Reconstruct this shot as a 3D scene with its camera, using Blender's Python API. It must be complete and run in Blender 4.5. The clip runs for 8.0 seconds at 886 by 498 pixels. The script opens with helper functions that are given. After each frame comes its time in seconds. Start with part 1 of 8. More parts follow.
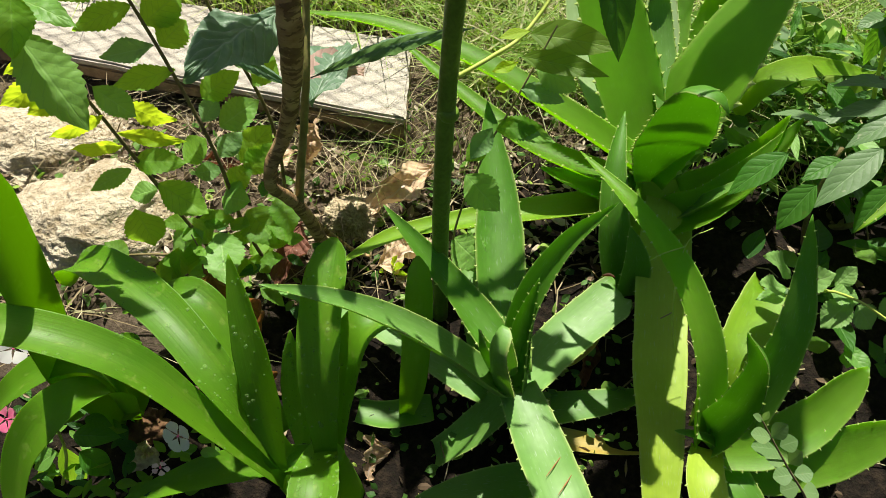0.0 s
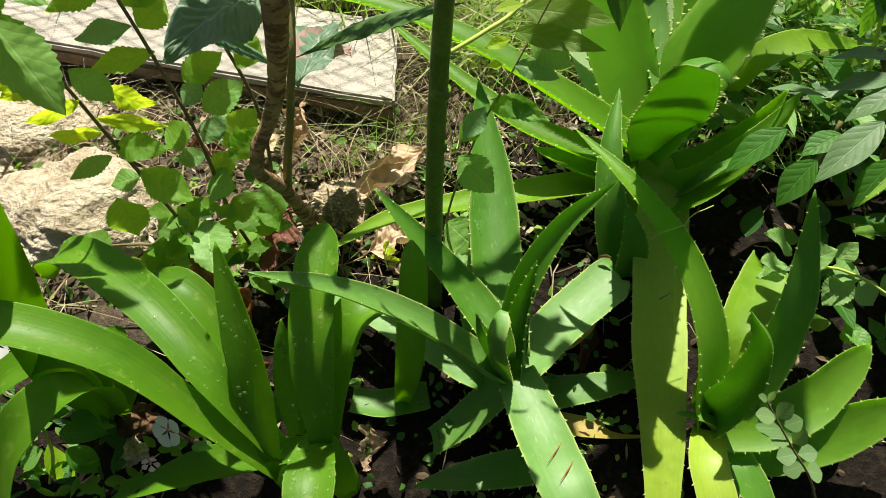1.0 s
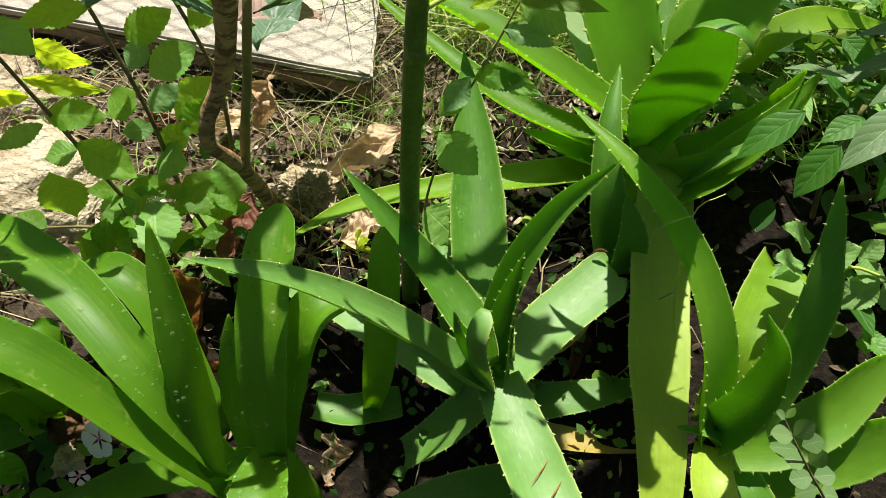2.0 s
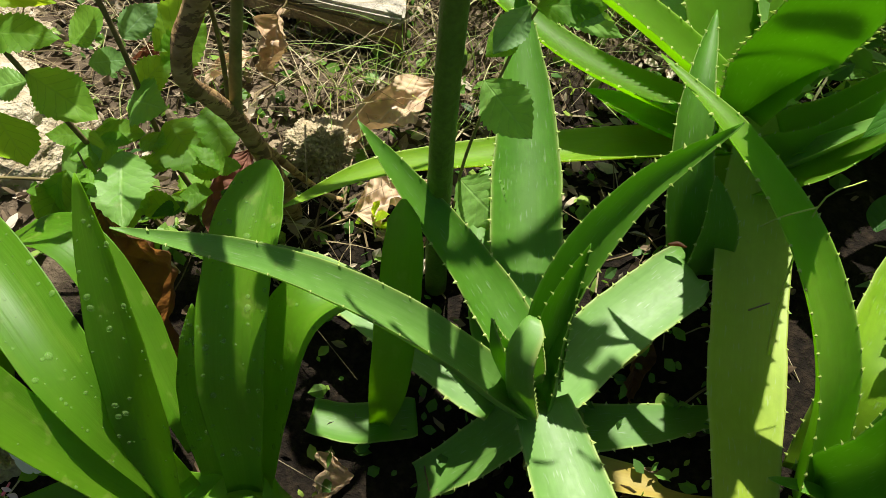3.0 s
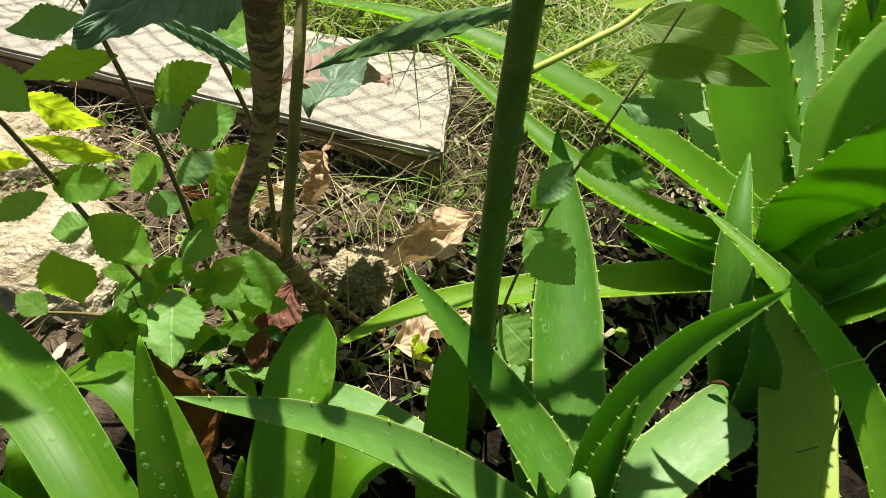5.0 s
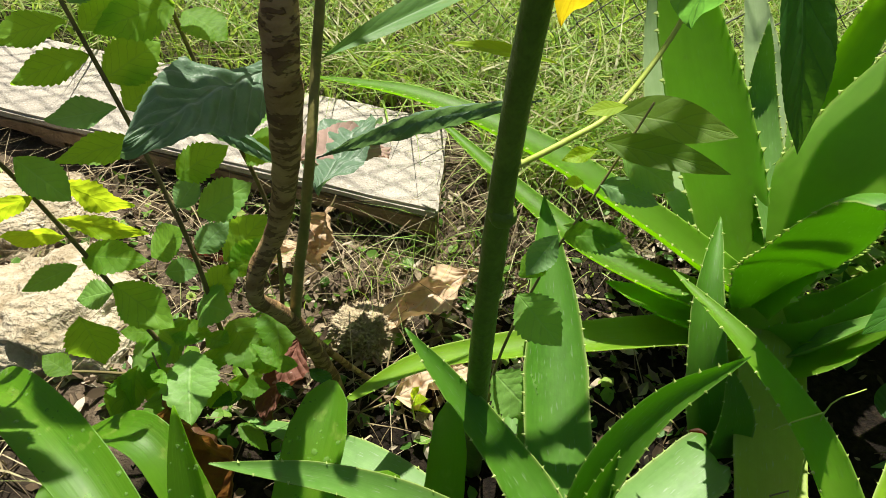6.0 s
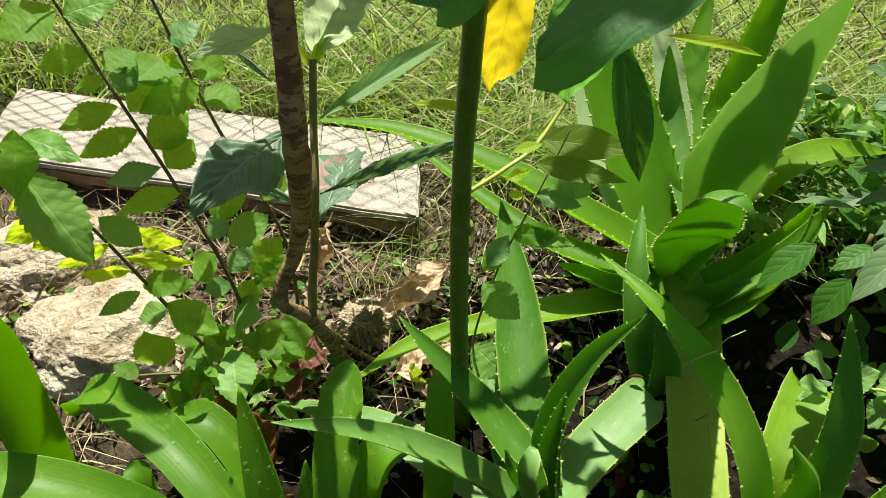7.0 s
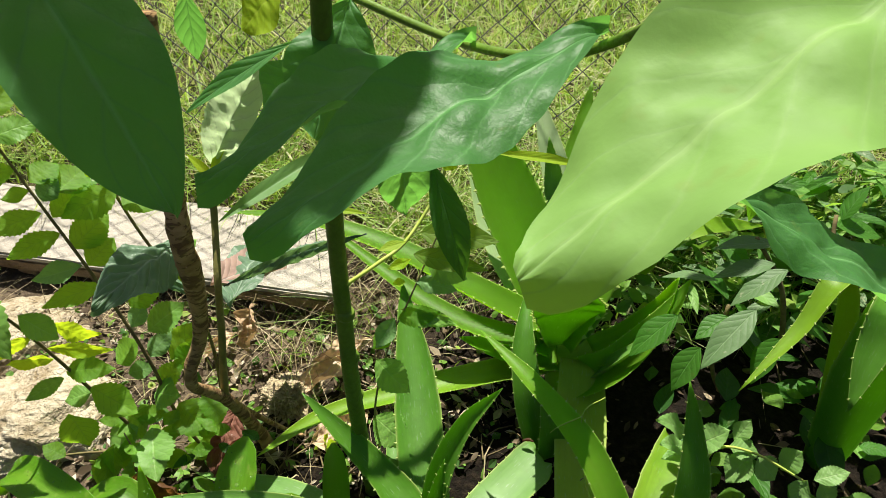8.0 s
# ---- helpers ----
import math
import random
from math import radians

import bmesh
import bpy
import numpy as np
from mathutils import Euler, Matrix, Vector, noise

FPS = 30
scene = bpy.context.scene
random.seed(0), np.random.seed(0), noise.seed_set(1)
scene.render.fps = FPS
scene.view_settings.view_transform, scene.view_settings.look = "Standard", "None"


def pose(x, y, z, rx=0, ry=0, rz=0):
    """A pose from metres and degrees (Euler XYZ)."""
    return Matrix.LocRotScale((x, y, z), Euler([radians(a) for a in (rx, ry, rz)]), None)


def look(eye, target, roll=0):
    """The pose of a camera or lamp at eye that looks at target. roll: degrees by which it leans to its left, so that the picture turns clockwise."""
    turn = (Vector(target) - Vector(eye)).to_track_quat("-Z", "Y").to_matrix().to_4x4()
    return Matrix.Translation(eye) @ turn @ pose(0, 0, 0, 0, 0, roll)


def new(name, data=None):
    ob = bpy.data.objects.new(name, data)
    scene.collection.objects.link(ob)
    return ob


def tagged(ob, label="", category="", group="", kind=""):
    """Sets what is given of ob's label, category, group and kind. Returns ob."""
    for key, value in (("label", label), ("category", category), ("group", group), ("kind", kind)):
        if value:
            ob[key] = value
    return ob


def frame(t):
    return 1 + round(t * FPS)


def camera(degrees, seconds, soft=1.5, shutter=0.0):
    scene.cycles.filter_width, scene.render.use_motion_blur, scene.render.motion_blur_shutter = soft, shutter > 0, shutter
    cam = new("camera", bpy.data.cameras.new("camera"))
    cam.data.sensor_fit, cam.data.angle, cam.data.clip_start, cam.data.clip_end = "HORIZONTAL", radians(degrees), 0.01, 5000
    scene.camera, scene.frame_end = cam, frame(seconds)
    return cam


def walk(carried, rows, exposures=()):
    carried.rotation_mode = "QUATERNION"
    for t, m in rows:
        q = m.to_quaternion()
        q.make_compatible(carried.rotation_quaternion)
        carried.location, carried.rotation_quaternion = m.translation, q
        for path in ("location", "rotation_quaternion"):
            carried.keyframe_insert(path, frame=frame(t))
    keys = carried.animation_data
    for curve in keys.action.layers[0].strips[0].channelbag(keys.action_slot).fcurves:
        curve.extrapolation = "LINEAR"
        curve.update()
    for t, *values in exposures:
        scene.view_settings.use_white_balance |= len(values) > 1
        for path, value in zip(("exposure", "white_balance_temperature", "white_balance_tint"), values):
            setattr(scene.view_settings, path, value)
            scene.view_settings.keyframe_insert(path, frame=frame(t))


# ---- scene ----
cam = camera(62.0, 8.0, soft=0.55)
PATH = [
    (0, (0.0000, 0.0000, 0.9800), (-0.0000, 1.2856, -0.5521), -0.00),
    (0.5, (-0.0118, 0.0077, 0.9727), (-0.0031, 1.2775, -0.5724), -0.23),
    (1, (-0.0080, 0.0128, 0.9591), (0.0262, 1.2701, -0.5959), 0.06),
    (1.2, (-0.0028, 0.0275, 0.9455), (0.0521, 1.2872, -0.6070), 0.47),
    (2.3, (0.0090, 0.1103, 0.8262), (0.0605, 1.3444, -0.7467), 2.93),
    (2.5, (0.0100, 0.1502, 0.7857), (0.0253, 1.3584, -0.8080), 2.24),
    (3, (0.0047, 0.1831, 0.7421), (-0.0025, 1.3803, -0.8600), 2.91),
    (3.5, (-0.0163, 0.1928, 0.7370), (-0.1111, 1.3790, -0.8704), -0.17),
    (4, (-0.0209, 0.2067, 0.7538), (-0.1133, 1.5215, -0.7504), 0.31),
    (4.5, (-0.0116, 0.2043, 0.7632), (-0.1081, 1.5842, -0.6812), 0.19),
    (4.7, (-0.0128, 0.2070, 0.7690), (-0.1044, 1.5795, -0.6828), 0.37),
    (5.8, (-0.0196, 0.1960, 0.8189), (-0.0929, 1.6408, -0.5621), 1.41),
    (6, (-0.0203, 0.1876, 0.8412), (-0.0833, 1.6325, -0.5402), 0.92),
    (6.5, (-0.0192, 0.1361, 0.9011), (-0.0700, 1.5698, -0.4925), -1.93),
    (7, (-0.0016, 0.0602, 0.9923), (-0.0380, 1.4777, -0.4182), -3.57),
    (7.5, (0.0514, 0.0284, 1.0556), (0.0351, 1.4466, -0.3545), -3.79),
    (8, (0.1159, 0.0053, 1.0821), (0.1347, 1.5237, -0.2194), -3.67),
]
walk(cam, [(t, look(eye, target, roll)) for t, eye, target, roll in PATH])

# ---- world, sun, exposure ----
SUN_ELEV, SUN_AZ = 65.0, 3.0  # degrees; azimuth from +y towards +x
world = bpy.data.worlds.new("sky")
scene.world = world
world.use_nodes = True
wn = world.node_tree.nodes
sky = wn.new("ShaderNodeTexSky")
sky.sky_type, sky.sun_disc = "NISHITA", False
sky.air_density, sky.dust_density = 0.8, 3.0
sky.sun_elevation, sky.sun_rotation = radians(SUN_ELEV), radians(SUN_AZ)
world.node_tree.links.new(sky.outputs[0], wn["Background"].inputs[0])
wn["Background"].inputs[1].default_value = 0.031
sun = new("sun", bpy.data.lights.new("sun", "SUN"))
sun.data.energy, sun.data.angle, sun.data.color = 5.0, radians(0.53), (1.0, 0.95, 0.84)
se, sa = radians(SUN_ELEV), radians(SUN_AZ)
sun.matrix_world = look((3 * math.sin(sa) * math.cos(se), 3 * math.cos(sa) * math.cos(se), 3 * math.sin(se)), (0, 0, 0))
scene.view_settings.exposure = 0.93


# ---- material helpers ----
class Mat:
    """A node material under construction."""

    def __init__(self, name):
        self.m = bpy.data.materials.new(name)
        self.m.use_nodes = True
        self.nt = self.m.node_tree
        self.n, self.l = self.nt.nodes, self.nt.links
        self.p = self.n["Principled BSDF"]
        self.out = self.n["Material Output"]

    def node(self, kind, **inputs):
        nd = self.n.new(kind)
        for key, val in inputs.items():
            self.put(nd, key.replace("_", " "), val)
        return nd

    def put(self, nd, key, val):
        if isinstance(val, bpy.types.NodeSocket):
            self.l.new(val, nd.inputs[key])
        else:
            nd.inputs[key].default_value = val

    def world_coord(self, scale=(1, 1, 1)):
        ge = self.n.new("ShaderNodeNewGeometry")
        mp = self.n.new("ShaderNodeMapping")
        mp.inputs["Scale"].default_value = scale
        self.l.new(ge.outputs["Position"], mp.inputs["Vector"])
        return mp.outputs[0]

    def noise(self, vec, scale, detail=4.0, rough=0.55):
        nd = self.node("ShaderNodeTexNoise", Scale=scale, Detail=detail, Roughness=rough)
        self.l.new(vec, nd.inputs["Vector"])
        return nd.outputs[0]

    def ramp(self, fac, *stops):
        nd = self.n.new("ShaderNodeValToRGB")
        els = nd.color_ramp.elements
        while len(els) < len(stops):
            els.new(0.5)
        for el, (pos, col) in zip(els, stops):
            el.position = pos
            el.color = (*col, 1) if isinstance(col, tuple) else (col, col, col, 1)
        self.l.new(fac, nd.inputs[0])
        return nd.outputs[0]

    def mix(self, fac, a, b, blend="MIX"):
        nd = self.n.new("ShaderNodeMix")
        nd.data_type, nd.blend_type = "RGBA", blend
        for sock, val in ((nd.inputs[0], fac), (nd.inputs[6], a), (nd.inputs[7], b)):
            if isinstance(val, bpy.types.NodeSocket):
                self.l.new(val, sock)
            elif isinstance(val, tuple):
                sock.default_value = (*val, 1)
            else:
                sock.default_value = val
        return nd.outputs[2]

    def math(self, op, a, b=0.0, c=0.0):
        nd = self.n.new("ShaderNodeMath")
        nd.operation = op
        for sock, val in zip(nd.inputs, (a, b, c)):
            if isinstance(val, bpy.types.NodeSocket):
                self.l.new(val, sock)
            else:
                sock.default_value = val
        return nd.outputs[0]

    def uv(self):
        """The UV map, split: u across, v along."""
        nd = self.n.new("ShaderNodeUVMap")
        sp = self.n.new("ShaderNodeSeparateXYZ")
        self.l.new(nd.outputs[0], sp.inputs[0])
        return nd.outputs[0], sp.outputs[0], sp.outputs[1]

    def uv_coord(self, scale):
        nd = self.n.new("ShaderNodeUVMap")
        mp = self.n.new("ShaderNodeMapping")
        mp.inputs["Scale"].default_value = scale
        self.l.new(nd.outputs[0], mp.inputs["Vector"])
        return mp.outputs[0]

    def random(self):
        return self.n.new("ShaderNodeObjectInfo").outputs["Random"]

    def island(self):
        return self.n.new("ShaderNodeNewGeometry").outputs["Random Per Island"]

    def bump(self, height, strength=0.3, distance=0.002):
        nd = self.node("ShaderNodeBump", Strength=strength, Distance=distance)
        self.l.new(height, nd.inputs["Height"])
        self.l.new(nd.outputs[0], self.p.inputs["Normal"])
        return nd.outputs[0]

    def base(self, col, rough=0.6, spec=0.5):
        self.put(self.p, "Base Color", col if isinstance(col, bpy.types.NodeSocket) else (*col, 1))
        self.put(self.p, "Roughness", rough)
        self.p.inputs["Specular IOR Level"].default_value = spec

    def thin(self, col, amount):
        """Lets light shine through, tinted by col."""
        tr = self.n.new("ShaderNodeBsdfTranslucent")
        self.put(tr, "Color", col if isinstance(col, bpy.types.NodeSocket) else (*col, 1))
        mx = self.n.new("ShaderNodeMixShader")
        mx.inputs[0].default_value = amount
        self.l.new(self.p.outputs[0], mx.inputs[1])
        self.l.new(tr.outputs[0], mx.inputs[2])
        self.l.new(mx.outputs[0], self.out.inputs["Surface"])
        if self.p.inputs["Normal"].links:
            self.l.new(self.p.inputs["Normal"].links[0].from_socket, tr.inputs["Normal"])


# ---- materials ----
def succulent(name, dark, light, glow, flecks=0.5, amount=0.4, edge=(0.46, 0.52, 0.16), rough=0.42):
    """Fleshy leaf: cloudy green, pale flecks along the leaf, a yellowish margin."""
    m = Mat(name)
    w = m.world_coord()
    big, fine = m.noise(w, 14, 3), m.noise(w, 160, 4)
    col = m.mix(m.ramp(big, (0.3, 0.0), (0.7, 1.0)), dark, light)
    col = m.mix(m.math("MULTIPLY", fine, 0.4), col, light)
    mott = m.ramp(m.noise(w, 75, 4), (0.42, 0.0), (0.68, 1.0))
    col = m.mix(m.math("MULTIPLY", mott, 0.42), col, tuple(c * 1.2 for c in light))
    veil = m.noise(m.uv_coord((16, 9, 1)), 1.0, 3.0)
    col = m.mix(m.math("MULTIPLY", m.ramp(veil, (0.45, 0.0), (0.7, 1.0)), 0.42), col, dark)
    _, u, v = m.uv()
    fl = m.noise(m.uv_coord((26, 70, 1)), 1.0, 1.0)
    fl2 = m.math("MULTIPLY", m.ramp(fl, (0.64, 0.0), (0.74, 1.0)), flecks)
    col = m.mix(fl2, col, (0.45, 0.55, 0.36))
    e = m.math("ABSOLUTE", m.math("SUBTRACT", u, 0.5))
    col = m.mix(m.math("MULTIPLY", m.ramp(e, (0.44, 0.0), (0.5, 1.0)), 0.55), col, edge)
    scar = m.math("MULTIPLY", m.ramp(m.noise(w, 46, 2), (0.72, 0.0), (0.77, 1.0)), 0.35)
    col = m.mix(scar, col, (0.16, 0.13, 0.05))
    bl = m.noise(m.uv_coord((30, 6, 1)), 1.0, 2.0)
    m.base(col, m.math("ADD", rough, m.math("MULTIPLY", fine, 0.16)), 0.52)
    m.bump(m.math("ADD", m.math("MULTIPLY", bl, 0.22), m.math("MULTIPLY", fine, 0.35)), 0.16, 0.002)
    m.thin(m.mix(m.math("MULTIPLY", big, 0.6), glow, light), amount)
    return m.m


def strap(name, dark, light, glow):
    """Strap leaf: fine lines along its length, smooth, thin."""
    m = Mat(name)
    w = m.world_coord()
    lines = m.noise(m.uv_coord((20, 3.0, 1)), 1.0, 3.0)
    big = m.noise(w, 11, 3)
    col = m.mix(m.ramp(big, (0.3, 0.0), (0.7, 1.0)), dark, light)
    col = m.mix(m.math("MULTIPLY", m.ramp(lines, (0.4, 0.0), (0.65, 1.0)), 0.3), col, light)
    _, u, v = m.uv()
    a = m.math("ABSOLUTE", m.math("SUBTRACT", u, 0.5))
    rib = m.math("SINE", m.math("MULTIPLY", u, 56.0))
    col = m.mix(m.math("MULTIPLY", m.ramp(a, (0.0, 1.0), (0.09, 0.0)), 0.3), col, light)
    pale = m.ramp(m.noise(m.uv_coord((3.2, 9.0, 1)), 1.0, 3), (0.52, 0.0), (0.72, 1.0))
    col = m.mix(m.math("MULTIPLY", pale, 0.35), col, (0.24, 0.36, 0.035))
    col = m.mix(m.math("MULTIPLY", m.noise(w, 240, 3), 0.4), col, dark)
    spots = m.ramp(m.noise(w, 70, 2), (0.62, 0.0), (0.70, 1.0))
    col = m.mix(m.math("MULTIPLY", spots, 0.3), col, (0.32, 0.40, 0.08))
    m.base(col, 0.48, 0.4)
    m.bump(m.math("ADD", lines, m.math("MULTIPLY", rib, 0.05)), 0.15, 0.0015)
    m.thin(glow, 0.43)
    return m.m


def broad(name, dark, light, glow, veins=7.0, amount=0.42, rough=0.42, relief=0.5, blotch=(0.25, 0.22, 0.05), blotched=0.15, vein=1.7, spread=0.5, ribs=0.35):
    """Broad leaf with a midrib and side veins in colour and relief."""
    m = Mat(name)
    _, u, v = m.uv()
    rnd = m.random()
    w = m.world_coord()
    a = m.math("ABSOLUTE", m.math("SUBTRACT", u, 0.5))
    ph = m.math("MULTIPLY", m.math("SUBTRACT", v, m.math("MULTIPLY", a, 0.55)), veins)
    wob = m.math("MULTIPLY", m.noise(w, 60, 2), 0.22)
    saw = m.math("ABSOLUTE", m.math("SUBTRACT", m.math("FRACT", m.math("ADD", ph, wob)), 0.5))
    side = m.ramp(saw, (0.42, 0.0), (0.5, 1.0))
    mid = m.ramp(a, (0.0, 1.0), (0.035, 0.0))
    vn = m.math("MAXIMUM", side, mid)
    big, fine = m.noise(w, 30, 3), m.noise(w, 260, 3)
    col = m.mix(m.math("ADD", m.math("MULTIPLY", big, 0.6), m.math("MULTIPLY", m.math("SUBTRACT", rnd, 0.5), spread)), dark, light)
    pale = tuple(min(0.6, c * vein + 0.03) for c in light)
    col = m.mix(m.math("MULTIPLY", m.math("MAXIMUM", m.math("MULTIPLY", side, ribs), mid), 0.5), col, pale)
    col = m.mix(m.math("MULTIPLY", m.ramp(m.noise(w, 85, 2), (0.66, 0.0), (0.72, 1.0)), blotched), col, blotch)
    m.base(col, m.math("ADD", rough, m.math("MULTIPLY", fine, 0.2)), 0.28)
    puff = m.math("SUBTRACT", m.math("MULTIPLY", m.math("MULTIPLY", saw, saw), -1.2), m.math("MULTIPLY", mid, 0.5))
    puff = m.math("ADD", puff, m.math("MULTIPLY", m.noise(w, 110, 3), 0.5))
    m.bump(m.math("ADD", puff, m.math("MULTIPLY", fine, 0.2)), relief, 0.003)
    m.thin(m.mix(m.math("MULTIPLY", vn, 0.35), glow, dark), amount)
    return m.m


def plain(name, a, b, scale, rough=0.8, fine=220.0, bump=0.3, dist=0.002, spec=0.3, thin=0.0, c=None):
    """Matter with two scales of variation."""
    m = Mat(name)
    w = m.world_coord()
    n1, n2 = m.noise(w, scale, 4), m.noise(w, fine, 5)
    col = m.mix(m.ramp(n1, (0.32, 0.0), (0.68, 1.0)), a, b)
    col = m.mix(m.math("MULTIPLY", m.ramp(n2, (0.4, 0.0), (0.7, 1.0)), 0.4), col, c or b)
    m.base(col, rough, spec)
    m.bump(m.math("ADD", m.math("MULTIPLY", n1, 0.5), n2), bump, dist)
    if thin:
        m.thin(b, thin)
    return m.m


def island_mat(name, stops, rough=0.6, thin=0.0, glow=None):
    """For many small pieces in one mesh: each takes a colour of its own from the row."""
    m = Mat(name)
    col = m.ramp(m.island(), *stops)
    w = m.world_coord()
    col = m.mix(m.math("MULTIPLY", m.noise(w, 120, 2), 0.3), col, (0.1, 0.09, 0.04))
    m.base(col, rough, 0.3)
    if thin:
        m.thin(m.mix(0.5, col, glow) if glow else col, thin)
    return m.m


aloe_green = succulent("aloe_green", (0.054, 0.168, 0.008), (0.10, 0.26, 0.02), (0.48, 0.92, 0.025), 0.28, 0.4)
aloe_pale = succulent("aloe_pale", (0.088, 0.225, 0.03), (0.165, 0.335, 0.07), (0.54, 0.88, 0.06), 0.38, 0.34)
aloe_lime = succulent("aloe_lime", (0.24, 0.38, 0.02), (0.38, 0.52, 0.05), (0.75, 0.9, 0.05), 0.4, 0.4)
aloe_big = succulent("aloe_big", (0.105, 0.245, 0.010), (0.165, 0.33, 0.024), (0.62, 0.98, 0.03), 0.0, 0.66)
aloe_bright = succulent("aloe_bright", (0.13, 0.29, 0.013), (0.215, 0.41, 0.032), (0.58, 0.98, 0.035), 0.12, 0.64)
aloe_white = succulent("aloe_white", (0.26, 0.40, 0.16), (0.38, 0.50, 0.26), (0.5, 0.75, 0.15), 0.2, 0.25)
aloe_old = succulent("aloe_old", (0.13, 0.285, 0.008), (0.225, 0.395, 0.018), (0.72, 0.94, 0.02), 0.2, 0.5)
aloe_dry = succulent("aloe_dry", (0.35, 0.25, 0.04), (0.5, 0.40, 0.08), (0.8, 0.6, 0.08), 0.0, 0.4)
strap_green = strap("strap_green", (0.056, 0.158, 0.004), (0.132, 0.275, 0.012), (0.60, 0.97, 0.02))
tooth_pale = plain("tooth_pale", (0.46, 0.60, 0.14), (0.62, 0.72, 0.26), 90, 0.45, thin=0.5)
serrate_green = broad("serrate_green", (0.075, 0.19, 0.016), (0.18, 0.35, 0.04), (0.46, 0.82, 0.035), 7, 0.5, 0.5, 0.12, spread=0.8, vein=1.25, ribs=0.2)
serrate_cool = broad("serrate_cool", (0.10, 0.21, 0.06), (0.22, 0.38, 0.17), (0.36, 0.68, 0.12), 7, 0.35, 0.42, 0.16, spread=0.5, vein=1.25, ribs=0.2)
# serrate_green with sunlight put into its colour; also yellow-green weeds and shoots
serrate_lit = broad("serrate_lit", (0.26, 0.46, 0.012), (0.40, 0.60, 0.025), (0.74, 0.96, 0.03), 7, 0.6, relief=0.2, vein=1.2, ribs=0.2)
quilted_green = broad("quilted_green", (0.085, 0.155, 0.09), (0.215, 0.30, 0.205), (0.3, 0.55, 0.16), 9, 0.22, 0.34, 0.9, vein=2.2, ribs=0.5)
smooth_green = broad("smooth_green", (0.045, 0.15, 0.04), (0.10, 0.25, 0.075), (0.28, 0.72, 0.10), 6, 0.4, 0.38, 0.5, spread=0.05, vein=2.4, ribs=0.4)
young_green = broad("young_green", (0.19, 0.37, 0.085), (0.31, 0.50, 0.16), (0.6, 0.9, 0.08), 6, 0.4, 0.5, 0.15, spread=0.05, vein=1.2)
bramble_green = broad("bramble_green", (0.12, 0.28, 0.05), (0.25, 0.45, 0.11), (0.45, 0.78, 0.07), 7, 0.4, 0.38, 0.25, vein=1.35, ribs=0.3)
bush_green = broad("bush_green", (0.04, 0.14, 0.015), (0.09, 0.24, 0.035), (0.24, 0.58, 0.02), 6, 0.45)
bush_dark = broad("bush_dark", (0.018, 0.07, 0.012), (0.045, 0.13, 0.025), (0.15, 0.4, 0.02), 6, 0.35)
bush_silver = broad("bush_silver", (0.085, 0.165, 0.06), (0.19, 0.29, 0.13), (0.26, 0.5, 0.06), 7, 0.3, 0.4, 0.3, (0.38, 0.42, 0.26), 0.6, vein=1.3, ribs=0.15)
# whitish sapling leaf: the sun on and through it is put into the colour
leaf_sunlit = broad("leaf_sunlit", (0.30, 0.42, 0.22), (0.46, 0.56, 0.36), (0.62, 0.8, 0.42), 9, 0.6, 0.5, 0.6, vein=0.8, ribs=0.6)
leaf_olive = broad("leaf_olive", (0.09, 0.17, 0.02), (0.15, 0.24, 0.035), (0.40, 0.55, 0.04), 6, 0.55, 0.5, 0.3)
bramble_mint = broad("bramble_mint", (0.17, 0.33, 0.085), (0.33, 0.53, 0.19), (0.5, 0.8, 0.12), 7, 0.4, 0.38, 0.25, vein=1.25, ribs=0.3)
sprig_green = broad("sprig_green", (0.10, 0.19, 0.06), (0.21, 0.32, 0.13), (0.34, 0.6, 0.1), 6, 0.3, 0.42, 0.1, vein=1.3, ribs=0.08)
young_yellow = broad("young_yellow", (0.24, 0.38, 0.02), (0.38, 0.52, 0.03), (0.65, 0.8, 0.02), 7, 0.5, 0.5, 0.15, vein=1.2, ribs=0.1)
leaf_yellow = broad("leaf_yellow", (0.5, 0.36, 0.01), (0.68, 0.52, 0.015), (0.9, 0.7, 0.02), 6, 0.45, 0.5, 0.3, (0.12, 0.05, 0.01), 0.8)
dead_tan = broad("dead_tan", (0.52, 0.36, 0.22), (0.74, 0.57, 0.40), (0.55, 0.35, 0.16), 11, 0.25, 0.75, 0.6, (0.12, 0.06, 0.03), 0.6)
dead_red = broad("dead_red", (0.07, 0.028, 0.018), (0.24, 0.10, 0.065), (0.35, 0.12, 0.05), 11, 0.2, 0.6, 1.0, (0.42, 0.32, 0.27), 0.8)
dead_pink = broad("dead_pink", (0.30, 0.20, 0.16), (0.46, 0.34, 0.29), (0.45, 0.25, 0.15), 11, 0.2, 0.7, 0.6, (0.2, 0.12, 0.09), 0.5)
dead_rust = broad("dead_rust", (0.05, 0.024, 0.012), (0.17, 0.08, 0.032), (0.6, 0.25, 0.06), 9, 0.3, 0.5, 1.0, (0.5, 0.3, 0.14), 0.5)
scar_red = plain("scar_red", (0.22, 0.07, 0.025), (0.34, 0.14, 0.05), 90, 0.7)
petal_white = plain("petal_white", (0.8, 0.77, 0.78), (0.85, 0.84, 0.84), 60, 0.6, 300, 0.1, 0.001, 0.2, 0.4)
petal_pale = plain("petal_pale", (0.8, 0.5, 0.58), (0.82, 0.68, 0.72), 120, 0.6, 300, 0.1, 0.001, 0.2, 0.3)
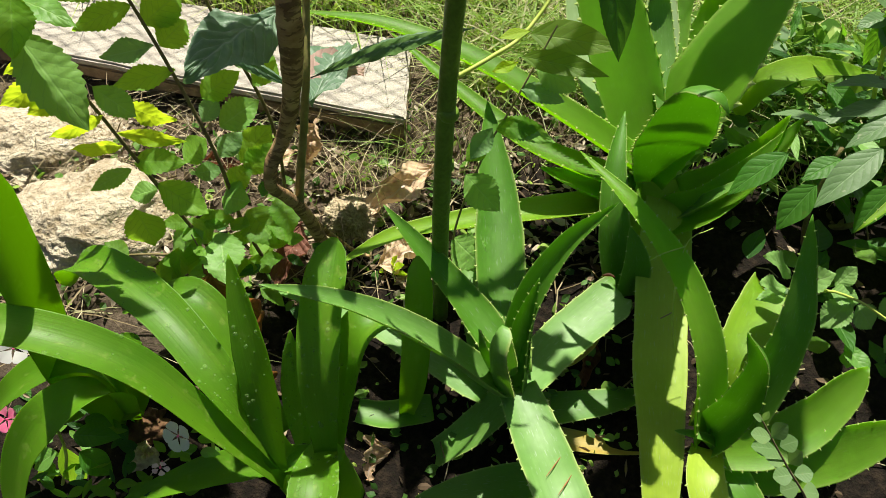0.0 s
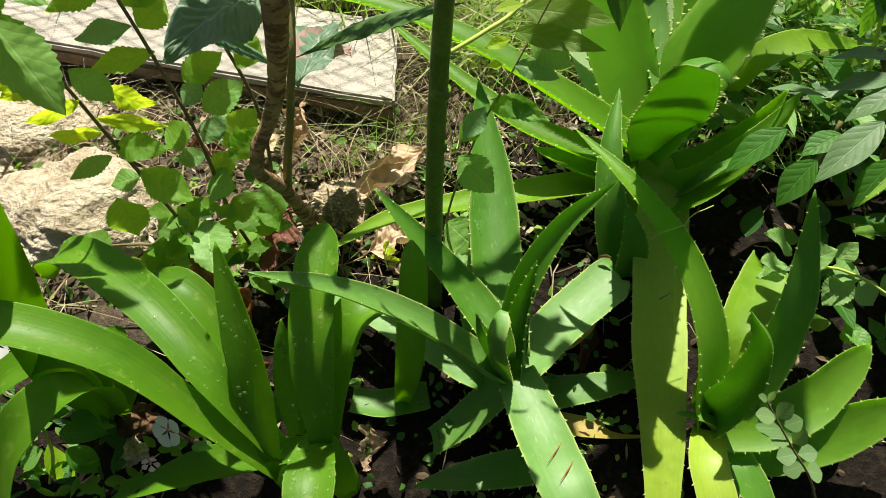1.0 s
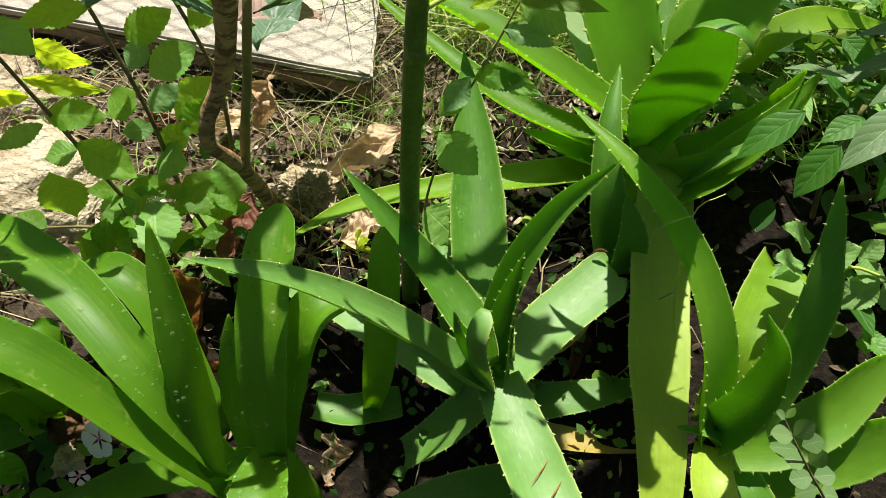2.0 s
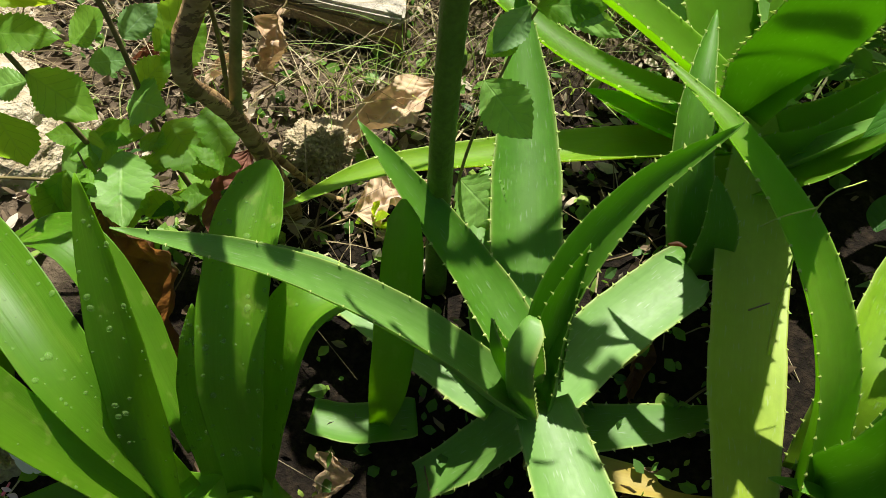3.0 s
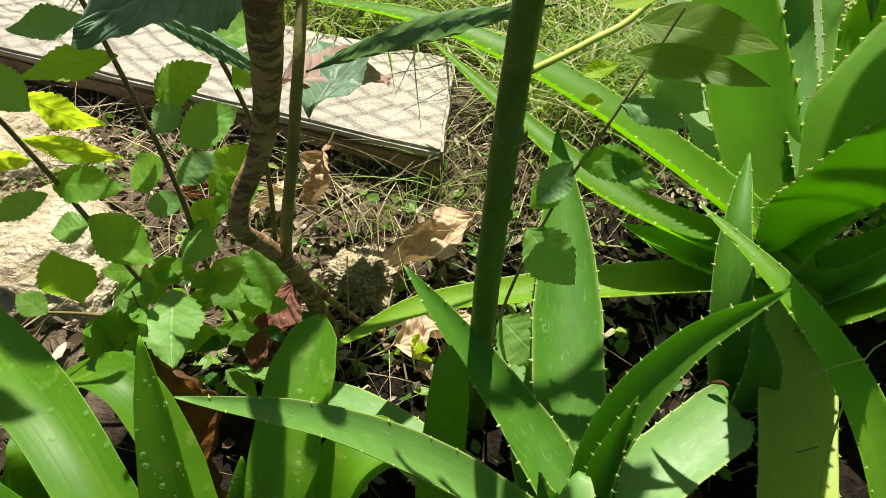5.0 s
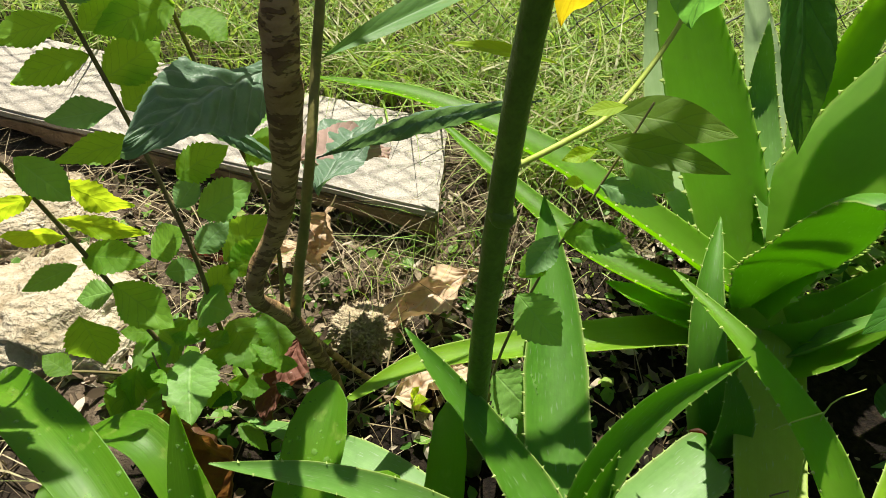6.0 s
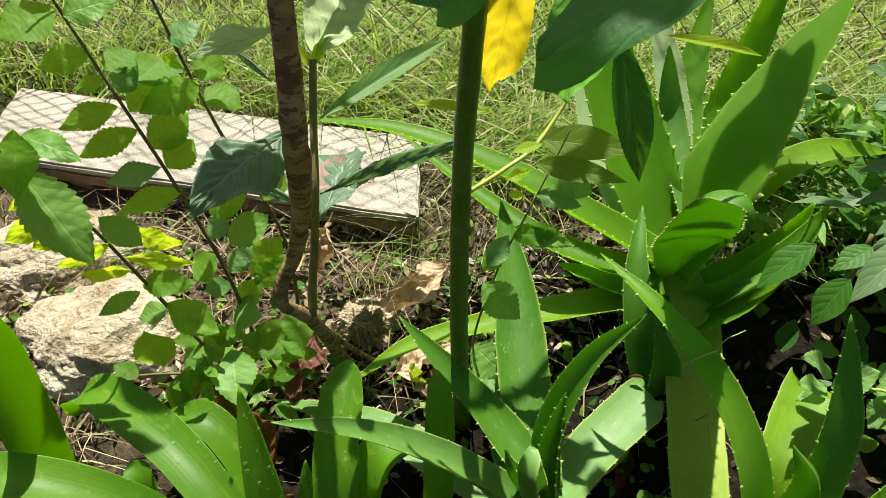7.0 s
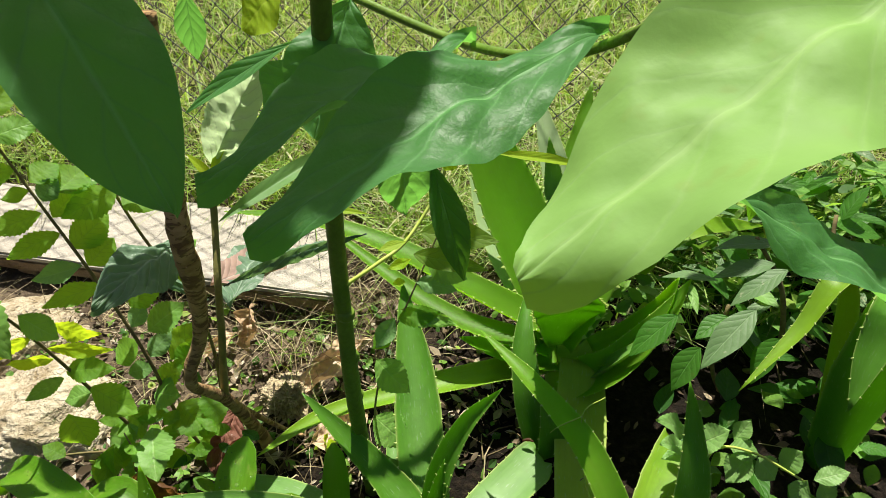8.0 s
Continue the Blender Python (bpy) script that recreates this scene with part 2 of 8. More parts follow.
petal_pink = plain("petal_pink", (0.75, 0.05, 0.2), (0.8, 0.25, 0.42), 120, 0.6, 300, 0.1, 0.001, 0.2, 0.3)


def bark_material():
    """Tan bark whose dark outer skin is left in torn rings."""
    m = Mat("bark")
    w = m.world_coord((1, 1, 2.2))
    n1, n2 = m.noise(w, 34, 4), m.noise(w, 210, 5)
    col = m.mix(m.ramp(n1, (0.35, 0.0), (0.62, 1.0)), (0.31, 0.185, 0.08), (0.52, 0.345, 0.165))
    skin = m.noise(m.world_coord((75, 75, 190)), 1.0, 3, 0.6)
    zone = m.noise(m.world_coord((22, 22, 30)), 1.0, 2)
    ring = m.ramp(m.math("ADD", skin, m.math("MULTIPLY", m.math("SUBTRACT", zone, 0.5), 0.7)), (0.52, 0.0), (0.56, 1.0))
    dark = m.mix(n2, (0.075, 0.04, 0.02), (0.20, 0.115, 0.06))
    col = m.mix(m.math("MULTIPLY", ring, 0.72), col, dark)
    m.base(col, 0.85, 0.2)
    m.bump(m.math("ADD", ring, m.math("MULTIPLY", n2, 0.6)), 0.8, 0.0025)
    return m.m


bark = bark_material()
twig_brown = plain("twig_brown", (0.11, 0.085, 0.035), (0.22, 0.175, 0.075), 60, 0.8)
stem_green = plain("stem_green", (0.085, 0.165, 0.016), (0.155, 0.255, 0.032), 25, 0.45, 190, 0.5, 0.002, c=(0.06, 0.08, 0.012))
stem_olive = plain("stem_olive", (0.17, 0.165, 0.045), (0.29, 0.26, 0.085), 30, 0.55, 190, 0.4, 0.002, c=(0.11, 0.11, 0.04))
twig_lime = plain("twig_lime", (0.44, 0.56, 0.08), (0.56, 0.66, 0.16), 50, 0.5, 200, 0.2, 0.001, 0.3, 0.2)
stone_lime = plain("stone_lime", (0.25, 0.19, 0.105), (0.62, 0.545, 0.40), 20, 0.95, 130, 1.0, 0.011, 0.1, c=(0.68, 0.62, 0.49))
stone_grey = plain("stone_grey", (0.28, 0.21, 0.12), (0.58, 0.49, 0.33), 55, 0.95, 210, 1.0, 0.006, 0.1)
stone_brown = plain("stone_brown", (0.06, 0.032, 0.018), (0.15, 0.085, 0.045), 45, 0.95, 200, 0.9, 0.004, 0.1)
pebble_mat = plain("pebble", (0.3, 0.26, 0.2), (0.5, 0.45, 0.38), 50, 0.8, 300, 0.3)
# slab's front and webs: soil-stained concrete, darkened for the shade on that side
dirty_shaded_brown = plain("dirty_shaded_brown", (0.17, 0.115, 0.065), (0.30, 0.22, 0.14), 40, 0.95, 200, 0.8, 0.004, 0.1)
water = Mat("water")
water.base((0.3, 0.5, 0.15), 0.05, 1.0)
water.p.inputs["Alpha"].default_value = 0.2
water = water.m
wire_grey = plain("wire_grey", (0.07, 0.07, 0.065), (0.14, 0.135, 0.12), 60, 0.5)


def concrete_material():
    m = Mat("concrete")
    w = m.world_coord()
    n1, n2, sp = m.noise(w, 9, 4), m.noise(w, 260, 4), m.noise(w, 420, 2)
    col = m.mix(m.ramp(n1, (0.3, 0.0), (0.7, 1.0)), (0.30, 0.275, 0.225), (0.43, 0.395, 0.335))
    col = m.mix(m.math("MULTIPLY", m.ramp(sp, (0.58, 0.0), (0.66, 1.0)), 0.6), col, (0.24, 0.19, 0.15))
    col = m.mix(m.math("MULTIPLY", m.ramp(n2, (0.55, 0.0), (0.7, 1.0)), 0.5), col, (0.64, 0.60, 0.53))
    m.base(col, 0.92, 0.2)
    m.bump(m.math("ADD", n2, m.math("MULTIPLY", sp, 0.7)), 0.6, 0.003)
    return m.m


concrete = concrete_material()


def soil_material():
    m = Mat("soil")
    w = m.world_coord()
    n1, n2, n3 = m.noise(w, 7, 5), m.noise(w, 90, 5, 0.65), m.noise(w, 0.6, 3)
    col = m.mix(m.ramp(n1, (0.3, 0.0), (0.7, 1.0)), (0.04, 0.03, 0.02), (0.14, 0.105, 0.07))
    col = m.mix(m.math("MULTIPLY", m.ramp(n2, (0.5, 0.0), (0.75, 1.0)), 0.7), col, (0.24, 0.19, 0.13))
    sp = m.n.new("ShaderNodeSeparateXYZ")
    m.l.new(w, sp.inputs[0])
    # dark humus among the plants, with their shade put into its colour
    bed_shade = m.ramp(m.math("ADD", m.math("SUBTRACT", sp.outputs[1], m.math("MULTIPLY", m.math("MAXIMUM", -0.4, m.math("MINIMUM", 0.4, sp.outputs[0])), 0.6)), m.math("MULTIPLY", m.math("SUBTRACT", n1, 0.5), 0.3)), (0.76, 1.0), (0.92, 0.0))
    shaded_humus = m.mix(m.ramp(n2, (0.45, 0.0), (0.75, 1.0)), (0.008, 0.006, 0.004), (0.030, 0.021, 0.013))
    col = m.mix(bed_shade, col, shaded_humus)
    far = m.ramp(m.math("MULTIPLY", m.math("ADD", sp.outputs[1], m.math("MULTIPLY", n1, 0.3)), 0.5), (0.62, 0.0), (0.85, 1.0))
    ex, ey = m.math("MULTIPLY", sp.outputs[0], 0.5), m.math("MULTIPLY", m.math("SUBTRACT", sp.outputs[1], 0.4), 0.8)
    away = m.math("SQRT", m.math("ADD", m.math("MULTIPLY", ex, ex), m.math("MULTIPLY", ey, ey)))
    far = m.math("MAXIMUM", far, m.ramp(m.math("ADD", away, m.math("MULTIPLY", m.math("SUBTRACT", n1, 0.5), 0.35)), (0.78, 0.0), (0.95, 1.0)))
    lawn = m.mix(m.ramp(n1, (0.35, 0.0), (0.65, 1.0)), (0.05, 0.045, 0.018), (0.03, 0.045, 0.012))
    lawn = m.mix(m.math("MULTIPLY", n3, 0.5), lawn, (0.08, 0.07, 0.032))
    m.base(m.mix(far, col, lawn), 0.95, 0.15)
    m.bump(m.math("ADD", n1, n2), 1.0, 0.008)
    return m.m


soil = soil_material()
grass_mat = island_mat("grass", ((0.0, (0.12, 0.27, 0.035)), (0.4, (0.26, 0.46, 0.08)), (0.7, (0.42, 0.56, 0.17)), (0.88, (0.58, 0.56, 0.30)), (1.0, (0.72, 0.66, 0.44))), 0.45, 0.5, (0.6, 0.8, 0.06))
straw_mat = island_mat("straw", ((0.0, (0.10, 0.07, 0.035)), (0.45, (0.30, 0.23, 0.12)), (0.85, (0.60, 0.51, 0.33)), (1.0, (0.26, 0.30, 0.09))), 0.7, 0.2)
litter_mat = island_mat("litter", ((0.0, (0.03, 0.018, 0.012)), (0.4, (0.08, 0.05, 0.03)), (0.75, (0.22, 0.155, 0.095)), (1.0, (0.46, 0.37, 0.25))), 0.8, 0.1)
litter_pale = island_mat("litter_pale", ((0.0, (0.05, 0.03, 0.02)), (0.35, (0.16, 0.11, 0.07)), (0.7, (0.38, 0.30, 0.21)), (1.0, (0.66, 0.58, 0.46))), 0.8, 0.15)
weed_mat = island_mat("weed", ((0.0, (0.03, 0.11, 0.02)), (0.4, (0.09, 0.24, 0.035)), (0.75, (0.2, 0.4, 0.06)), (1.0, (0.36, 0.5, 0.09))), 0.5, 0.4, (0.3, 0.55, 0.03))


# ---- building helpers ----
def ground_z(x, y):
    """The height of the bare ground: a bed that rises gently to a level lawn."""
    z = float(np.interp(y, (-1.0, 0.0, 0.4, 0.7, 0.9, 1.3), (-0.05, -0.02, 0.052, 0.112, 0.128, 0.135)))
    near = max(0.0, 1.0 - abs(y - 0.5) / 2.5)
    return z + near * (0.012 * noise.noise((x * 5, y * 5, 0.3)) + 0.006 * noise.noise((x * 17, y * 17, 2.0)))


def thing(name, at, label, category, group="", kind=""):
    """An Empty at the base of a thing; its parts hang under it."""
    ob = new(name)
    ob.empty_display_size = 0.02
    ob.location = at
    return tagged(ob, label, category, group, kind)


def part(name, data, material, parent=None, label=""):
    """A mesh (a bmesh, or mesh data laid out in world metres) as one object, under parent where there is one."""
    if isinstance(data, bmesh.types.BMesh):
        me = bpy.data.meshes.new(name)
        data.to_mesh(me)
        data.free()
    else:
        me = data
    if material and not me.materials:
        me.materials.append(material)
    ob = new(name, me)
    if parent:
        ob.parent = parent
        ob.matrix_parent_inverse = parent.matrix_basis.inverted()
    if label:
        ob["label"] = label
    return ob


def smooth(me):
    me.polygons.foreach_set("use_smooth", [True] * len(me.polygons))
    return me


def spline(pts, n):
    """n + 1 points and tangents on a smooth curve through pts, evenly spaced."""
    p = [Vector(q) for q in pts]
    p = [2 * p[0] - p[1], *p, 2 * p[-1] - p[-2]]
    fine = []
    for a, b, c, d in zip(p, p[1:], p[2:], p[3:]):
        for k in range(24):
            t = k / 24
            fine.append(0.5 * (2 * b + (c - a) * t + (2 * a - 5 * b + 4 * c - d) * t * t + (3 * b - a - 3 * c + d) * t**3))
    fine.append(p[-2])
    run = [0.0]
    for a, b in zip(fine, fine[1:]):
        run.append(run[-1] + (b - a).length)
    out, i = [], 0
    for k in range(n + 1):
        s = run[-1] * k / n
        while i < len(run) - 2 and run[i + 1] < s:
            i += 1
        f = (s - run[i]) / max(1e-9, run[i + 1] - run[i])
        out.append(fine[i].lerp(fine[i + 1], min(1.0, f)))
    tan = [(out[min(n, k + 1)] - out[max(0, k - 1)]).normalized() for k in range(n + 1)]
    return out, tan, run[-1]


def tube(pts, radii, sides=9, n=0, wob=0.0, seed=0):
    """A round stem through pts, whose radius goes from radii's first to its last."""
    n = n or 10 * (len(pts) - 1)
    path, tan, _ = spline(pts, n)
    verts, faces = [], []
    x = tan[0].orthogonal().normalized()
    for k, (c, t) in enumerate(zip(path, tan)):
        x = (x - t * x.dot(t)).normalized()
        y = t.cross(x)
        r = float(np.interp(k / n, np.linspace(0, 1, len(radii)), radii))
        for j in range(sides):
            a = 2 * math.pi * j / sides
            rr = r * (1 + wob * noise.noise((c.x * 60 + math.cos(a) * 2, c.y * 60 + math.sin(a) * 2, c.z * 60 + seed)))
            verts.append(c + rr * (math.cos(a) * x + math.sin(a) * y))
    for k in range(n):
        for j in range(sides):
            a, b = k * sides + j, k * sides + (j + 1) % sides
            faces.append((a, b, b + sides, a + sides))
    faces += [tuple(range(sides))[::-1], tuple(range(n * sides, (n + 1) * sides))]
    me = bpy.data.meshes.new("stem")
    me.from_pydata(verts, [], faces)
    return smooth(me)


PROFILES = {
    "aloe": ((0, 0.86), (0.08, 1.0), (0.3, 0.97), (0.6, 0.74), (0.85, 0.36), (0.96, 0.12), (1, 0.02)),
    "big": ((0, 0.62), (0.15, 0.8), (0.4, 1.0), (0.65, 0.86), (0.88, 0.4), (0.97, 0.12), (1, 0.02)),
    "strap": ((0, 0.5), (0.1, 0.62), (0.35, 0.95), (0.65, 1.0), (0.88, 0.72), (0.96, 0.42), (1, 0.05)),
    "pointed": ((0, 0.55), (0.12, 0.7), (0.35, 0.97), (0.6, 0.9), (0.85, 0.5), (0.96, 0.2), (1, 0.03)),
    "cut": ((0, 0.8), (0.15, 0.9), (0.6, 1.0), (0.93, 1.0), (1, 0.9)),
}
PROFILES |= {
    "droop": ((0, 0.9), (0.2, 1.0), (0.55, 0.92), (0.8, 0.66), (0.95, 0.5), (1, 0.44)),
    "broad": ((0, 0.72), (0.12, 0.92), (0.3, 1.0), (0.5, 0.97), (0.72, 0.74), (0.9, 0.36), (1, 0.03)),
    "oar": ((0, 0.55), (0.12, 0.66), (0.35, 0.92), (0.6, 1.0), (0.85, 0.93), (0.95, 0.66), (1, 0.12)),
    "hook": ((0, 0.5), (0.08, 0.82), (0.2, 1.0), (0.45, 0.95), (0.66, 0.76), (0.80, 0.55), (0.91, 0.32), (1, 0.03)),
    "blunt": ((0, 0.85), (0.25, 1.0), (0.6, 0.92), (0.82, 0.7), (0.93, 0.42), (1, 0.06)),
    "tongue": ((0, 0.8), (0.3, 1.0), (0.65, 0.96), (0.85, 0.82), (0.95, 0.6), (1, 0.3)),
    "stub": ((0, 0.9), (0.15, 1.0), (0.4, 0.95), (0.7, 0.76), (0.86, 0.56), (0.95, 0.34), (1, 0.05)),
    "wide": ((0, 0.7), (0.15, 0.92), (0.32, 1.0), (0.55, 0.84), (0.8, 0.5), (0.95, 0.16), (1, 0.02)),
    "long": ((0, 0.9), (0.1, 1.0), (0.5, 0.8), (0.8, 0.45), (0.95, 0.16), (1, 0.02)),
}


def blade(pts, width, thick=0.010, profile="aloe", channel=0.12, twist=0.0, out=None, face=None, n=30, half=5, jag=0.0, fold=0.0, carried=False):
    """The mesh of one long leaf along pts: a crescent in section, with thickness. out: its outward direction on the plan,
    or face: where its upper side looks; carried: the frame is taken along a curl. Returns the mesh and its two margins."""
    path, tan, length = spline(pts, n)
    flat = Vector(out) if out else Vector((path[-1].x - path[0].x, path[-1].y - path[0].y, 0))
    flat = flat.normalized() if flat.length > 1e-4 else Vector((0, -1, 0))
    across = flat.cross(Vector((0, 0, 1)))
    prof = PROFILES[profile]
    us = [math.sin(math.pi / 2 * (j / half)) for j in range(-half, half + 1)]
    m = len(us)
    verts, uvs, edges = [], [], ([], [])
    for k, (c, t) in enumerate(zip(path, tan)):
        s = k / n
        if face and not (carried and k):
            across = t.cross(Vector(face))
        elif carried:
            across = a
        a = across - t * across.dot(t)
        a = a.normalized() if a.length > 1e-3 else t.orthogonal().normalized()
        if twist:
            a = Matrix.Rotation(radians(twist) * s, 3, t) @ a
        nrm = a.cross(t).normalized()
        if nrm.dot(last if carried and k else Vector(face) if face else Vector((0, 0, 1)) - 0.6 * flat) < 0 and not twist:
            nrm = -nrm
        last = nrm
        w = width * float(np.interp(s, [q[0] for q in prof], [q[1] for q in prof])) / 2
        wav = 1 + 0.05 * noise.noise((s * 7, width * 90, length * 50)) + 0.02 * noise.noise((s * 31, width * 90, length * 50))
        th = thick * (1 - 0.75 * s) * min(1.0, w / (width * 0.25))
        for top in (1, 0):
            for u in us if top else us[::-1]:
                h = channel * w * 2 * (u * u - 0.3) + fold * w * abs(u)
                if not top:
                    h -= th * (1 - u * u) + 0.0006
                c2 = c + t * (jag * length * (noise.noise((u * 3.1, width * 31, 7.0)) - 0.25 * u)) * max(0.0, (s - 0.9) / 0.1)
                verts.append(c2 + a * (u * w * wav) + nrm * h)
                uvs.append((0.5 + u / 2, s * length))
        edges[0].append((verts[-2 * m], -a, nrm, t))
        edges[1].append((verts[-m - 1], a, nrm, t))
    ring = 2 * m
    faces = []
    for k in range(n):
        for j in range(ring):
            p, q = k * ring + j, k * ring + (j + 1) % ring
            faces.append((p, q, q + ring, p + ring))
    faces += [tuple(range(ring))[::-1], tuple(range(n * ring, (n + 1) * ring))]
    me = bpy.data.meshes.new("leaf")
    me.from_pydata(verts, [], faces)
    layer = me.uv_layers.new(name="UVMap")
    idx = np.zeros(len(me.loops), int)
    me.loops.foreach_get("vertex_index", idx)
    layer.data.foreach_set("uv", np.array(uvs)[idx].ravel())
    return smooth(me), edges, length


def teeth_mesh(edges, length, gap=0.014, size=0.004, skip=0.06):
    """Small hooked thorns on both margins."""
    verts, faces = [], []
    for side, edge in enumerate(edges):
        n, d, k = len(edge) - 1, length * skip + gap * 0.3 * side, 0
        while d < length * 0.975:
            f = d / length * n
            i = min(n - 1, int(f))
            p = edge[i][0].lerp(edge[i + 1][0], f - i)
            o, nr, t = edge[i][1], edge[i][2], edge[i][3]
            z = size * (0.7 + 0.5 * random.random()) * (1.0 - 0.35 * d / length)
            b = z * 0.75
            base = len(verts)
            q = p - o * 0.0012
            verts += [q - t * b, q + t * b, q + nr * b * 0.5, q - nr * b * 0.5, p + o * z + t * z * 0.5]
            tip = base + 4
            faces += [(base, base + 2, tip), (base + 2, base + 1, tip), (base + 1, base + 3, tip), (base + 3, base, tip)]
            d += gap * (0.75 + 0.5 * random.random())
            k += 1
    me = bpy.data.meshes.new("teeth")
    me.from_pydata(verts, [], faces)
    return me


def fleshy(plant, pts, width, material, thick=0.011, profile="aloe", gap=0.019, tooth=0.003, label="", **more):
    """One thorny leaf under a plant."""
    me, edges, length = blade(pts, width, thick, profile, **more)
    ob = part("leaf", me, material, plant, label)
    if tooth:
        tagged(part("thorn_edge", teeth_mesh(edges, length, gap, tooth), tooth_pale, ob), kind="stuff")
    return ob


def strappy(plant, pts, width, profile="strap", label="", drops=0, **more):
    """One smooth strap leaf under a plant."""
    more.setdefault("channel", 0.10)
    me, edges, length = blade(pts, width, 0.004, profile, fold=0.12, n=34, **more)
    ob = part("leaf", me, strap_green, plant, label)
    if drops:
        tagged(part("water_film", drop_mesh(me, 34, 11, drops), water, ob, "scattered clear water drops"), kind="stuff")
    return ob


def drop_mesh(me, n, m, count):
    """Flattened drops on the upper side of a leaf's mesh."""
    bm = bmesh.new()
    for _ in range(count):
        k, j = random.randint(5, n - 3), random.randint(1, m - 2)
        i = k * 2 * m + j
        v = me.vertices
        c = v[i].co.lerp(v[i + 1].co, random.random()).lerp(v[i + 2 * m].co, random.random() * 0.8)
        nr = (v[i + 1].co - v[i].co).cross(v[i + 2 * m].co - v[i].co).normalized()
        if (v[i].co - v[i + 2 * m - 1 - 2 * j].co).dot(nr) < 0:
            nr = -nr
        r = 0.0007 + 0.0022 * random.random() ** 3
        x = nr.orthogonal().normalized()
        mt = Matrix((x, nr.cross(x), nr)).transposed().to_4x4()
        bmesh.ops.create_icosphere(bm, subdivisions=2, radius=1, matrix=Matrix.Translation(c + nr * r * 0.12) @ mt @ Matrix.Diagonal((r, r * (0.7 + 0.5 * random.random()), r * 0.42, 1)))
    out = bpy.data.meshes.new("drops")
    bm.to_mesh(out)
    bm.free()
    return smooth(out)


def leaf_sheet(name, ratio, saw=0, depth=0.0, widest=0.45, tip=1.0, bend=0.15, fold=0.15, wave=0.0, quilt=0.0, n=36, m=7, curl=0.0, crumple=0.0):
    """The mesh of a broad leaf of length 1 along y, facing up z, with its outline, fold, bend and waves."""
    verts, uvs, faces = [], [], []
    p = math.log(0.5) / math.log(widest)
    for k in range(n + 1):
        s = k / n
        w = ratio / 2 * max(0.0, math.sin(math.pi * min(1.0, s) ** p)) ** (0.8 if tip < 1 else 1.0) * (1 - (1 - tip) * s) + 0.004
        if saw:
            f = (s * saw) % 1.0
            w *= 1 - depth * (1 - f) ** 1.3 if f < 0.85 else 1 - depth * (f - 0.85) / 0.15
        ang = bend * 2 * s
        for j in range(-m, m + 1):
            u = j / m
            x = u * w
            z = fold * abs(x) + wave * ratio * math.sin(s * 11 + (2 if u > 0 else 0)) * u * u
            if quilt:
                z += quilt * abs(math.sin(math.pi * (s - abs(u) * 0.2) * 9)) * min(1.0, 4 * abs(u)) * (1 - u * u * 0.5)
            if crumple:
                z += crumple * (noise.noise((x * 6, s * 6, 2.7)) + 0.45 * noise.noise((x * 15, s * 15, 8.1)))
            if curl:
                th, r = u * curl, w / curl - z
                x, z = r * math.sin(th), w / curl - r * math.cos(th)
            y, zz = s - bend * 0.35 * s * s, z - bend * s * s
            verts.append((x, y, zz))
            uvs.append((0.5 + u / 2, s))
    ty, tz = verts[-m - 1][1], verts[-m - 1][2]
    q = ty * ty + tz * tz
    verts = [(x, (ty * y + tz * z) / q, (ty * z - tz * y) / q) for x, y, z in verts]
    c = 2 * m + 1
    for k in range(n):
        for j in range(2 * m):
            a = k * c + j
            faces.append((a, a + 1, a + 1 + c, a + c))
    me = bpy.data.meshes.new(name)
    me.from_pydata(verts, [], faces)
    layer = me.uv_layers.new(name="UVMap")
    idx = np.zeros(len(me.loops), int)
    me.loops.foreach_get("vertex_index", idx)
    layer.data.foreach_set("uv", np.array(uvs)[idx].ravel())
    return smooth(me)


LEAVES = {
    "serrate": dict(ratio=0.56, saw=12, depth=0.13, widest=0.46, bend=0.16, fold=0.12, wave=0.05, crumple=0.018, n=60, m=6),
    "serrate_b": dict(ratio=0.50, saw=11, depth=0.15, widest=0.43, bend=0.34, fold=0.06, wave=0.07, crumple=0.022, n=55, m=6),
    "serrate_c": dict(ratio=0.62, saw=13, depth=0.12, widest=0.5, bend=-0.14, fold=0.26, wave=0.06, crumple=0.02, n=60, m=6),
    "quilted": dict(ratio=0.42, saw=26, depth=0.05, widest=0.5, bend=0.16, fold=0.26, wave=0.10, quilt=0.012, crumple=0.03, n=80, m=10),
    "tented": dict(ratio=0.50, saw=26, depth=0.05, widest=0.5, bend=0.26, fold=-0.16, wave=0.10, quilt=0.024, crumple=0.04, n=110, m=14),
    "lance": dict(ratio=0.24, saw=24, depth=0.05, widest=0.5, bend=0.10, fold=0.25, wave=0.03, quilt=0.003, n=60, m=5),
    "rolled": dict(ratio=0.27, saw=20, depth=0.06, widest=0.5, bend=0.05, fold=0.0, wave=0.0, quilt=0.008, crumple=0.006, n=110, m=12, curl=2.75),
    "smooth": dict(ratio=0.40, widest=0.52, bend=0.14, fold=0.12, wave=0.11, tip=0.98, quilt=0.007, crumple=0.03, n=50, m=8),
}
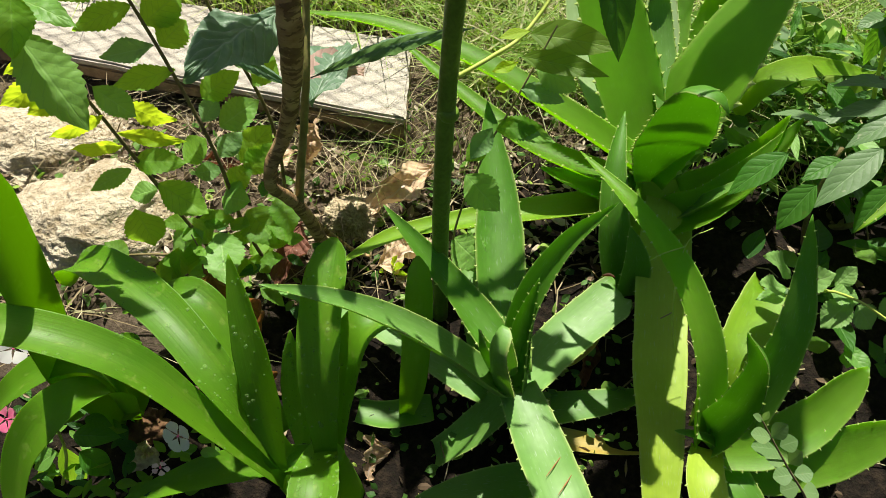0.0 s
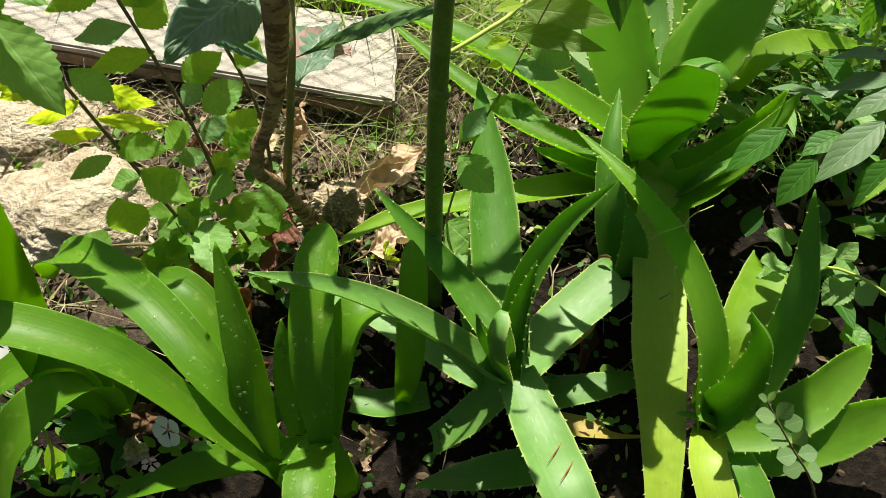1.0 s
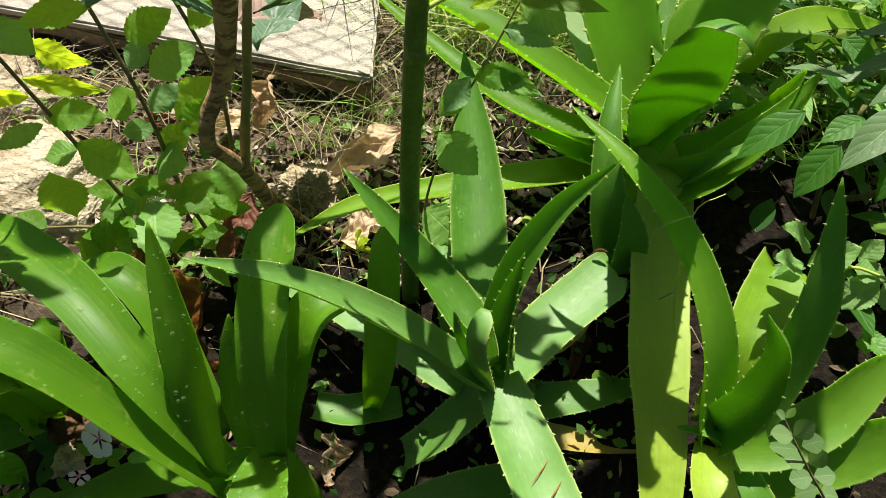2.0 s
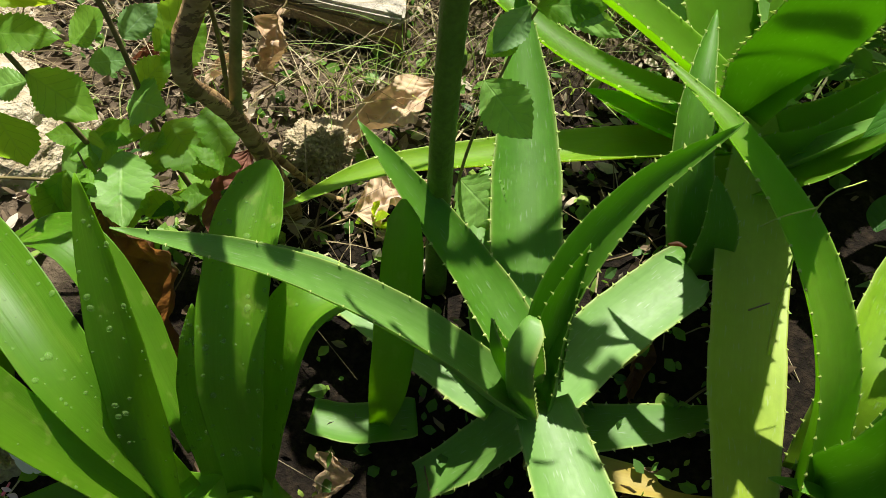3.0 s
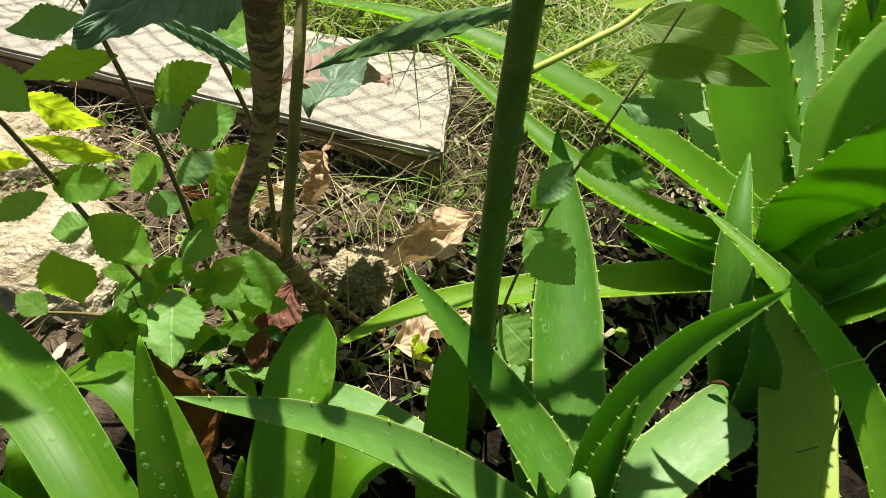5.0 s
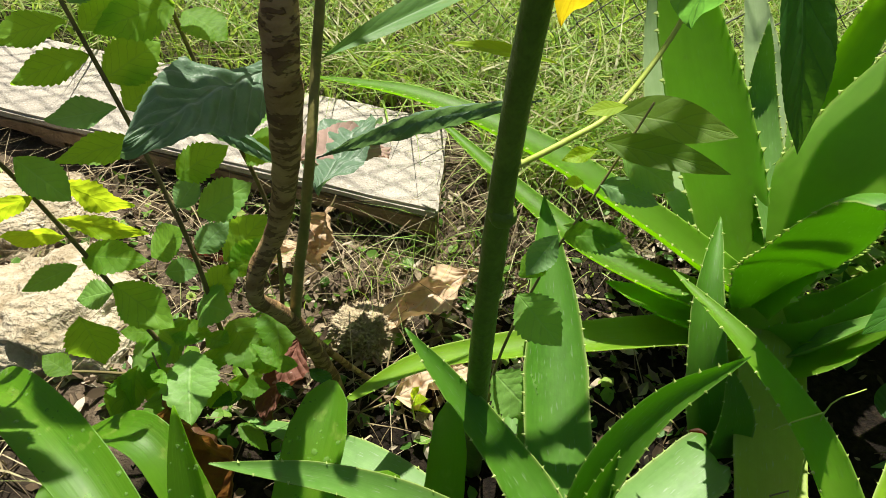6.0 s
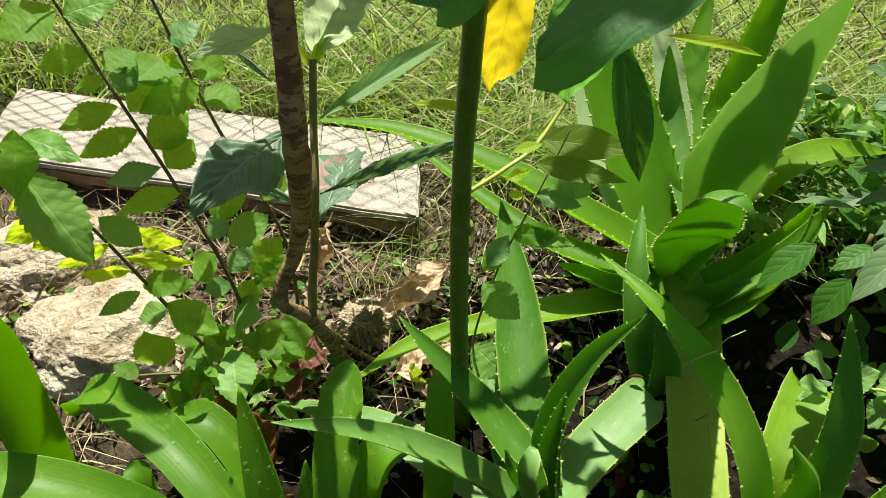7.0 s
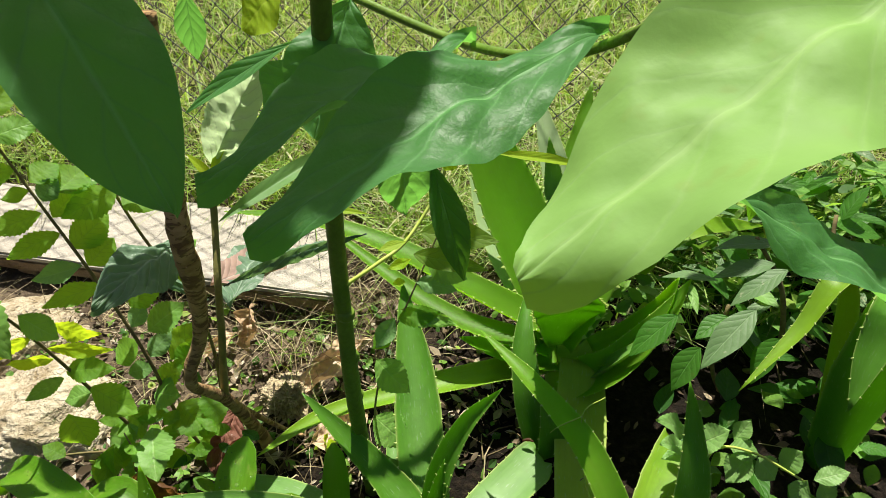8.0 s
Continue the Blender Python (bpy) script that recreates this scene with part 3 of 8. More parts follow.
LEAVES |= {
    "blunt": dict(ratio=0.5, widest=0.62, tip=0.9, bend=0.12, fold=0.08, wave=0.12, quilt=0.004, crumple=0.03, n=48, m=8),
    "ovate": dict(ratio=0.48, widest=0.42, bend=0.14, fold=0.16, wave=0.02, n=26, m=4),
    "willow": dict(ratio=0.27, widest=0.42, bend=0.16, fold=0.2, wave=0.03, n=26, m=4),
    "oval": dict(ratio=0.62, widest=0.55, tip=0.95, bend=0.06, fold=0.12, n=18, m=3),
    "dead": dict(ratio=0.5, widest=0.5, bend=0.25, fold=0.3, wave=0.14, quilt=0.014, crumple=0.08, n=70, m=11, curl=0.9),
    "dead_curl": dict(ratio=0.55, widest=0.5, bend=0.3, fold=0.1, wave=0.12, quilt=0.010, crumple=0.09, n=70, m=12, curl=1.9),
    "petal": dict(ratio=0.75, widest=0.68, tip=0.95, bend=0.1, fold=0.1, n=10, m=3),
}
SHEETS = {}


def sheet_for(shape, material):
    """The leaf mesh of a shape in a material, made once and shared."""
    key = (shape, material.name)
    if key not in SHEETS:
        me = leaf_sheet("leaf", **LEAVES[shape])
        me.materials.append(material)
        SHEETS[key] = me
    return SHEETS[key]


def leafy(parent, shape, material, base, tip, width=1.0, up=(0, 0, 1), roll=0.0, name="leaf", label=""):
    """One broad leaf from base to tip; width scales its breadth, up is where its face looks."""
    b, y = Vector(base), Vector(tip) - Vector(base)
    size = y.length
    y.normalize()
    u = Vector(up)
    if roll:
        u = Matrix.Rotation(radians(roll), 3, y) @ u
    x = y.cross(u)
    x = x.normalized() if x.length > 1e-3 else y.orthogonal().normalized()
    z = x.cross(y)
    ob = part(name, sheet_for(shape, material), None, parent, label)
    rot = Matrix((x, y, z)).transposed().to_4x4()
    ob.matrix_basis = Matrix.Translation(b) @ rot @ Matrix.Diagonal((size * width, size, size, 1))
    return ob


# ---- the ground, the slab, the fence ----
def build_ground():
    def axis(lo, hi, near_lo, near_hi, step):
        a = list(np.arange(near_lo, near_hi + 1e-6, step))
        d, x = step, near_hi
        while x < hi:
            d *= 1.35
            x += d
            a.append(min(x, hi))
        d, x = step, near_lo
        while x > lo:
            d *= 1.35
            x -= d
            a.insert(0, max(x, lo))
        return a

    xs, ys = axis(-400, 400, -1.4, 1.4, 0.025), axis(-60, 600, -0.3, 1.6, 0.025)
    verts = [(x, y, ground_z(x, y)) for y in ys for x in xs]
    c = len(xs)
    faces = [(j * c + i, j * c + i + 1, (j + 1) * c + i + 1, (j + 1) * c + i) for j in range(len(ys) - 1) for i in range(c - 1)]
    me = bpy.data.meshes.new("ground")
    me.from_pydata(verts, [], faces)
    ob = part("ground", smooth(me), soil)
    tagged(ob, "dark garden soil, its bed darkened as shade, with dry crumbs running out into lawn", "ground", kind="structure")


build_ground()


def rough_block(size, seed, amount=0.004, cuts=8, bevel=0.008):
    """A worn block of that size about the origin."""
    bm = bmesh.new()
    bmesh.ops.create_cube(bm, size=1)
    bmesh.ops.scale(bm, vec=size, verts=bm.verts)
    bmesh.ops.bevel(bm, geom=bm.edges[:], offset=bevel, segments=2, affect="EDGES")
    bmesh.ops.subdivide_edges(bm, edges=[e for e in bm.edges if e.calc_length() > 0.04], cuts=cuts, use_grid_fill=True)
    for v in bm.verts:
        v.co += amount * noise.noise_vector(v.co * 24 + Vector((seed, 0, 0))) + 0.4 * amount * noise.noise_vector(v.co * 90 + Vector((seed, 5, 0)))
    return bm


SLAB = pose(-0.445, 1.152, 0.1745, 0, 0, -16.0)
SKEW = Matrix(((1, -0.27, 0, -0.0285), (0, 1, 0, 0), (0, 0, 1, 0), (0, 0, 0, 1)))  # its ends are cut aslant
slab = thing("hollow_concrete_block", SLAB.translation, "sandy hollow concrete slab with arched openings in its side", "slab")


def slab_part(name, size, at, seed, material, amount=0.003, cuts=10, bevel=0.005):
    bm = rough_block(size, seed, amount, cuts, bevel)
    bmesh.ops.transform(bm, matrix=SLAB @ SKEW @ Matrix.Translation(at), verts=bm.verts)
    part(name, bm, material, slab)


slab_part("top_plate", (0.86, 0.212, 0.016), (0, 0, 0.0145), 1.0, concrete, 0.003, 18, 0.004)
slab_part("front_rim", (0.858, 0.03, 0.026), (0, -0.0895, -0.0065), 2.0, dirty_shaded_brown, 0.004, 18, 0.003)
slab_part("end_rim", (0.03, 0.165, 0.026), (0.413, 0.01, -0.0065), 2.5, dirty_shaded_brown, 0.004, 10, 0.003)
for k, (dx, w) in enumerate(((-0.40, 0.055), (-0.23, 0.06), (-0.055, 0.075), (0.13, 0.07), (0.30, 0.05), (0.402, 0.05))):
    slab_part("web", (w, 0.185, 0.076), (dx, 0.004, -0.050), 3.0 + k, dirty_shaded_brown, 0.006, 5)


def build_fence():
    """A chain-link fence: zigzag wires that hook into one another."""
    f = thing("chain_link_fence", (0.2, 1.42, 0.13), "grey wire chain-link fence standing in dry grass", "fence")
    half, height, n = 0.034, 1.15, 100
    right, org = Vector((0.982, -0.19, 0)), Vector((0.2, 1.40, 0.13))
    rows = int(height / half)
    for k in range(-n // 2, n // 2):
        verts = []
        for r in range(rows + 1):
            sx = half * (k + (r + k) % 2) + 0.022 * noise.noise((k * 0.13, r * 0.2, 6.0))
            bow = 0.012 * math.sin(r * 0.21 + k * 0.13) + 0.03 * noise.noise((k * 0.15, r * 0.12, 1.0))
            q = org + right * sx + Vector((0, bow + (0.0015 if r % 2 else -0.0015), half * r))
            verts.append(q)
        part("wire", tube_poly(verts, 0.0015), wire_grey, f)


def tube_poly(verts, r, sides=4):
    """A thin wire straight from point to point."""
    vs, fs = [], []
    for k, c in enumerate(verts):
        t = (verts[min(len(verts) - 1, k + 1)] - verts[max(0, k - 1)]).normalized()
        x = t.cross(Vector((0, 1, 0.01))).normalized()
        y = t.cross(x)
        for j in range(sides):
            a = 2 * math.pi * (j + 0.5) / sides
            vs.append(c + r * (math.cos(a) * x + math.sin(a) * y))
    for k in range(len(verts) - 1):
        for j in range(sides):
            a, b = k * sides + j, k * sides + (j + 1) % sides
            fs.append((a, b, b + sides, a + sides))
    me = bpy.data.meshes.new("wire")
    me.from_pydata(vs, [], fs)
    return me


build_fence()


def boulder(name, at, size, seed, material, label, rough=0.16, turn=0.0, sub=5, category="stone", grit=0.16, group=""):
    bm = bmesh.new()
    bmesh.ops.create_icosphere(bm, subdivisions=sub, radius=1)
    for v in bm.verts:
        d = v.co.normalized()
        k = 1 + rough * 1.6 * noise.noise(d * 1.3 + Vector((seed, 0, 0))) + rough * noise.noise(d * 3.2 + Vector((0, seed, 0))) + rough * 0.35 * noise.noise(d * 9 + Vector((0, 0, seed)))
        k += rough * grit * noise.noise(d * 22 + Vector((seed, 1, 0))) + rough * grit * 0.5 * noise.noise(d * 45 + Vector((seed, 3, 0)))
        pit = noise.noise(d * 15 + Vector((seed, seed, 0)))
        k -= rough * 0.4 * max(0, pit - 0.25)
        v.co = Vector((d.x * size[0], d.y * size[1], max(d.z, -0.55) * size[2])) * k
    me = bpy.data.meshes.new(name)
    bm.to_mesh(me)
    bm.free()
    ob = part(name, smooth(me), material)
    ob.matrix_basis = pose(*at, 0, 0, turn)
    return tagged(ob, label, category, group)


# ---- the plants ----

aloe = thing("aloe_plant", (0.088, 0.458, 0.070), "spotted green aloe with thorny leaves, one cut short", "aloe", "aloe plants in the bed")
fleshy(aloe, ((0.089, 0.470, 0.181), (0.028, 0.549, 0.224), (-0.074, 0.630, 0.315)), 0.05, aloe_green, channel=0.2)
fleshy(aloe, ((0.087, 0.474, 0.171), (0.076, 0.582, 0.216), (0.073, 0.693, 0.263), (0.062, 0.815, 0.328)), 0.066, aloe_green, thick=0.014, profile="broad", channel=0.16)
fleshy(aloe, ((0.089, 0.457, 0.171), (0.096, 0.497, 0.270), (0.132, 0.518, 0.364), (0.177, 0.512, 0.443)), 0.044, aloe_green, thick=0.013, channel=0.22)
fleshy(aloe, ((0.095, 0.461, 0.168), (0.162, 0.540, 0.152), (0.243, 0.603, 0.168)), 0.066, aloe_pale, thick=0.013, profile="cut", jag=0.16, channel=0.08, label="leaf cut off bluntly, with a brown scar")
part("scar", tube(((0.134, 0.358, 0.1865), (0.124, 0.344, 0.1915), (0.114, 0.331, 0.1945)), (0.0003, 0.0007, 0.0003), 6, 8), scar_red, aloe, "reddish brown scratch")
part("scar", tube(((0.143, 0.334, 0.1935), (0.134, 0.321, 0.1975), (0.124, 0.308, 0.1985)), (0.0003, 0.0008, 0.0003), 6, 8), scar_red, aloe, "reddish brown scratch")
part("scar", tube(((0.219, 0.623, 0.181), (0.228, 0.622, 0.184), (0.235, 0.618, 0.184)), (0.0012, 0.0026, 0.001), 6, 8), dead_rust, aloe, "dry brown cut edge")
fleshy(aloe, ((0.090, 0.452, 0.180), (0.112, 0.374, 0.183), (0.132, 0.298, 0.196), (0.164, 0.235, 0.170)), 0.062, aloe_pale, thick=0.013, profile="tongue", channel=0.10)
fleshy(aloe, ((0.083, 0.447, 0.165), (0.022, 0.430, 0.082), (-0.110, 0.388, -0.010)), 0.05, aloe_pale, channel=0.10)
fleshy(aloe, ((0.071, 0.446, 0.190), (-0.013, 0.449, 0.291), (-0.094, 0.440, 0.370), (-0.170, 0.413, 0.437)), 0.044, aloe_pale, profile="long", channel=0.22, gap=0.03, tooth=0.0018)
fleshy(aloe, ((0.060, 0.470, 0.140), (-0.033, 0.530, 0.152), (-0.127, 0.590, 0.151), (-0.267, 0.646, 0.128)), 0.058, aloe_pale, channel=0.05)
fleshy(aloe, ((0.078, 0.450, 0.186), (0.067, 0.436, 0.250), (0.061, 0.436, 0.294), (0.068, 0.452, 0.310)), 0.038, aloe_pale, profile="tongue", channel=0.5, gap=0.008, tooth=0.003)
fleshy(aloe, ((0.076, 0.462, 0.190), (0.050, 0.452, 0.262), (0.040, 0.458, 0.296)), 0.028, aloe_green, channel=0.4, gap=0.008, tooth=0.003)
fleshy(aloe, ((0.092, 0.468, 0.190), (0.094, 0.486, 0.262), (0.108, 0.506, 0.326)), 0.03, aloe_green, channel=0.4, gap=0.012, tooth=0.003)
fleshy(aloe, ((0.070, 0.480, 0.150), (0.043, 0.580, 0.172), (0.030, 0.660, 0.195)), 0.052, aloe_pale)
fleshy(aloe, ((0.091, 0.464, 0.090), (0.195, 0.478, 0.085), (0.313, 0.500, 0.085)), 0.05, aloe_green, channel=0.05)
fleshy(aloe, ((0.091, 0.449, 0.070), (0.215, 0.430, 0.060), (0.311, 0.422, 0.060)), 0.036, aloe_dry, profile="long", tooth=0, label="withered yellow leaf")
fleshy(aloe, ((0.109, 0.500, 0.130), (0.180, 0.545, 0.120), (0.232, 0.590, 0.120)), 0.044, aloe_dry, profile="big", tooth=0, label="withered yellow brown leaf")
fleshy(aloe, ((0.118, 0.374, 0.085), (0.047, 0.367, 0.080), (-0.035, 0.355, 0.075)), 0.05, aloe_green, channel=0.05)

aloe_b = thing("aloe_plant", (0.335, 0.410, 0.050), "bright green aloe with upright thorny leaves, one broken", "aloe", "aloe plants in the bed")
fleshy(aloe_b, ((0.328, 0.409, 0.120), (0.314, 0.460, 0.228), (0.280, 0.525, 0.302), (0.224, 0.587, 0.355), (0.167, 0.666, 0.371)), 0.05, aloe_bright, profile="long", channel=0.2)
fleshy(aloe_b, ((0.362, 0.412, 0.110), (0.400, 0.468, 0.258), (0.405, 0.512, 0.335), (0.399, 0.540, 0.394)), 0.054, aloe_green, channel=0.16)
fleshy(aloe_b, ((0.345, 0.427, 0.102), (0.372, 0.482, 0.190), (0.432, 0.573, 0.196)), 0.074, aloe_old, profile="cut", jag=0.2, label="leaf broken off, yellowish")
fleshy(aloe_b, ((0.330, 0.409, 0.125), (0.345, 0.404, 0.211), (0.348, 0.418, 0.279), (0.320, 0.430, 0.331)), 0.052, aloe_green, channel=0.4, face=(-0.75, -0.35, 0.55))
fleshy(aloe_b, ((0.335, 0.400, 0.120), (0.400, 0.402, 0.128), (0.460, 0.425, 0.150), (0.520, 0.468, 0.197)), 0.062, aloe_bright, profile="blunt", channel=0.18, gap=0.014, face=(-0.2, -0.55, 0.8))
fleshy(aloe_b, ((0.350, 0.390, 0.085), (0.445, 0.385, 0.105), (0.560, 0.405, 0.170)), 0.068, aloe_bright, profile="blunt", channel=0.12, face=(-0.2, -0.6, 0.75))
fleshy(aloe_b, ((0.328, 0.400, 0.118), (0.312, 0.350, 0.130), (0.318, 0.290, 0.110), (0.325, 0.240, 0.060)), 0.048, aloe_lime, profile="tongue")
fleshy(aloe_b, ((0.340, 0.395, 0.090), (0.362, 0.355, 0.095), (0.405, 0.300, 0.070)), 0.058, aloe_green)
fleshy(aloe_b, ((0.345, 0.400, 0.120), (0.322, 0.405, 0.138), (0.285, 0.412, 0.142)), 0.013, aloe_green, thick=0.012, profile="stub", tooth=0)

agave = thing("giant_aloe", (0.330, 0.760, 0.120), "large bright green aloe with broad thorny leaves", "aloe")
part("stalk", tube(((0.330, 0.770, 0.100), (0.325, 0.765, 0.160), (0.325, 0.765, 0.205)), (0.05, 0.05, 0.035), n=8), aloe_bright, agave)
fleshy(agave, ((0.325, 0.735, 0.215), (0.306, 0.640, 0.178), (0.283, 0.507, 0.147), (0.271, 0.391, 0.112), (0.258, 0.283, 0.063)), 0.075, aloe_lime, profile="droop", channel=0.07, gap=0.03, tooth=0.003, label="old drooping yellowish leaf with holes")
fleshy(agave, ((0.290, 0.765, 0.236), (0.358, 0.821, 0.350), (0.440, 0.905, 0.435), (0.545, 0.982, 0.530)), 0.145, aloe_big, thick=0.018, profile="wide", gap=0.023, tooth=0.008, channel=0.05, face=(-0.67, -0.03, 0.73), n=44)
fleshy(agave, ((0.300, 0.780, 0.225), (0.270, 0.840, 0.313), (0.232, 0.900, 0.408), (0.195, 0.950, 0.502), (0.168, 0.985, 0.590)), 0.104, aloe_bright, thick=0.016, profile="broad", gap=0.022, tooth=0.006, channel=0.07, face=(0.25, -0.75, 0.6))
fleshy(agave, ((0.298, 0.750, 0.235), (0.300, 0.732, 0.317), (0.273, 0.654, 0.424), (0.253, 0.597, 0.512), (0.258, 0.578, 0.529), (0.271, 0.567, 0.527), (0.279, 0.563, 0.512)), 0.098, aloe_green, thick=0.014, profile="hook", gap=0.017, tooth=0.005, channel=0.05, face=(0.05, -0.8, 0.6), carried=True, n=44, label="leaf with its tip curled over")
fleshy(agave, ((0.285, 0.775, 0.250), (0.170, 0.789, 0.329), (0.051, 0.846, 0.373), (-0.076, 0.901, 0.395), (-0.210, 0.936, 0.394)), 0.05, aloe_big, thick=0.014, profile="long", gap=0.016, tooth=0.003, channel=0.16)
fleshy(agave, ((0.345, 0.740, 0.215), (0.395, 0.745, 0.240), (0.440, 0.752, 0.295), (0.462, 0.765, 0.345)), 0.062, aloe_big, profile="long", gap=0.016, tooth=0.002, channel=0.3)
fleshy(agave, ((0.315, 0.715, 0.190), (0.372, 0.700, 0.240), (0.440, 0.730, 0.300), (0.478, 0.760, 0.345)), 0.066, aloe_big, profile="long", gap=0.016, tooth=0.002, channel=0.3)
fleshy(agave, ((0.340, 0.720, 0.205), (0.372, 0.700, 0.262), (0.410, 0.695, 0.305)), 0.03, aloe_pale, profile="long", tooth=0)
fleshy(agave, ((0.279, 0.756, 0.223), (0.134, 0.814, 0.248), (0.026, 0.902, 0.278), (-0.081, 1.001, 0.314)), 0.042, aloe_big, profile="long", gap=0.016, tooth=0.003, channel=0.2)
fleshy(agave, ((0.290, 0.745, 0.205), (0.215, 0.752, 0.222), (0.142, 0.790, 0.226)), 0.055, aloe_bright, profile="long", gap=0.016, tooth=0.003, channel=0.25)
fleshy(agave, ((0.295, 0.750, 0.200), (0.169, 0.726, 0.207), (0.046, 0.697, 0.215), (-0.062, 0.649, 0.237), (-0.135, 0.570, 0.268)), 0.05, aloe_old, profile="long", gap=0.03, tooth=0.002, channel=0.2, label="long lime yellow leaf lying low")
fleshy(agave, ((0.310, 0.820, 0.270), (0.316, 0.950, 0.384), (0.293, 1.080, 0.509)), 0.05, aloe_white, profile="big", gap=0.016)
fleshy(agave, ((0.320, 0.830, 0.280), (0.344, 0.970, 0.369), (0.394, 1.100, 0.486)), 0.05, aloe_big, profile="big", gap=0.02, tooth=0.005)
fleshy(agave, ((0.320, 0.830, 0.250), (0.409, 1.000, 0.282), (0.465, 1.070, 0.388), (0.497, 1.100, 0.480), (0.509, 1.110, 0.550)), 0.062, aloe_big, profile="broad", gap=0.022, tooth=0.007, face=(-0.1, -0.75, 0.6))
fleshy(agave, ((0.325, 0.810, 0.280), (0.311, 0.930, 0.374), (0.302, 0.970, 0.467)), 0.045, aloe_pale, profile="big", gap=0.012)
fleshy(agave, ((0.290, 0.775, 0.235), (0.226, 0.880, 0.310), (0.195, 0.990, 0.410), (0.185, 1.050, 0.500)), 0.06, aloe_white, profile="broad", gap=0.02, face=(0.1, -0.3, 1))
fleshy(agave, ((0.440, 0.890, 0.254), (0.470, 0.890, 0.300), (0.543, 0.910, 0.316), (0.660, 0.930, 0.290)), 0.048, aloe_old, profile="long", tooth=0, channel=0.05, face=(0, -0.45, 0.9))

aloe_c = thing("aloe_plant", (0.235, 0.630, 0.100), "slim upright green aloe shoot between larger plants", "aloe", "aloe plants in the bed")
fleshy(aloe_c, ((0.256, 0.630, 0.132), (0.233, 0.671, 0.229), (0.233, 0.724, 0.283), (0.252, 0.802, 0.321)), 0.05, aloe_green, profile="aloe", channel=0.2)
fleshy(aloe_c, ((0.261, 0.615, 0.143), (0.262, 0.630, 0.200), (0.250, 0.655, 0.246)), 0.05, aloe_green, profile="aloe")

lily = thing("strap_leaf_lily", (-0.150, 0.360, 0.050), "strap-leaved lily with glossy wet green leaves", "lily", "lilies in the bed")
part("bulb_neck", tube(((-0.170, 0.370, 0.050), (-0.178, 0.360, 0.120), (-0.178, 0.360, 0.170)), (0.02, 0.022, 0.018), n=6), strap_green, lily)
part("bulb_neck", tube(((-0.120, 0.370, 0.050), (-0.131, 0.365, 0.140), (-0.131, 0.365, 0.190)), (0.02, 0.022, 0.018), n=6), strap_green, lily)
strappy(lily, ((-0.184, 0.342, 0.190), (-0.195, 0.398, 0.318), (-0.212, 0.463, 0.421)), 0.042, profile="pointed", out=(0.1, 1, 0), drops=48)
strappy(lily, ((-0.131, 0.358, 0.200), (-0.131, 0.400, 0.300), (-0.127, 0.455, 0.352), (-0.117, 0.520, 0.380)), 0.047, profile="oar", out=(0.0, 1, 0), drops=87)
strappy(lily, ((-0.178, 0.354, 0.188), (-0.228, 0.386, 0.289), (-0.300, 0.456, 0.330), (-0.395, 0.528, 0.322), (-0.446, 0.552, 0.290), (-0.463, 0.558, 0.245)), 0.050, profile="oar", drops=117)
strappy(lily, ((-0.180, 0.338, 0.170), (-0.240, 0.354, 0.270), (-0.311, 0.379, 0.356), (-0.417, 0.390, 0.402), (-0.540, 0.400, 0.370), (-0.640, 0.410, 0.260)), 0.045, profile="oar", drops=39)
strappy(lily, ((-0.160, 0.372, 0.190), (-0.164, 0.412, 0.270), (-0.166, 0.446, 0.312)), 0.032, profile="pointed", out=(0, 1, 0), drops=78)
strappy(lily, ((-0.120, 0.368, 0.198), (-0.110, 0.412, 0.262), (-0.094, 0.445, 0.308), (-0.066, 0.462, 0.312), (-0.042, 0.455, 0.290)), 0.048, profile="oar", out=(0.5, 0.5, 0), drops=45)
strappy(lily, ((-0.050, 0.470, 0.070), (-0.036, 0.468, 0.180), (-0.028, 0.520, 0.275), (-0.030, 0.556, 0.305)), 0.036, profile="oar", out=(0.1, 1, 0))
strappy(lily, ((-0.135, 0.372, 0.190), (-0.137, 0.338, 0.208), (-0.137, 0.300, 0.217), (-0.138, 0.240, 0.205)), 0.054, profile="oar", drops=117)
strappy(lily, ((-0.140, 0.362, 0.180), (-0.262, 0.358, 0.150), (-0.385, 0.335, 0.112)), 0.046, profile="pointed")
strappy(lily, ((-0.200, 0.420, 0.120), (-0.303, 0.540, 0.241), (-0.415, 0.550, 0.197)), 0.045)

lily_b = thing("strap_leaf_lily", (-0.420, 0.450, 0.060), "strap-leaved lily with arching yellow-green leaves", "lily", "lilies in the bed")
strappy(lily_b, ((-0.425, 0.462, 0.070), (-0.438, 0.442, 0.246), (-0.416, 0.444, 0.415), (-0.391, 0.440, 0.582)), 0.066, profile="oar", out=(-1, 0.2, 0))
strappy(lily_b, ((-0.419, 0.466, 0.070), (-0.385, 0.420, 0.228), (-0.413, 0.385, 0.260), (-0.462, 0.350, 0.216), (-0.491, 0.300, 0.131)), 0.05)
strappy(lily_b, ((-0.419, 0.466, 0.070), (-0.398, 0.450, 0.215), (-0.425, 0.440, 0.260), (-0.495, 0.420, 0.228), (-0.562, 0.410, 0.149)), 0.046)
strappy(lily_b, ((-0.419, 0.466, 0.070), (-0.400, 0.500, 0.159), (-0.416, 0.530, 0.179)), 0.05)

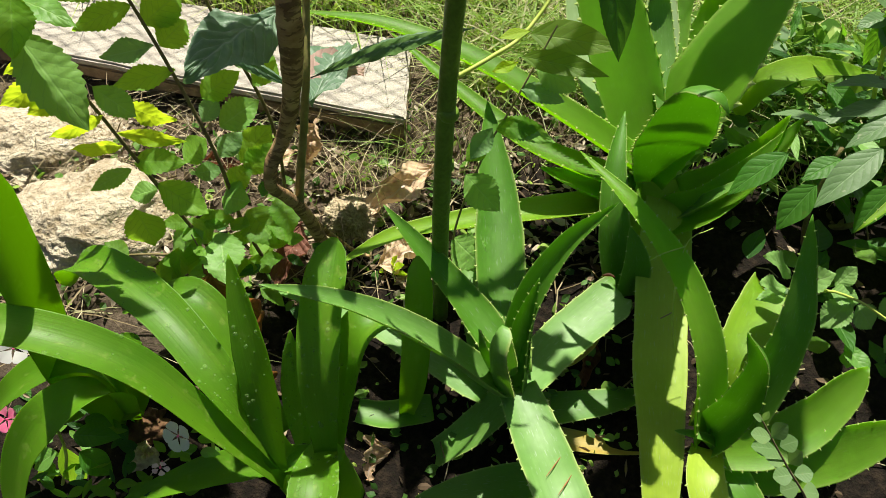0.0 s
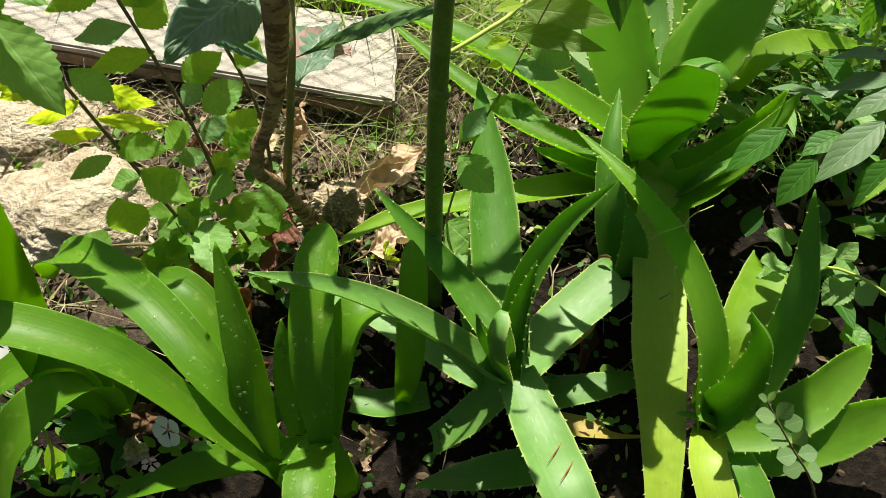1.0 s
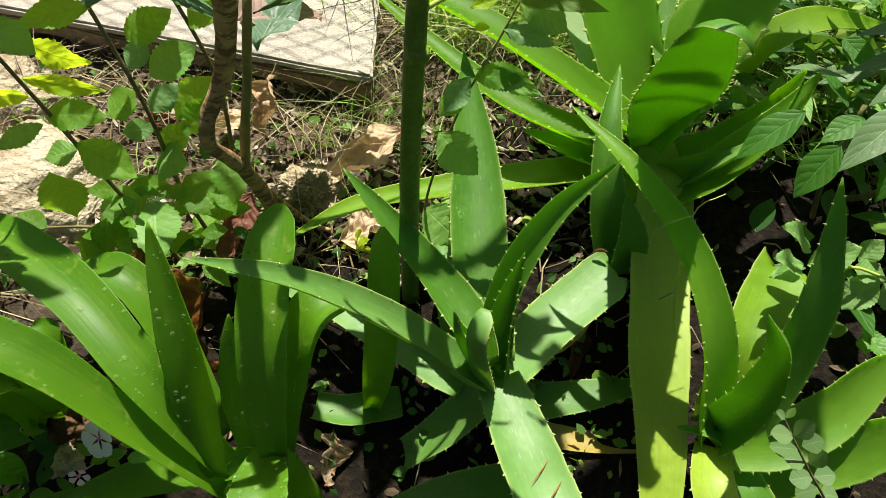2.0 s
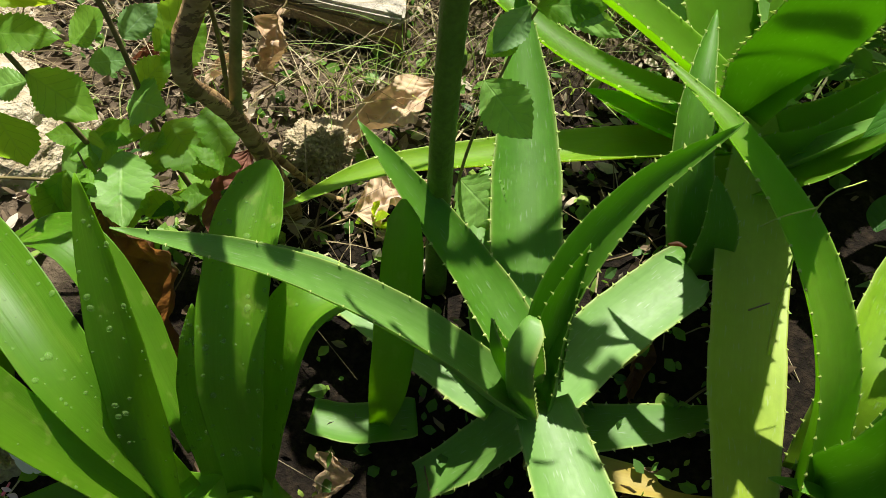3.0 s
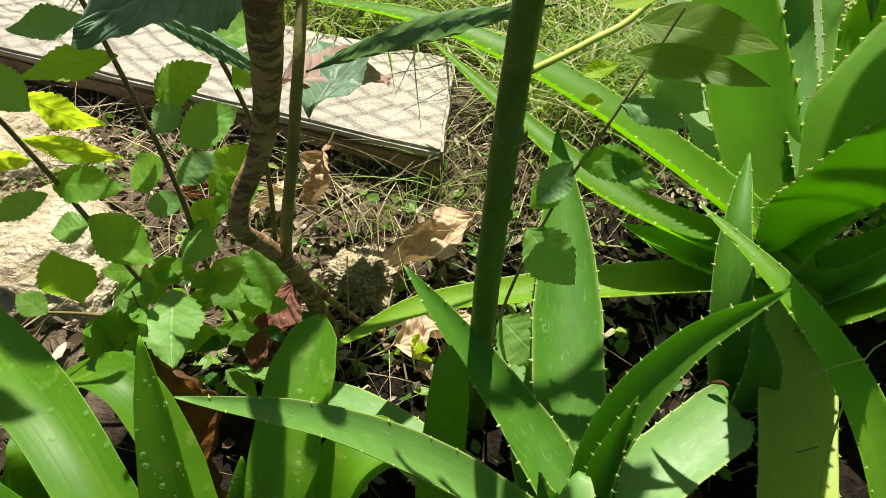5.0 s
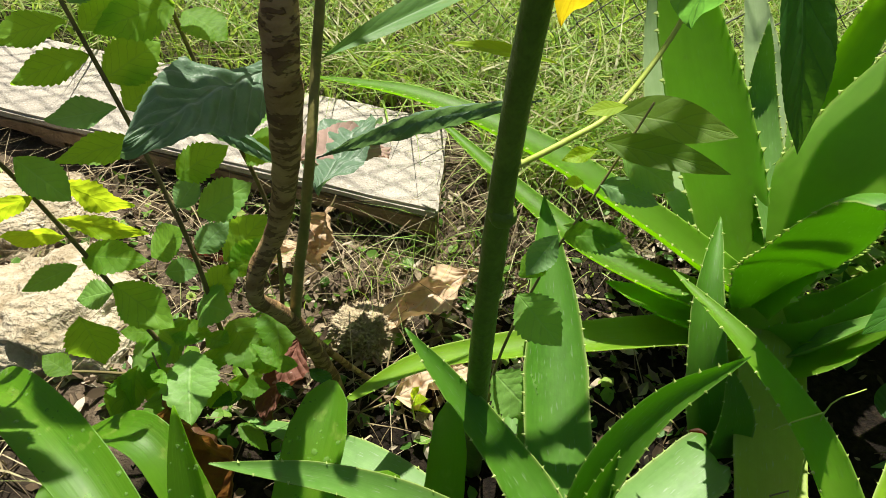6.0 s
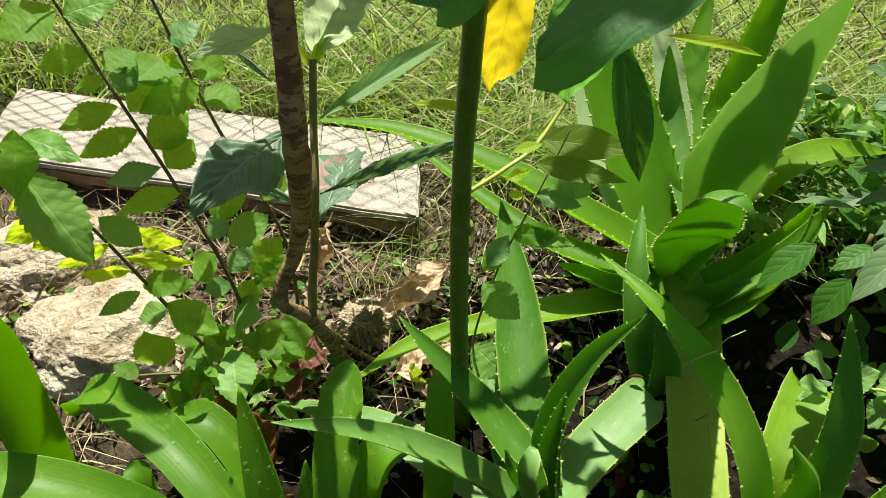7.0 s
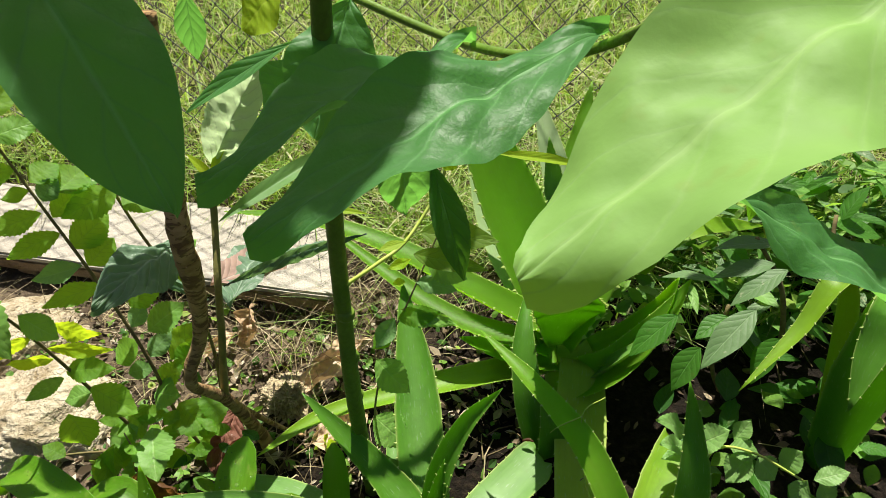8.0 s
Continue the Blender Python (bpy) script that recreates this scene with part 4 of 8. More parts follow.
sapling = thing("sapling", (-0.164, 0.646, 0.112), "young tree with flaking ringed bark and puckered leaves", "sapling")
part("trunk", tube(((-0.164, 0.690, 0.112), (-0.164, 0.682, 0.150), (-0.168, 0.674, 0.190), (-0.183, 0.660, 0.269), (-0.194, 0.640, 0.318), (-0.203, 0.618, 0.360), (-0.196, 0.619, 0.395), (-0.178, 0.622, 0.430), (-0.164, 0.615, 0.470), (-0.153, 0.604, 0.513), (-0.143, 0.591, 0.568), (-0.136, 0.580, 0.623), (-0.131, 0.588, 0.680), (-0.127, 0.600, 0.743), (-0.115, 0.622, 0.841)), (0.0105, 0.0095, 0.009, 0.0085, 0.008, 0.0074, 0.0082, 0.0088, 0.0092, 0.0108, 0.0122, 0.0112, 0.0106, 0.0102, 0.0098, 0.009), wob=0.16, sides=14), bark, sapling)
part("branch", tube(((-0.186, 0.655, 0.285), (-0.176, 0.660, 0.345), (-0.165, 0.665, 0.400), (-0.158, 0.668, 0.442), (-0.151, 0.674, 0.484), (-0.148, 0.713, 0.538), (-0.140, 0.735, 0.603)), (0.0058, 0.0055, 0.005, 0.0047, 0.0044, 0.0042, 0.004), wob=0.1), stem_olive, sapling)
part("root", tube(((-0.190, 0.669, 0.260), (-0.137, 0.700, 0.147), (-0.108, 0.690, 0.140)), (0.006, 0.004, 0.003)), bark, sapling)
leafy(sapling, "rolled", quilted_green, (-0.149, 0.682, 0.467), (0.034, 0.694, 0.524), 1.0, (0.03, -0.39, 0.92))
leafy(sapling, "quilted", quilted_green, (-0.156, 0.697, 0.412), (-0.136, 0.895, 0.368), 0.95, (-0.25, -0.35, 0.90))
leafy(sapling, "quilted", dead_pink, (-0.190, 0.740, 0.415), (-0.112, 0.868, 0.345), 1.05, (-0.10, -0.45, 0.89), label="withered pinkish brown leaf")
leafy(sapling, "tented", quilted_green, (-0.160, 0.665, 0.562), (-0.232, 0.543, 0.574), 0.95, (0.12, -0.42, 0.9))
leafy(sapling, "rolled", quilted_green, (-0.160, 0.650, 0.476), (-0.275, 0.707, 0.494), 1.35, (0.12, -0.38, 0.92))
leafy(sapling, "lance", serrate_cool, (-0.142, 0.712, 0.544), (0.001, 0.838, 0.563), 0.50, (0.25, -0.45, 0.86))
leafy(sapling, "quilted", leaf_sunlit, (-0.140, 0.752, 0.600), (-0.049, 0.735, 0.743), 1.0, (-0.45, -0.85, 0.25))
leafy(sapling, "ovate", young_yellow, (-0.141, 0.734, 0.593), (-0.113, 0.754, 0.638), 0.64, (-0.61, -0.51, 0.61))
leafy(sapling, "ovate", young_yellow, (-0.141, 0.734, 0.593), (-0.166, 0.744, 0.623), 0.58, (0.09, -0.42, 0.90))
leafy(sapling, "quilted", leaf_sunlit, (-0.150, 0.660, 0.676), (-0.232, 0.645, 0.662), 0.75, (0.10, -0.50, 0.86))
leafy(sapling, "rolled", quilted_green, (-0.164, 0.655, 0.625), (-0.204, 0.680, 0.651), 1.2, (0.12, -0.43, 0.89))

elm = thing("leafy_shrub", (-0.300, 0.660, 0.110), "thin brown-stemmed shrub with small serrated leaves", "shrub")
part("stem", tube(((-0.301, 0.666, 0.100), (-0.347, 0.669, 0.244), (-0.374, 0.653, 0.387), (-0.380, 0.620, 0.500), (-0.402, 0.600, 0.583), (-0.412, 0.595, 0.640)), (0.0032, 0.0028, 0.0025, 0.0021, 0.0017, 0.0013)), twig_brown, elm)
part("stem", tube(((-0.253, 0.685, 0.098), (-0.277, 0.686, 0.214), (-0.292, 0.702, 0.336), (-0.326, 0.728, 0.454), (-0.368, 0.758, 0.563), (-0.405, 0.781, 0.674), (-0.420, 0.790, 0.740)), (0.003, 0.0027, 0.0025, 0.0023, 0.002, 0.0017, 0.0013)), twig_brown, elm)
part("stem", tube(((-0.238, 0.730, 0.101), (-0.232, 0.778, 0.302), (-0.280, 0.790, 0.490), (-0.314, 0.799, 0.676), (-0.325, 0.800, 0.740)), (0.003, 0.0026, 0.0023, 0.0019, 0.0015)), twig_brown, elm)
part("twig", tube(((-0.320, 0.640, 0.203), (-0.398, 0.640, 0.206), (-0.458, 0.640, 0.203)), (0.002, 0.0018, 0.001)), twig_brown, elm)
# leaves in serrate_lit carry their sunlight in the colour
leafy(elm, "serrate", serrate_green, (-0.367, 0.752, 0.547), (-0.427, 0.727, 0.538), 0.92, (0.08, -0.65, 0.75))
leafy(elm, "serrate_b", serrate_green, (-0.352, 0.744, 0.520), (-0.419, 0.724, 0.501), 0.90, (-0.18, -0.83, 0.53))
leafy(elm, "serrate_c", serrate_cool, (-0.335, 0.730, 0.477), (-0.394, 0.711, 0.474), 0.84, (0.38, -0.39, 0.84))
leafy(elm, "serrate", serrate_green, (-0.319, 0.728, 0.444), (-0.389, 0.695, 0.441), 0.76, (0.19, -0.49, 0.85))
leafy(elm, "serrate_b", serrate_green, (-0.382, 0.767, 0.604), (-0.438, 0.757, 0.596), 1.15, (0.26, -0.73, 0.63))
leafy(elm, "serrate_c", serrate_green, (-0.372, 0.760, 0.576), (-0.408, 0.754, 0.570), 0.95, (0.28, -0.49, 0.83))
leafy(elm, "serrate", serrate_green, (-0.372, 0.767, 0.583), (-0.347, 0.800, 0.587), 1.82, (0.31, -0.21, 0.93))
leafy(elm, "serrate_b", serrate_cool, (-0.362, 0.757, 0.562), (-0.343, 0.777, 0.582), 1.90, (0.24, -0.62, 0.75))
leafy(elm, "serrate_c", serrate_green, (-0.346, 0.763, 0.568), (-0.322, 0.811, 0.573), 1.69, (0.17, -0.49, 0.85))
leafy(elm, "serrate", serrate_green, (-0.357, 0.753, 0.538), (-0.332, 0.795, 0.552), 1.27, (0.29, -0.49, 0.83))
leafy(elm, "serrate_b", serrate_green, (-0.286, 0.790, 0.547), (-0.346, 0.752, 0.538), 1.31, (0.56, -0.58, 0.59))
leafy(elm, "serrate_c", serrate_green, (-0.286, 0.795, 0.579), (-0.249, 0.782, 0.563), 1.55, (0.54, -0.67, 0.51))
leafy(elm, "serrate", serrate_green, (-0.282, 0.794, 0.538), (-0.241, 0.779, 0.520), 1.86, (0.51, -0.24, 0.83))
leafy(elm, "serrate_b", serrate_lit, (-0.315, 0.790, 0.587), (-0.292, 0.778, 0.574), 0.96, (0.37, -0.90, 0.21))
leafy(elm, "serrate_c", serrate_cool, (-0.299, 0.793, 0.563), (-0.325, 0.804, 0.561), 1.87, (0.25, -0.55, 0.80))
leafy(elm, "serrate", serrate_green, (-0.346, 0.741, 0.497), (-0.310, 0.794, 0.508), 1.31, (0.54, -0.51, 0.68))
leafy(elm, "serrate_b", serrate_green, (-0.331, 0.735, 0.472), (-0.310, 0.783, 0.477), 1.63, (0.47, -0.51, 0.72))
leafy(elm, "serrate_c", bramble_green, (-0.260, 0.787, 0.425), (-0.214, 0.808, 0.444), 1.26, (0.13, -0.40, 0.91))
leafy(elm, "serrate", serrate_green, (-0.247, 0.791, 0.402), (-0.210, 0.776, 0.399), 2.28, (0.13, -0.51, 0.85))
leafy(elm, "serrate_b", serrate_green, (-0.296, 0.724, 0.406), (-0.249, 0.747, 0.428), 1.44, (0.16, -0.58, 0.80))
leafy(elm, "serrate_c", serrate_cool, (-0.299, 0.710, 0.379), (-0.280, 0.732, 0.402), 1.25, (0.22, -0.51, 0.83))
leafy(elm, "serrate", bramble_green, (-0.280, 0.712, 0.369), (-0.230, 0.736, 0.393), 1.40, (0.23, -0.40, 0.89))
leafy(elm, "serrate_b", serrate_cool, (-0.289, 0.705, 0.326), (-0.262, 0.735, 0.342), 1.49, (0.45, -0.26, 0.85))
leafy(elm, "serrate_c", serrate_green, (-0.268, 0.713, 0.307), (-0.229, 0.756, 0.336), 1.22, (0.49, -0.54, 0.68))
leafy(elm, "serrate", serrate_green, (-0.263, 0.710, 0.291), (-0.221, 0.731, 0.326), 1.25, (0.28, -0.64, 0.72))
leafy(elm, "serrate_b", serrate_green, (-0.287, 0.693, 0.276), (-0.255, 0.717, 0.300), 1.60, (0.39, -0.22, 0.89))
leafy(elm, "serrate_c", serrate_green, (-0.335, 0.700, 0.321), (-0.306, 0.722, 0.343), 2.28, (-0.09, -0.03, 1.00))
leafy(elm, "serrate", serrate_cool, (-0.328, 0.703, 0.297), (-0.291, 0.707, 0.301), 1.36, (0.48, -0.45, 0.75))
leafy(elm, "serrate_b", serrate_green, (-0.375, 0.659, 0.359), (-0.310, 0.652, 0.364), 1.18, (0.03, -0.47, 0.88))
leafy(elm, "serrate_c", serrate_green, (-0.362, 0.665, 0.317), (-0.293, 0.626, 0.303), 0.94, (0.13, -0.48, 0.87))
leafy(elm, "serrate", bramble_green, (-0.365, 0.666, 0.306), (-0.401, 0.658, 0.299), 1.57, (0.35, -0.31, 0.88))
leafy(elm, "serrate_b", bramble_green, (-0.380, 0.653, 0.353), (-0.431, 0.634, 0.335), 0.84, (0.05, -0.74, 0.68))
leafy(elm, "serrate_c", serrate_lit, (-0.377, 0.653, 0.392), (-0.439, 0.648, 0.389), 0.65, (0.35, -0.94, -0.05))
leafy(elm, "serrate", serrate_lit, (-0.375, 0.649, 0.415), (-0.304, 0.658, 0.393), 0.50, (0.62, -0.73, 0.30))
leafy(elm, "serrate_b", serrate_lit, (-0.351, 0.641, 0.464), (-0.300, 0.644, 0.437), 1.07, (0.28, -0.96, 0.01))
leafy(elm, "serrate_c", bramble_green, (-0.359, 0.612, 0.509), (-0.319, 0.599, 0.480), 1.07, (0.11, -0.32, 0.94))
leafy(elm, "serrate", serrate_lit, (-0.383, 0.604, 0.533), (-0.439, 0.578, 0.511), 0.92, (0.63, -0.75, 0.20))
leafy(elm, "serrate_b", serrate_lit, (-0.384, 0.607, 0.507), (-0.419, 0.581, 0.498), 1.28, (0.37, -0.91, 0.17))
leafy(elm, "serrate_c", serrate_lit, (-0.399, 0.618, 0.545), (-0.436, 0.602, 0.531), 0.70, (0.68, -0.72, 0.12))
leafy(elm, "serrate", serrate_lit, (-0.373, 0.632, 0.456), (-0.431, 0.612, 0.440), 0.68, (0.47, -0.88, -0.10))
leafy(elm, "serrate_b", bramble_green, (-0.412, 0.641, 0.590), (-0.349, 0.612, 0.579), 1.00, (0.16, -0.33, 0.93))
leafy(elm, "serrate_c", serrate_green, (-0.395, 0.613, 0.618), (-0.392, 0.564, 0.577), 1.19, (0.08, -0.82, 0.57))
leafy(elm, "serrate", serrate_green, (-0.263, 0.681, 0.251), (-0.219, 0.633, 0.236), 1.67, (-0.01, -0.27, 0.96))
leafy(elm, "serrate_b", serrate_green, (-0.216, 0.689, 0.271), (-0.203, 0.640, 0.244), 1.64, (0.41, -0.52, 0.75))
leafy(elm, "serrate_c", serrate_green, (-0.313, 0.676, 0.227), (-0.351, 0.647, 0.229), 1.82, (0.11, -0.03, 0.99))
leafy(elm, "serrate", bramble_green, (-0.291, 0.638, 0.253), (-0.271, 0.561, 0.241), 1.32, (0.01, -0.22, 0.98))
leafy(elm, "serrate_b", serrate_green, (-0.314, 0.617, 0.221), (-0.299, 0.557, 0.210), 1.63, (0.32, -0.22, 0.92))
leafy(elm, "serrate_c", serrate_green, (-0.355, 0.640, 0.221), (-0.359, 0.579, 0.208), 0.98, (0.32, -0.64, 0.70))
leafy(elm, "serrate", serrate_green, (-0.417, 0.623, 0.224), (-0.450, 0.636, 0.235), 1.36, (0.13, -0.21, 0.97))
leafy(elm, "serrate_b", bramble_green, (-0.293, 0.687, 0.271), (-0.253, 0.667, 0.280), 2.28, (-0.10, -0.49, 0.87))
leafy(elm, "serrate", serrate_green, (-0.266, 0.685, 0.113), (-0.279, 0.734, 0.153), 1.01, (0.22, -0.39, 0.89))
leafy(elm, "serrate_c", serrate_green, (-0.386, 0.632, 0.306), (-0.379, 0.628, 0.238), 1.25, (0.20, -0.75, 0.62))
leafy(elm, "serrate", bramble_green, (-0.402, 0.600, 0.583), (-0.347, 0.553, 0.501), 0.95, (0.30, -0.45, 0.84))
leafy(elm, "serrate", bramble_green, (-0.324, 0.660, 0.230), (-0.374, 0.640, 0.188), 1.57, (-0.18, -0.38, 0.91))
leafy(elm, "serrate_b", serrate_green, (-0.303, 0.650, 0.230), (-0.308, 0.620, 0.159), 1.30, (0.13, -0.28, 0.95))
leafy(elm, "serrate_c", serrate_green, (-0.325, 0.640, 0.242), (-0.331, 0.600, 0.179), 1.27, (-0.20, 0.05, 0.98))
leafy(elm, "serrate", serrate_green, (-0.343, 0.620, 0.242), (-0.386, 0.600, 0.160), 0.73, (0.16, -0.27, 0.95))
leafy(elm, "serrate", serrate_green, (-0.256, 0.634, 0.183), (-0.304, 0.637, 0.182), 1.12, (-0.00, -0.56, 0.83))
leafy(elm, "serrate_b", serrate_green, (-0.298, 0.591, 0.262), (-0.321, 0.609, 0.258), 0.92, (-0.33, 0.03, 0.94))
leafy(elm, "serrate_c", bush_dark, (-0.246, 0.698, 0.257), (-0.244, 0.727, 0.263), 0.93, (0.36, -0.23, 0.91))
leafy(elm, "serrate", serrate_green, (-0.211, 0.619, 0.225), (-0.244, 0.618, 0.219), 1.15, (0.41, -0.23, 0.88))
leafy(elm, "serrate_b", serrate_green, (-0.180, 0.625, 0.256), (-0.213, 0.638, 0.238), 0.92, (-0.08, -0.50, 0.86))
leafy(elm, "serrate_c", serrate_green, (-0.348, 0.645, 0.203), (-0.315, 0.649, 0.191), 0.94, (0.42, -0.07, 0.90))
leafy(elm, "serrate", bush_dark, (-0.208, 0.582, 0.158), (-0.168, 0.569, 0.155), 1.04, (-0.49, -0.14, 0.86))
leafy(elm, "serrate_b", serrate_green, (-0.180, 0.589, 0.213), (-0.164, 0.613, 0.220), 1.11, (0.42, 0.07, 0.90))
leafy(elm, "serrate_c", serrate_green, (-0.279, 0.626, 0.232), (-0.271, 0.601, 0.242), 0.92, (-0.52, 0.18, 0.84))
leafy(elm, "serrate", serrate_green, (-0.265, 0.647, 0.223), (-0.307, 0.634, 0.217), 0.99, (0.04, -0.25, 0.97))
leafy(elm, "serrate_b", bush_dark, (-0.211, 0.637, 0.207), (-0.187, 0.621, 0.204), 0.97, (-0.46, -0.01, 0.89))
leafy(elm, "serrate_c", serrate_green, (-0.284, 0.674, 0.152), (-0.235, 0.674, 0.136), 0.96, (-0.21, -0.45, 0.87))
leafy(elm, "serrate", serrate_green, (-0.289, 0.584, 0.158), (-0.271, 0.604, 0.167), 0.97, (0.38, -0.20, 0.90))
leafy(elm, "serrate_b", serrate_green, (-0.349, 0.587, 0.262), (-0.337, 0.568, 0.269), 0.97, (-0.06, -0.51, 0.85))
leafy(elm, "serrate_c", bush_dark, (-0.321, 0.697, 0.194), (-0.359, 0.685, 0.196), 1.12, (-0.38, 0.42, 0.83))
leafy(elm, "serrate", serrate_green, (-0.344, 0.677, 0.230), (-0.387, 0.679, 0.227), 0.99, (-0.02, -0.42, 0.91))
leafy(elm, "serrate_b", serrate_green, (-0.248, 0.602, 0.180), (-0.215, 0.585, 0.161), 1.11, (0.54, -0.15, 0.83))
leafy(elm, "serrate_c", serrate_green, (-0.297, 0.650, 0.220), (-0.260, 0.666, 0.213), 1.06, (-0.45, -0.30, 0.84))
leafy(elm, "serrate", bush_dark, (-0.320, 0.699, 0.186), (-0.321, 0.721, 0.171), 1.07, (-0.13, -0.32, 0.94))
leafy(elm, "serrate_b", serrate_green, (-0.311, 0.598, 0.245), (-0.264, 0.590, 0.233), 0.92, (0.15, -0.26, 0.96))
leafy(elm, "serrate_c", serrate_green, (-0.288, 0.668, 0.239), (-0.256, 0.651, 0.252), 1.17, (0.08, -0.19, 0.98))
leafy(elm, "serrate", serrate_green, (-0.320, 0.659, 0.248), (-0.290, 0.654, 0.248), 1.03, (-0.16, -0.31, 0.94))
leafy(elm, "serrate_b", bush_dark, (-0.254, 0.642, 0.179), (-0.279, 0.619, 0.185), 0.96, (0.24, -0.47, 0.85))
leafy(elm, "serrate_c", serrate_green, (-0.327, 0.665, 0.249), (-0.279, 0.666, 0.249), 0.99, (0.47, -0.28, 0.84))
leafy(elm, "serrate", serrate_green, (-0.319, 0.668, 0.251), (-0.314, 0.691, 0.242), 0.94, (0.24, 0.12, 0.96))
leafy(elm, "serrate_b", serrate_green, (-0.201, 0.629, 0.244), (-0.232, 0.647, 0.258), 0.91, (-0.16, 0.23, 0.96))
leafy(elm, "serrate_c", bush_dark, (-0.178, 0.648, 0.219), (-0.150, 0.632, 0.218), 0.97, (0.41, -0.09, 0.91))
leafy(elm, "serrate", serrate_green, (-0.307, 0.669, 0.195), (-0.325, 0.689, 0.195), 1.20, (-0.23, 0.08, 0.97))
leafy(elm, "serrate_b", serrate_green, (-0.213, 0.652, 0.215), (-0.245, 0.649, 0.221), 1.20, (-0.36, -0.37, 0.86))
leafy(elm, "serrate_c", serrate_green, (-0.276, 0.684, 0.151), (-0.261, 0.717, 0.149), 1.15, (0.11, -0.34, 0.93))
leafy(elm, "serrate", serrate_green, (-0.401, 0.777, 0.650), (-0.451, 0.738, 0.641), 1.76, (0.38, -0.15, 0.91))
leafy(elm, "serrate_b", bramble_green, (-0.394, 0.772, 0.645), (-0.348, 0.801, 0.645), 1.46, (0.47, -0.44, 0.77))
leafy(elm, "serrate_c", serrate_green, (-0.399, 0.782, 0.665), (-0.375, 0.831, 0.686), 0.99, (0.46, -0.58, 0.67))
leafy(elm, "serrate", serrate_lit, (-0.407, 0.785, 0.678), (-0.433, 0.801, 0.694), 1.90, (0.18, -0.67, 0.72))
leafy(elm, "serrate_b", serrate_cool, (-0.303, 0.790, 0.600), (-0.268, 0.803, 0.612), 1.90, (0.35, -0.30, 0.89))
leafy(elm, "serrate_c", serrate_green, (-0.309, 0.799, 0.660), (-0.342, 0.819, 0.679), 1.75, (0.35, -0.47, 0.81))

seedling = thing("seedling", (0.030, 0.660, 0.120), "serrated-leaved seedling climbing beside a green stem", "seedling")
part("stem", tube(((0.009, 0.654, 0.115), (0.016, 0.641, 0.257), (0.048, 0.648, 0.380), (0.078, 0.668, 0.435), (0.106, 0.688, 0.488), (0.125, 0.705, 0.520)), (0.0016, 0.0015, 0.0013, 0.001)), stem_olive, seedling)
# sunlit leaves get a lighter green as their colour
leafy(seedling, "serrate", bramble_green, (0.103, 0.686, 0.481), (0.152, 0.677, 0.454), 1.32, (-0.16, -0.45, 0.88))
leafy(seedling, "serrate_b", serrate_cool, (0.088, 0.676, 0.457), (0.139, 0.667, 0.445), 0.98, (0.04, -0.58, 0.82))
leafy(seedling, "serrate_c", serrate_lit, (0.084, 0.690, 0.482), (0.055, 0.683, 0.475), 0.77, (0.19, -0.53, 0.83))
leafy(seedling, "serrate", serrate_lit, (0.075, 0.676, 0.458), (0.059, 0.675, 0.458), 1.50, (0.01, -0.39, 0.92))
leafy(seedling, "serrate_b", serrate_green, (0.062, 0.656, 0.414), (0.116, 0.660, 0.415), 1.12, (0.00, -0.62, 0.79))
leafy(seedling, "serrate_c", serrate_cool, (0.058, 0.660, 0.413), (0.032, 0.634, 0.387), 0.97, (-0.16, -0.73, 0.67))
leafy(seedling, "serrate", bramble_green, (0.064, 0.678, 0.408), (0.136, 0.670, 0.381), 0.60, (-0.32, -0.51, 0.80))
leafy(seedling, "serrate_b", serrate_cool, (0.075, 0.657, 0.414), (0.114, 0.654, 0.408), 1.30, (-0.18, -0.61, 0.77))
leafy(seedling, "serrate_c", serrate_green, (0.052, 0.655, 0.395), (0.027, 0.638, 0.381), 1.27, (-0.08, -0.44, 0.90))
leafy(seedling, "serrate", bramble_green, (0.028, 0.646, 0.351), (0.068, 0.609, 0.325), 1.39, (-0.22, -0.63, 0.74))
leafy(seedling, "serrate_b", bramble_green, (0.014, 0.643, 0.236), (0.060, 0.608, 0.211), 1.72, (-0.10, -0.70, 0.71))

cane = thing("green_stemmed_plant", (0.000, 0.610, 0.100), "upright green stem with large smooth leaves overhead", "shrub")
part("stem", tube(((-0.004, 0.613, 0.100), (-0.003, 0.604, 0.305), (0.006, 0.615, 0.523), (0.023, 0.607, 0.725), (0.043, 0.588, 0.927), (0.043, 0.570, 1.175)), (0.0112, 0.0105, 0.0098, 0.0095, 0.0088, 0.008), wob=0.09, sides=14), stem_green, cane)
part("node", tube(((-0.002, 0.612, 0.320), (-0.002, 0.612, 0.325), (-0.002, 0.612, 0.327), (-0.001, 0.612, 0.332)), (0.0098, 0.0112, 0.0112, 0.0098), n=8, sides=12), stem_green, cane)
part("node", tube(((0.002, 0.612, 0.393), (0.002, 0.612, 0.398), (0.002, 0.612, 0.400), (0.003, 0.611, 0.405)), (0.0098, 0.0112, 0.0112, 0.0098), n=8, sides=12), stem_green, cane)
part("node", tube(((0.006, 0.611, 0.469), (0.006, 0.611, 0.474), (0.006, 0.611, 0.476), (0.007, 0.611, 0.481)), (0.0098, 0.0112, 0.0112, 0.0098), n=8, sides=12), stem_green, cane)
part("branch", tube(((0.010, 0.610, 0.520), (0.050, 0.630, 0.533), (0.085, 0.655, 0.545), (0.127, 0.700, 0.587), (0.140, 0.710, 0.640)), (0.0024, 0.0022, 0.002, 0.0018)), twig_lime, cane)
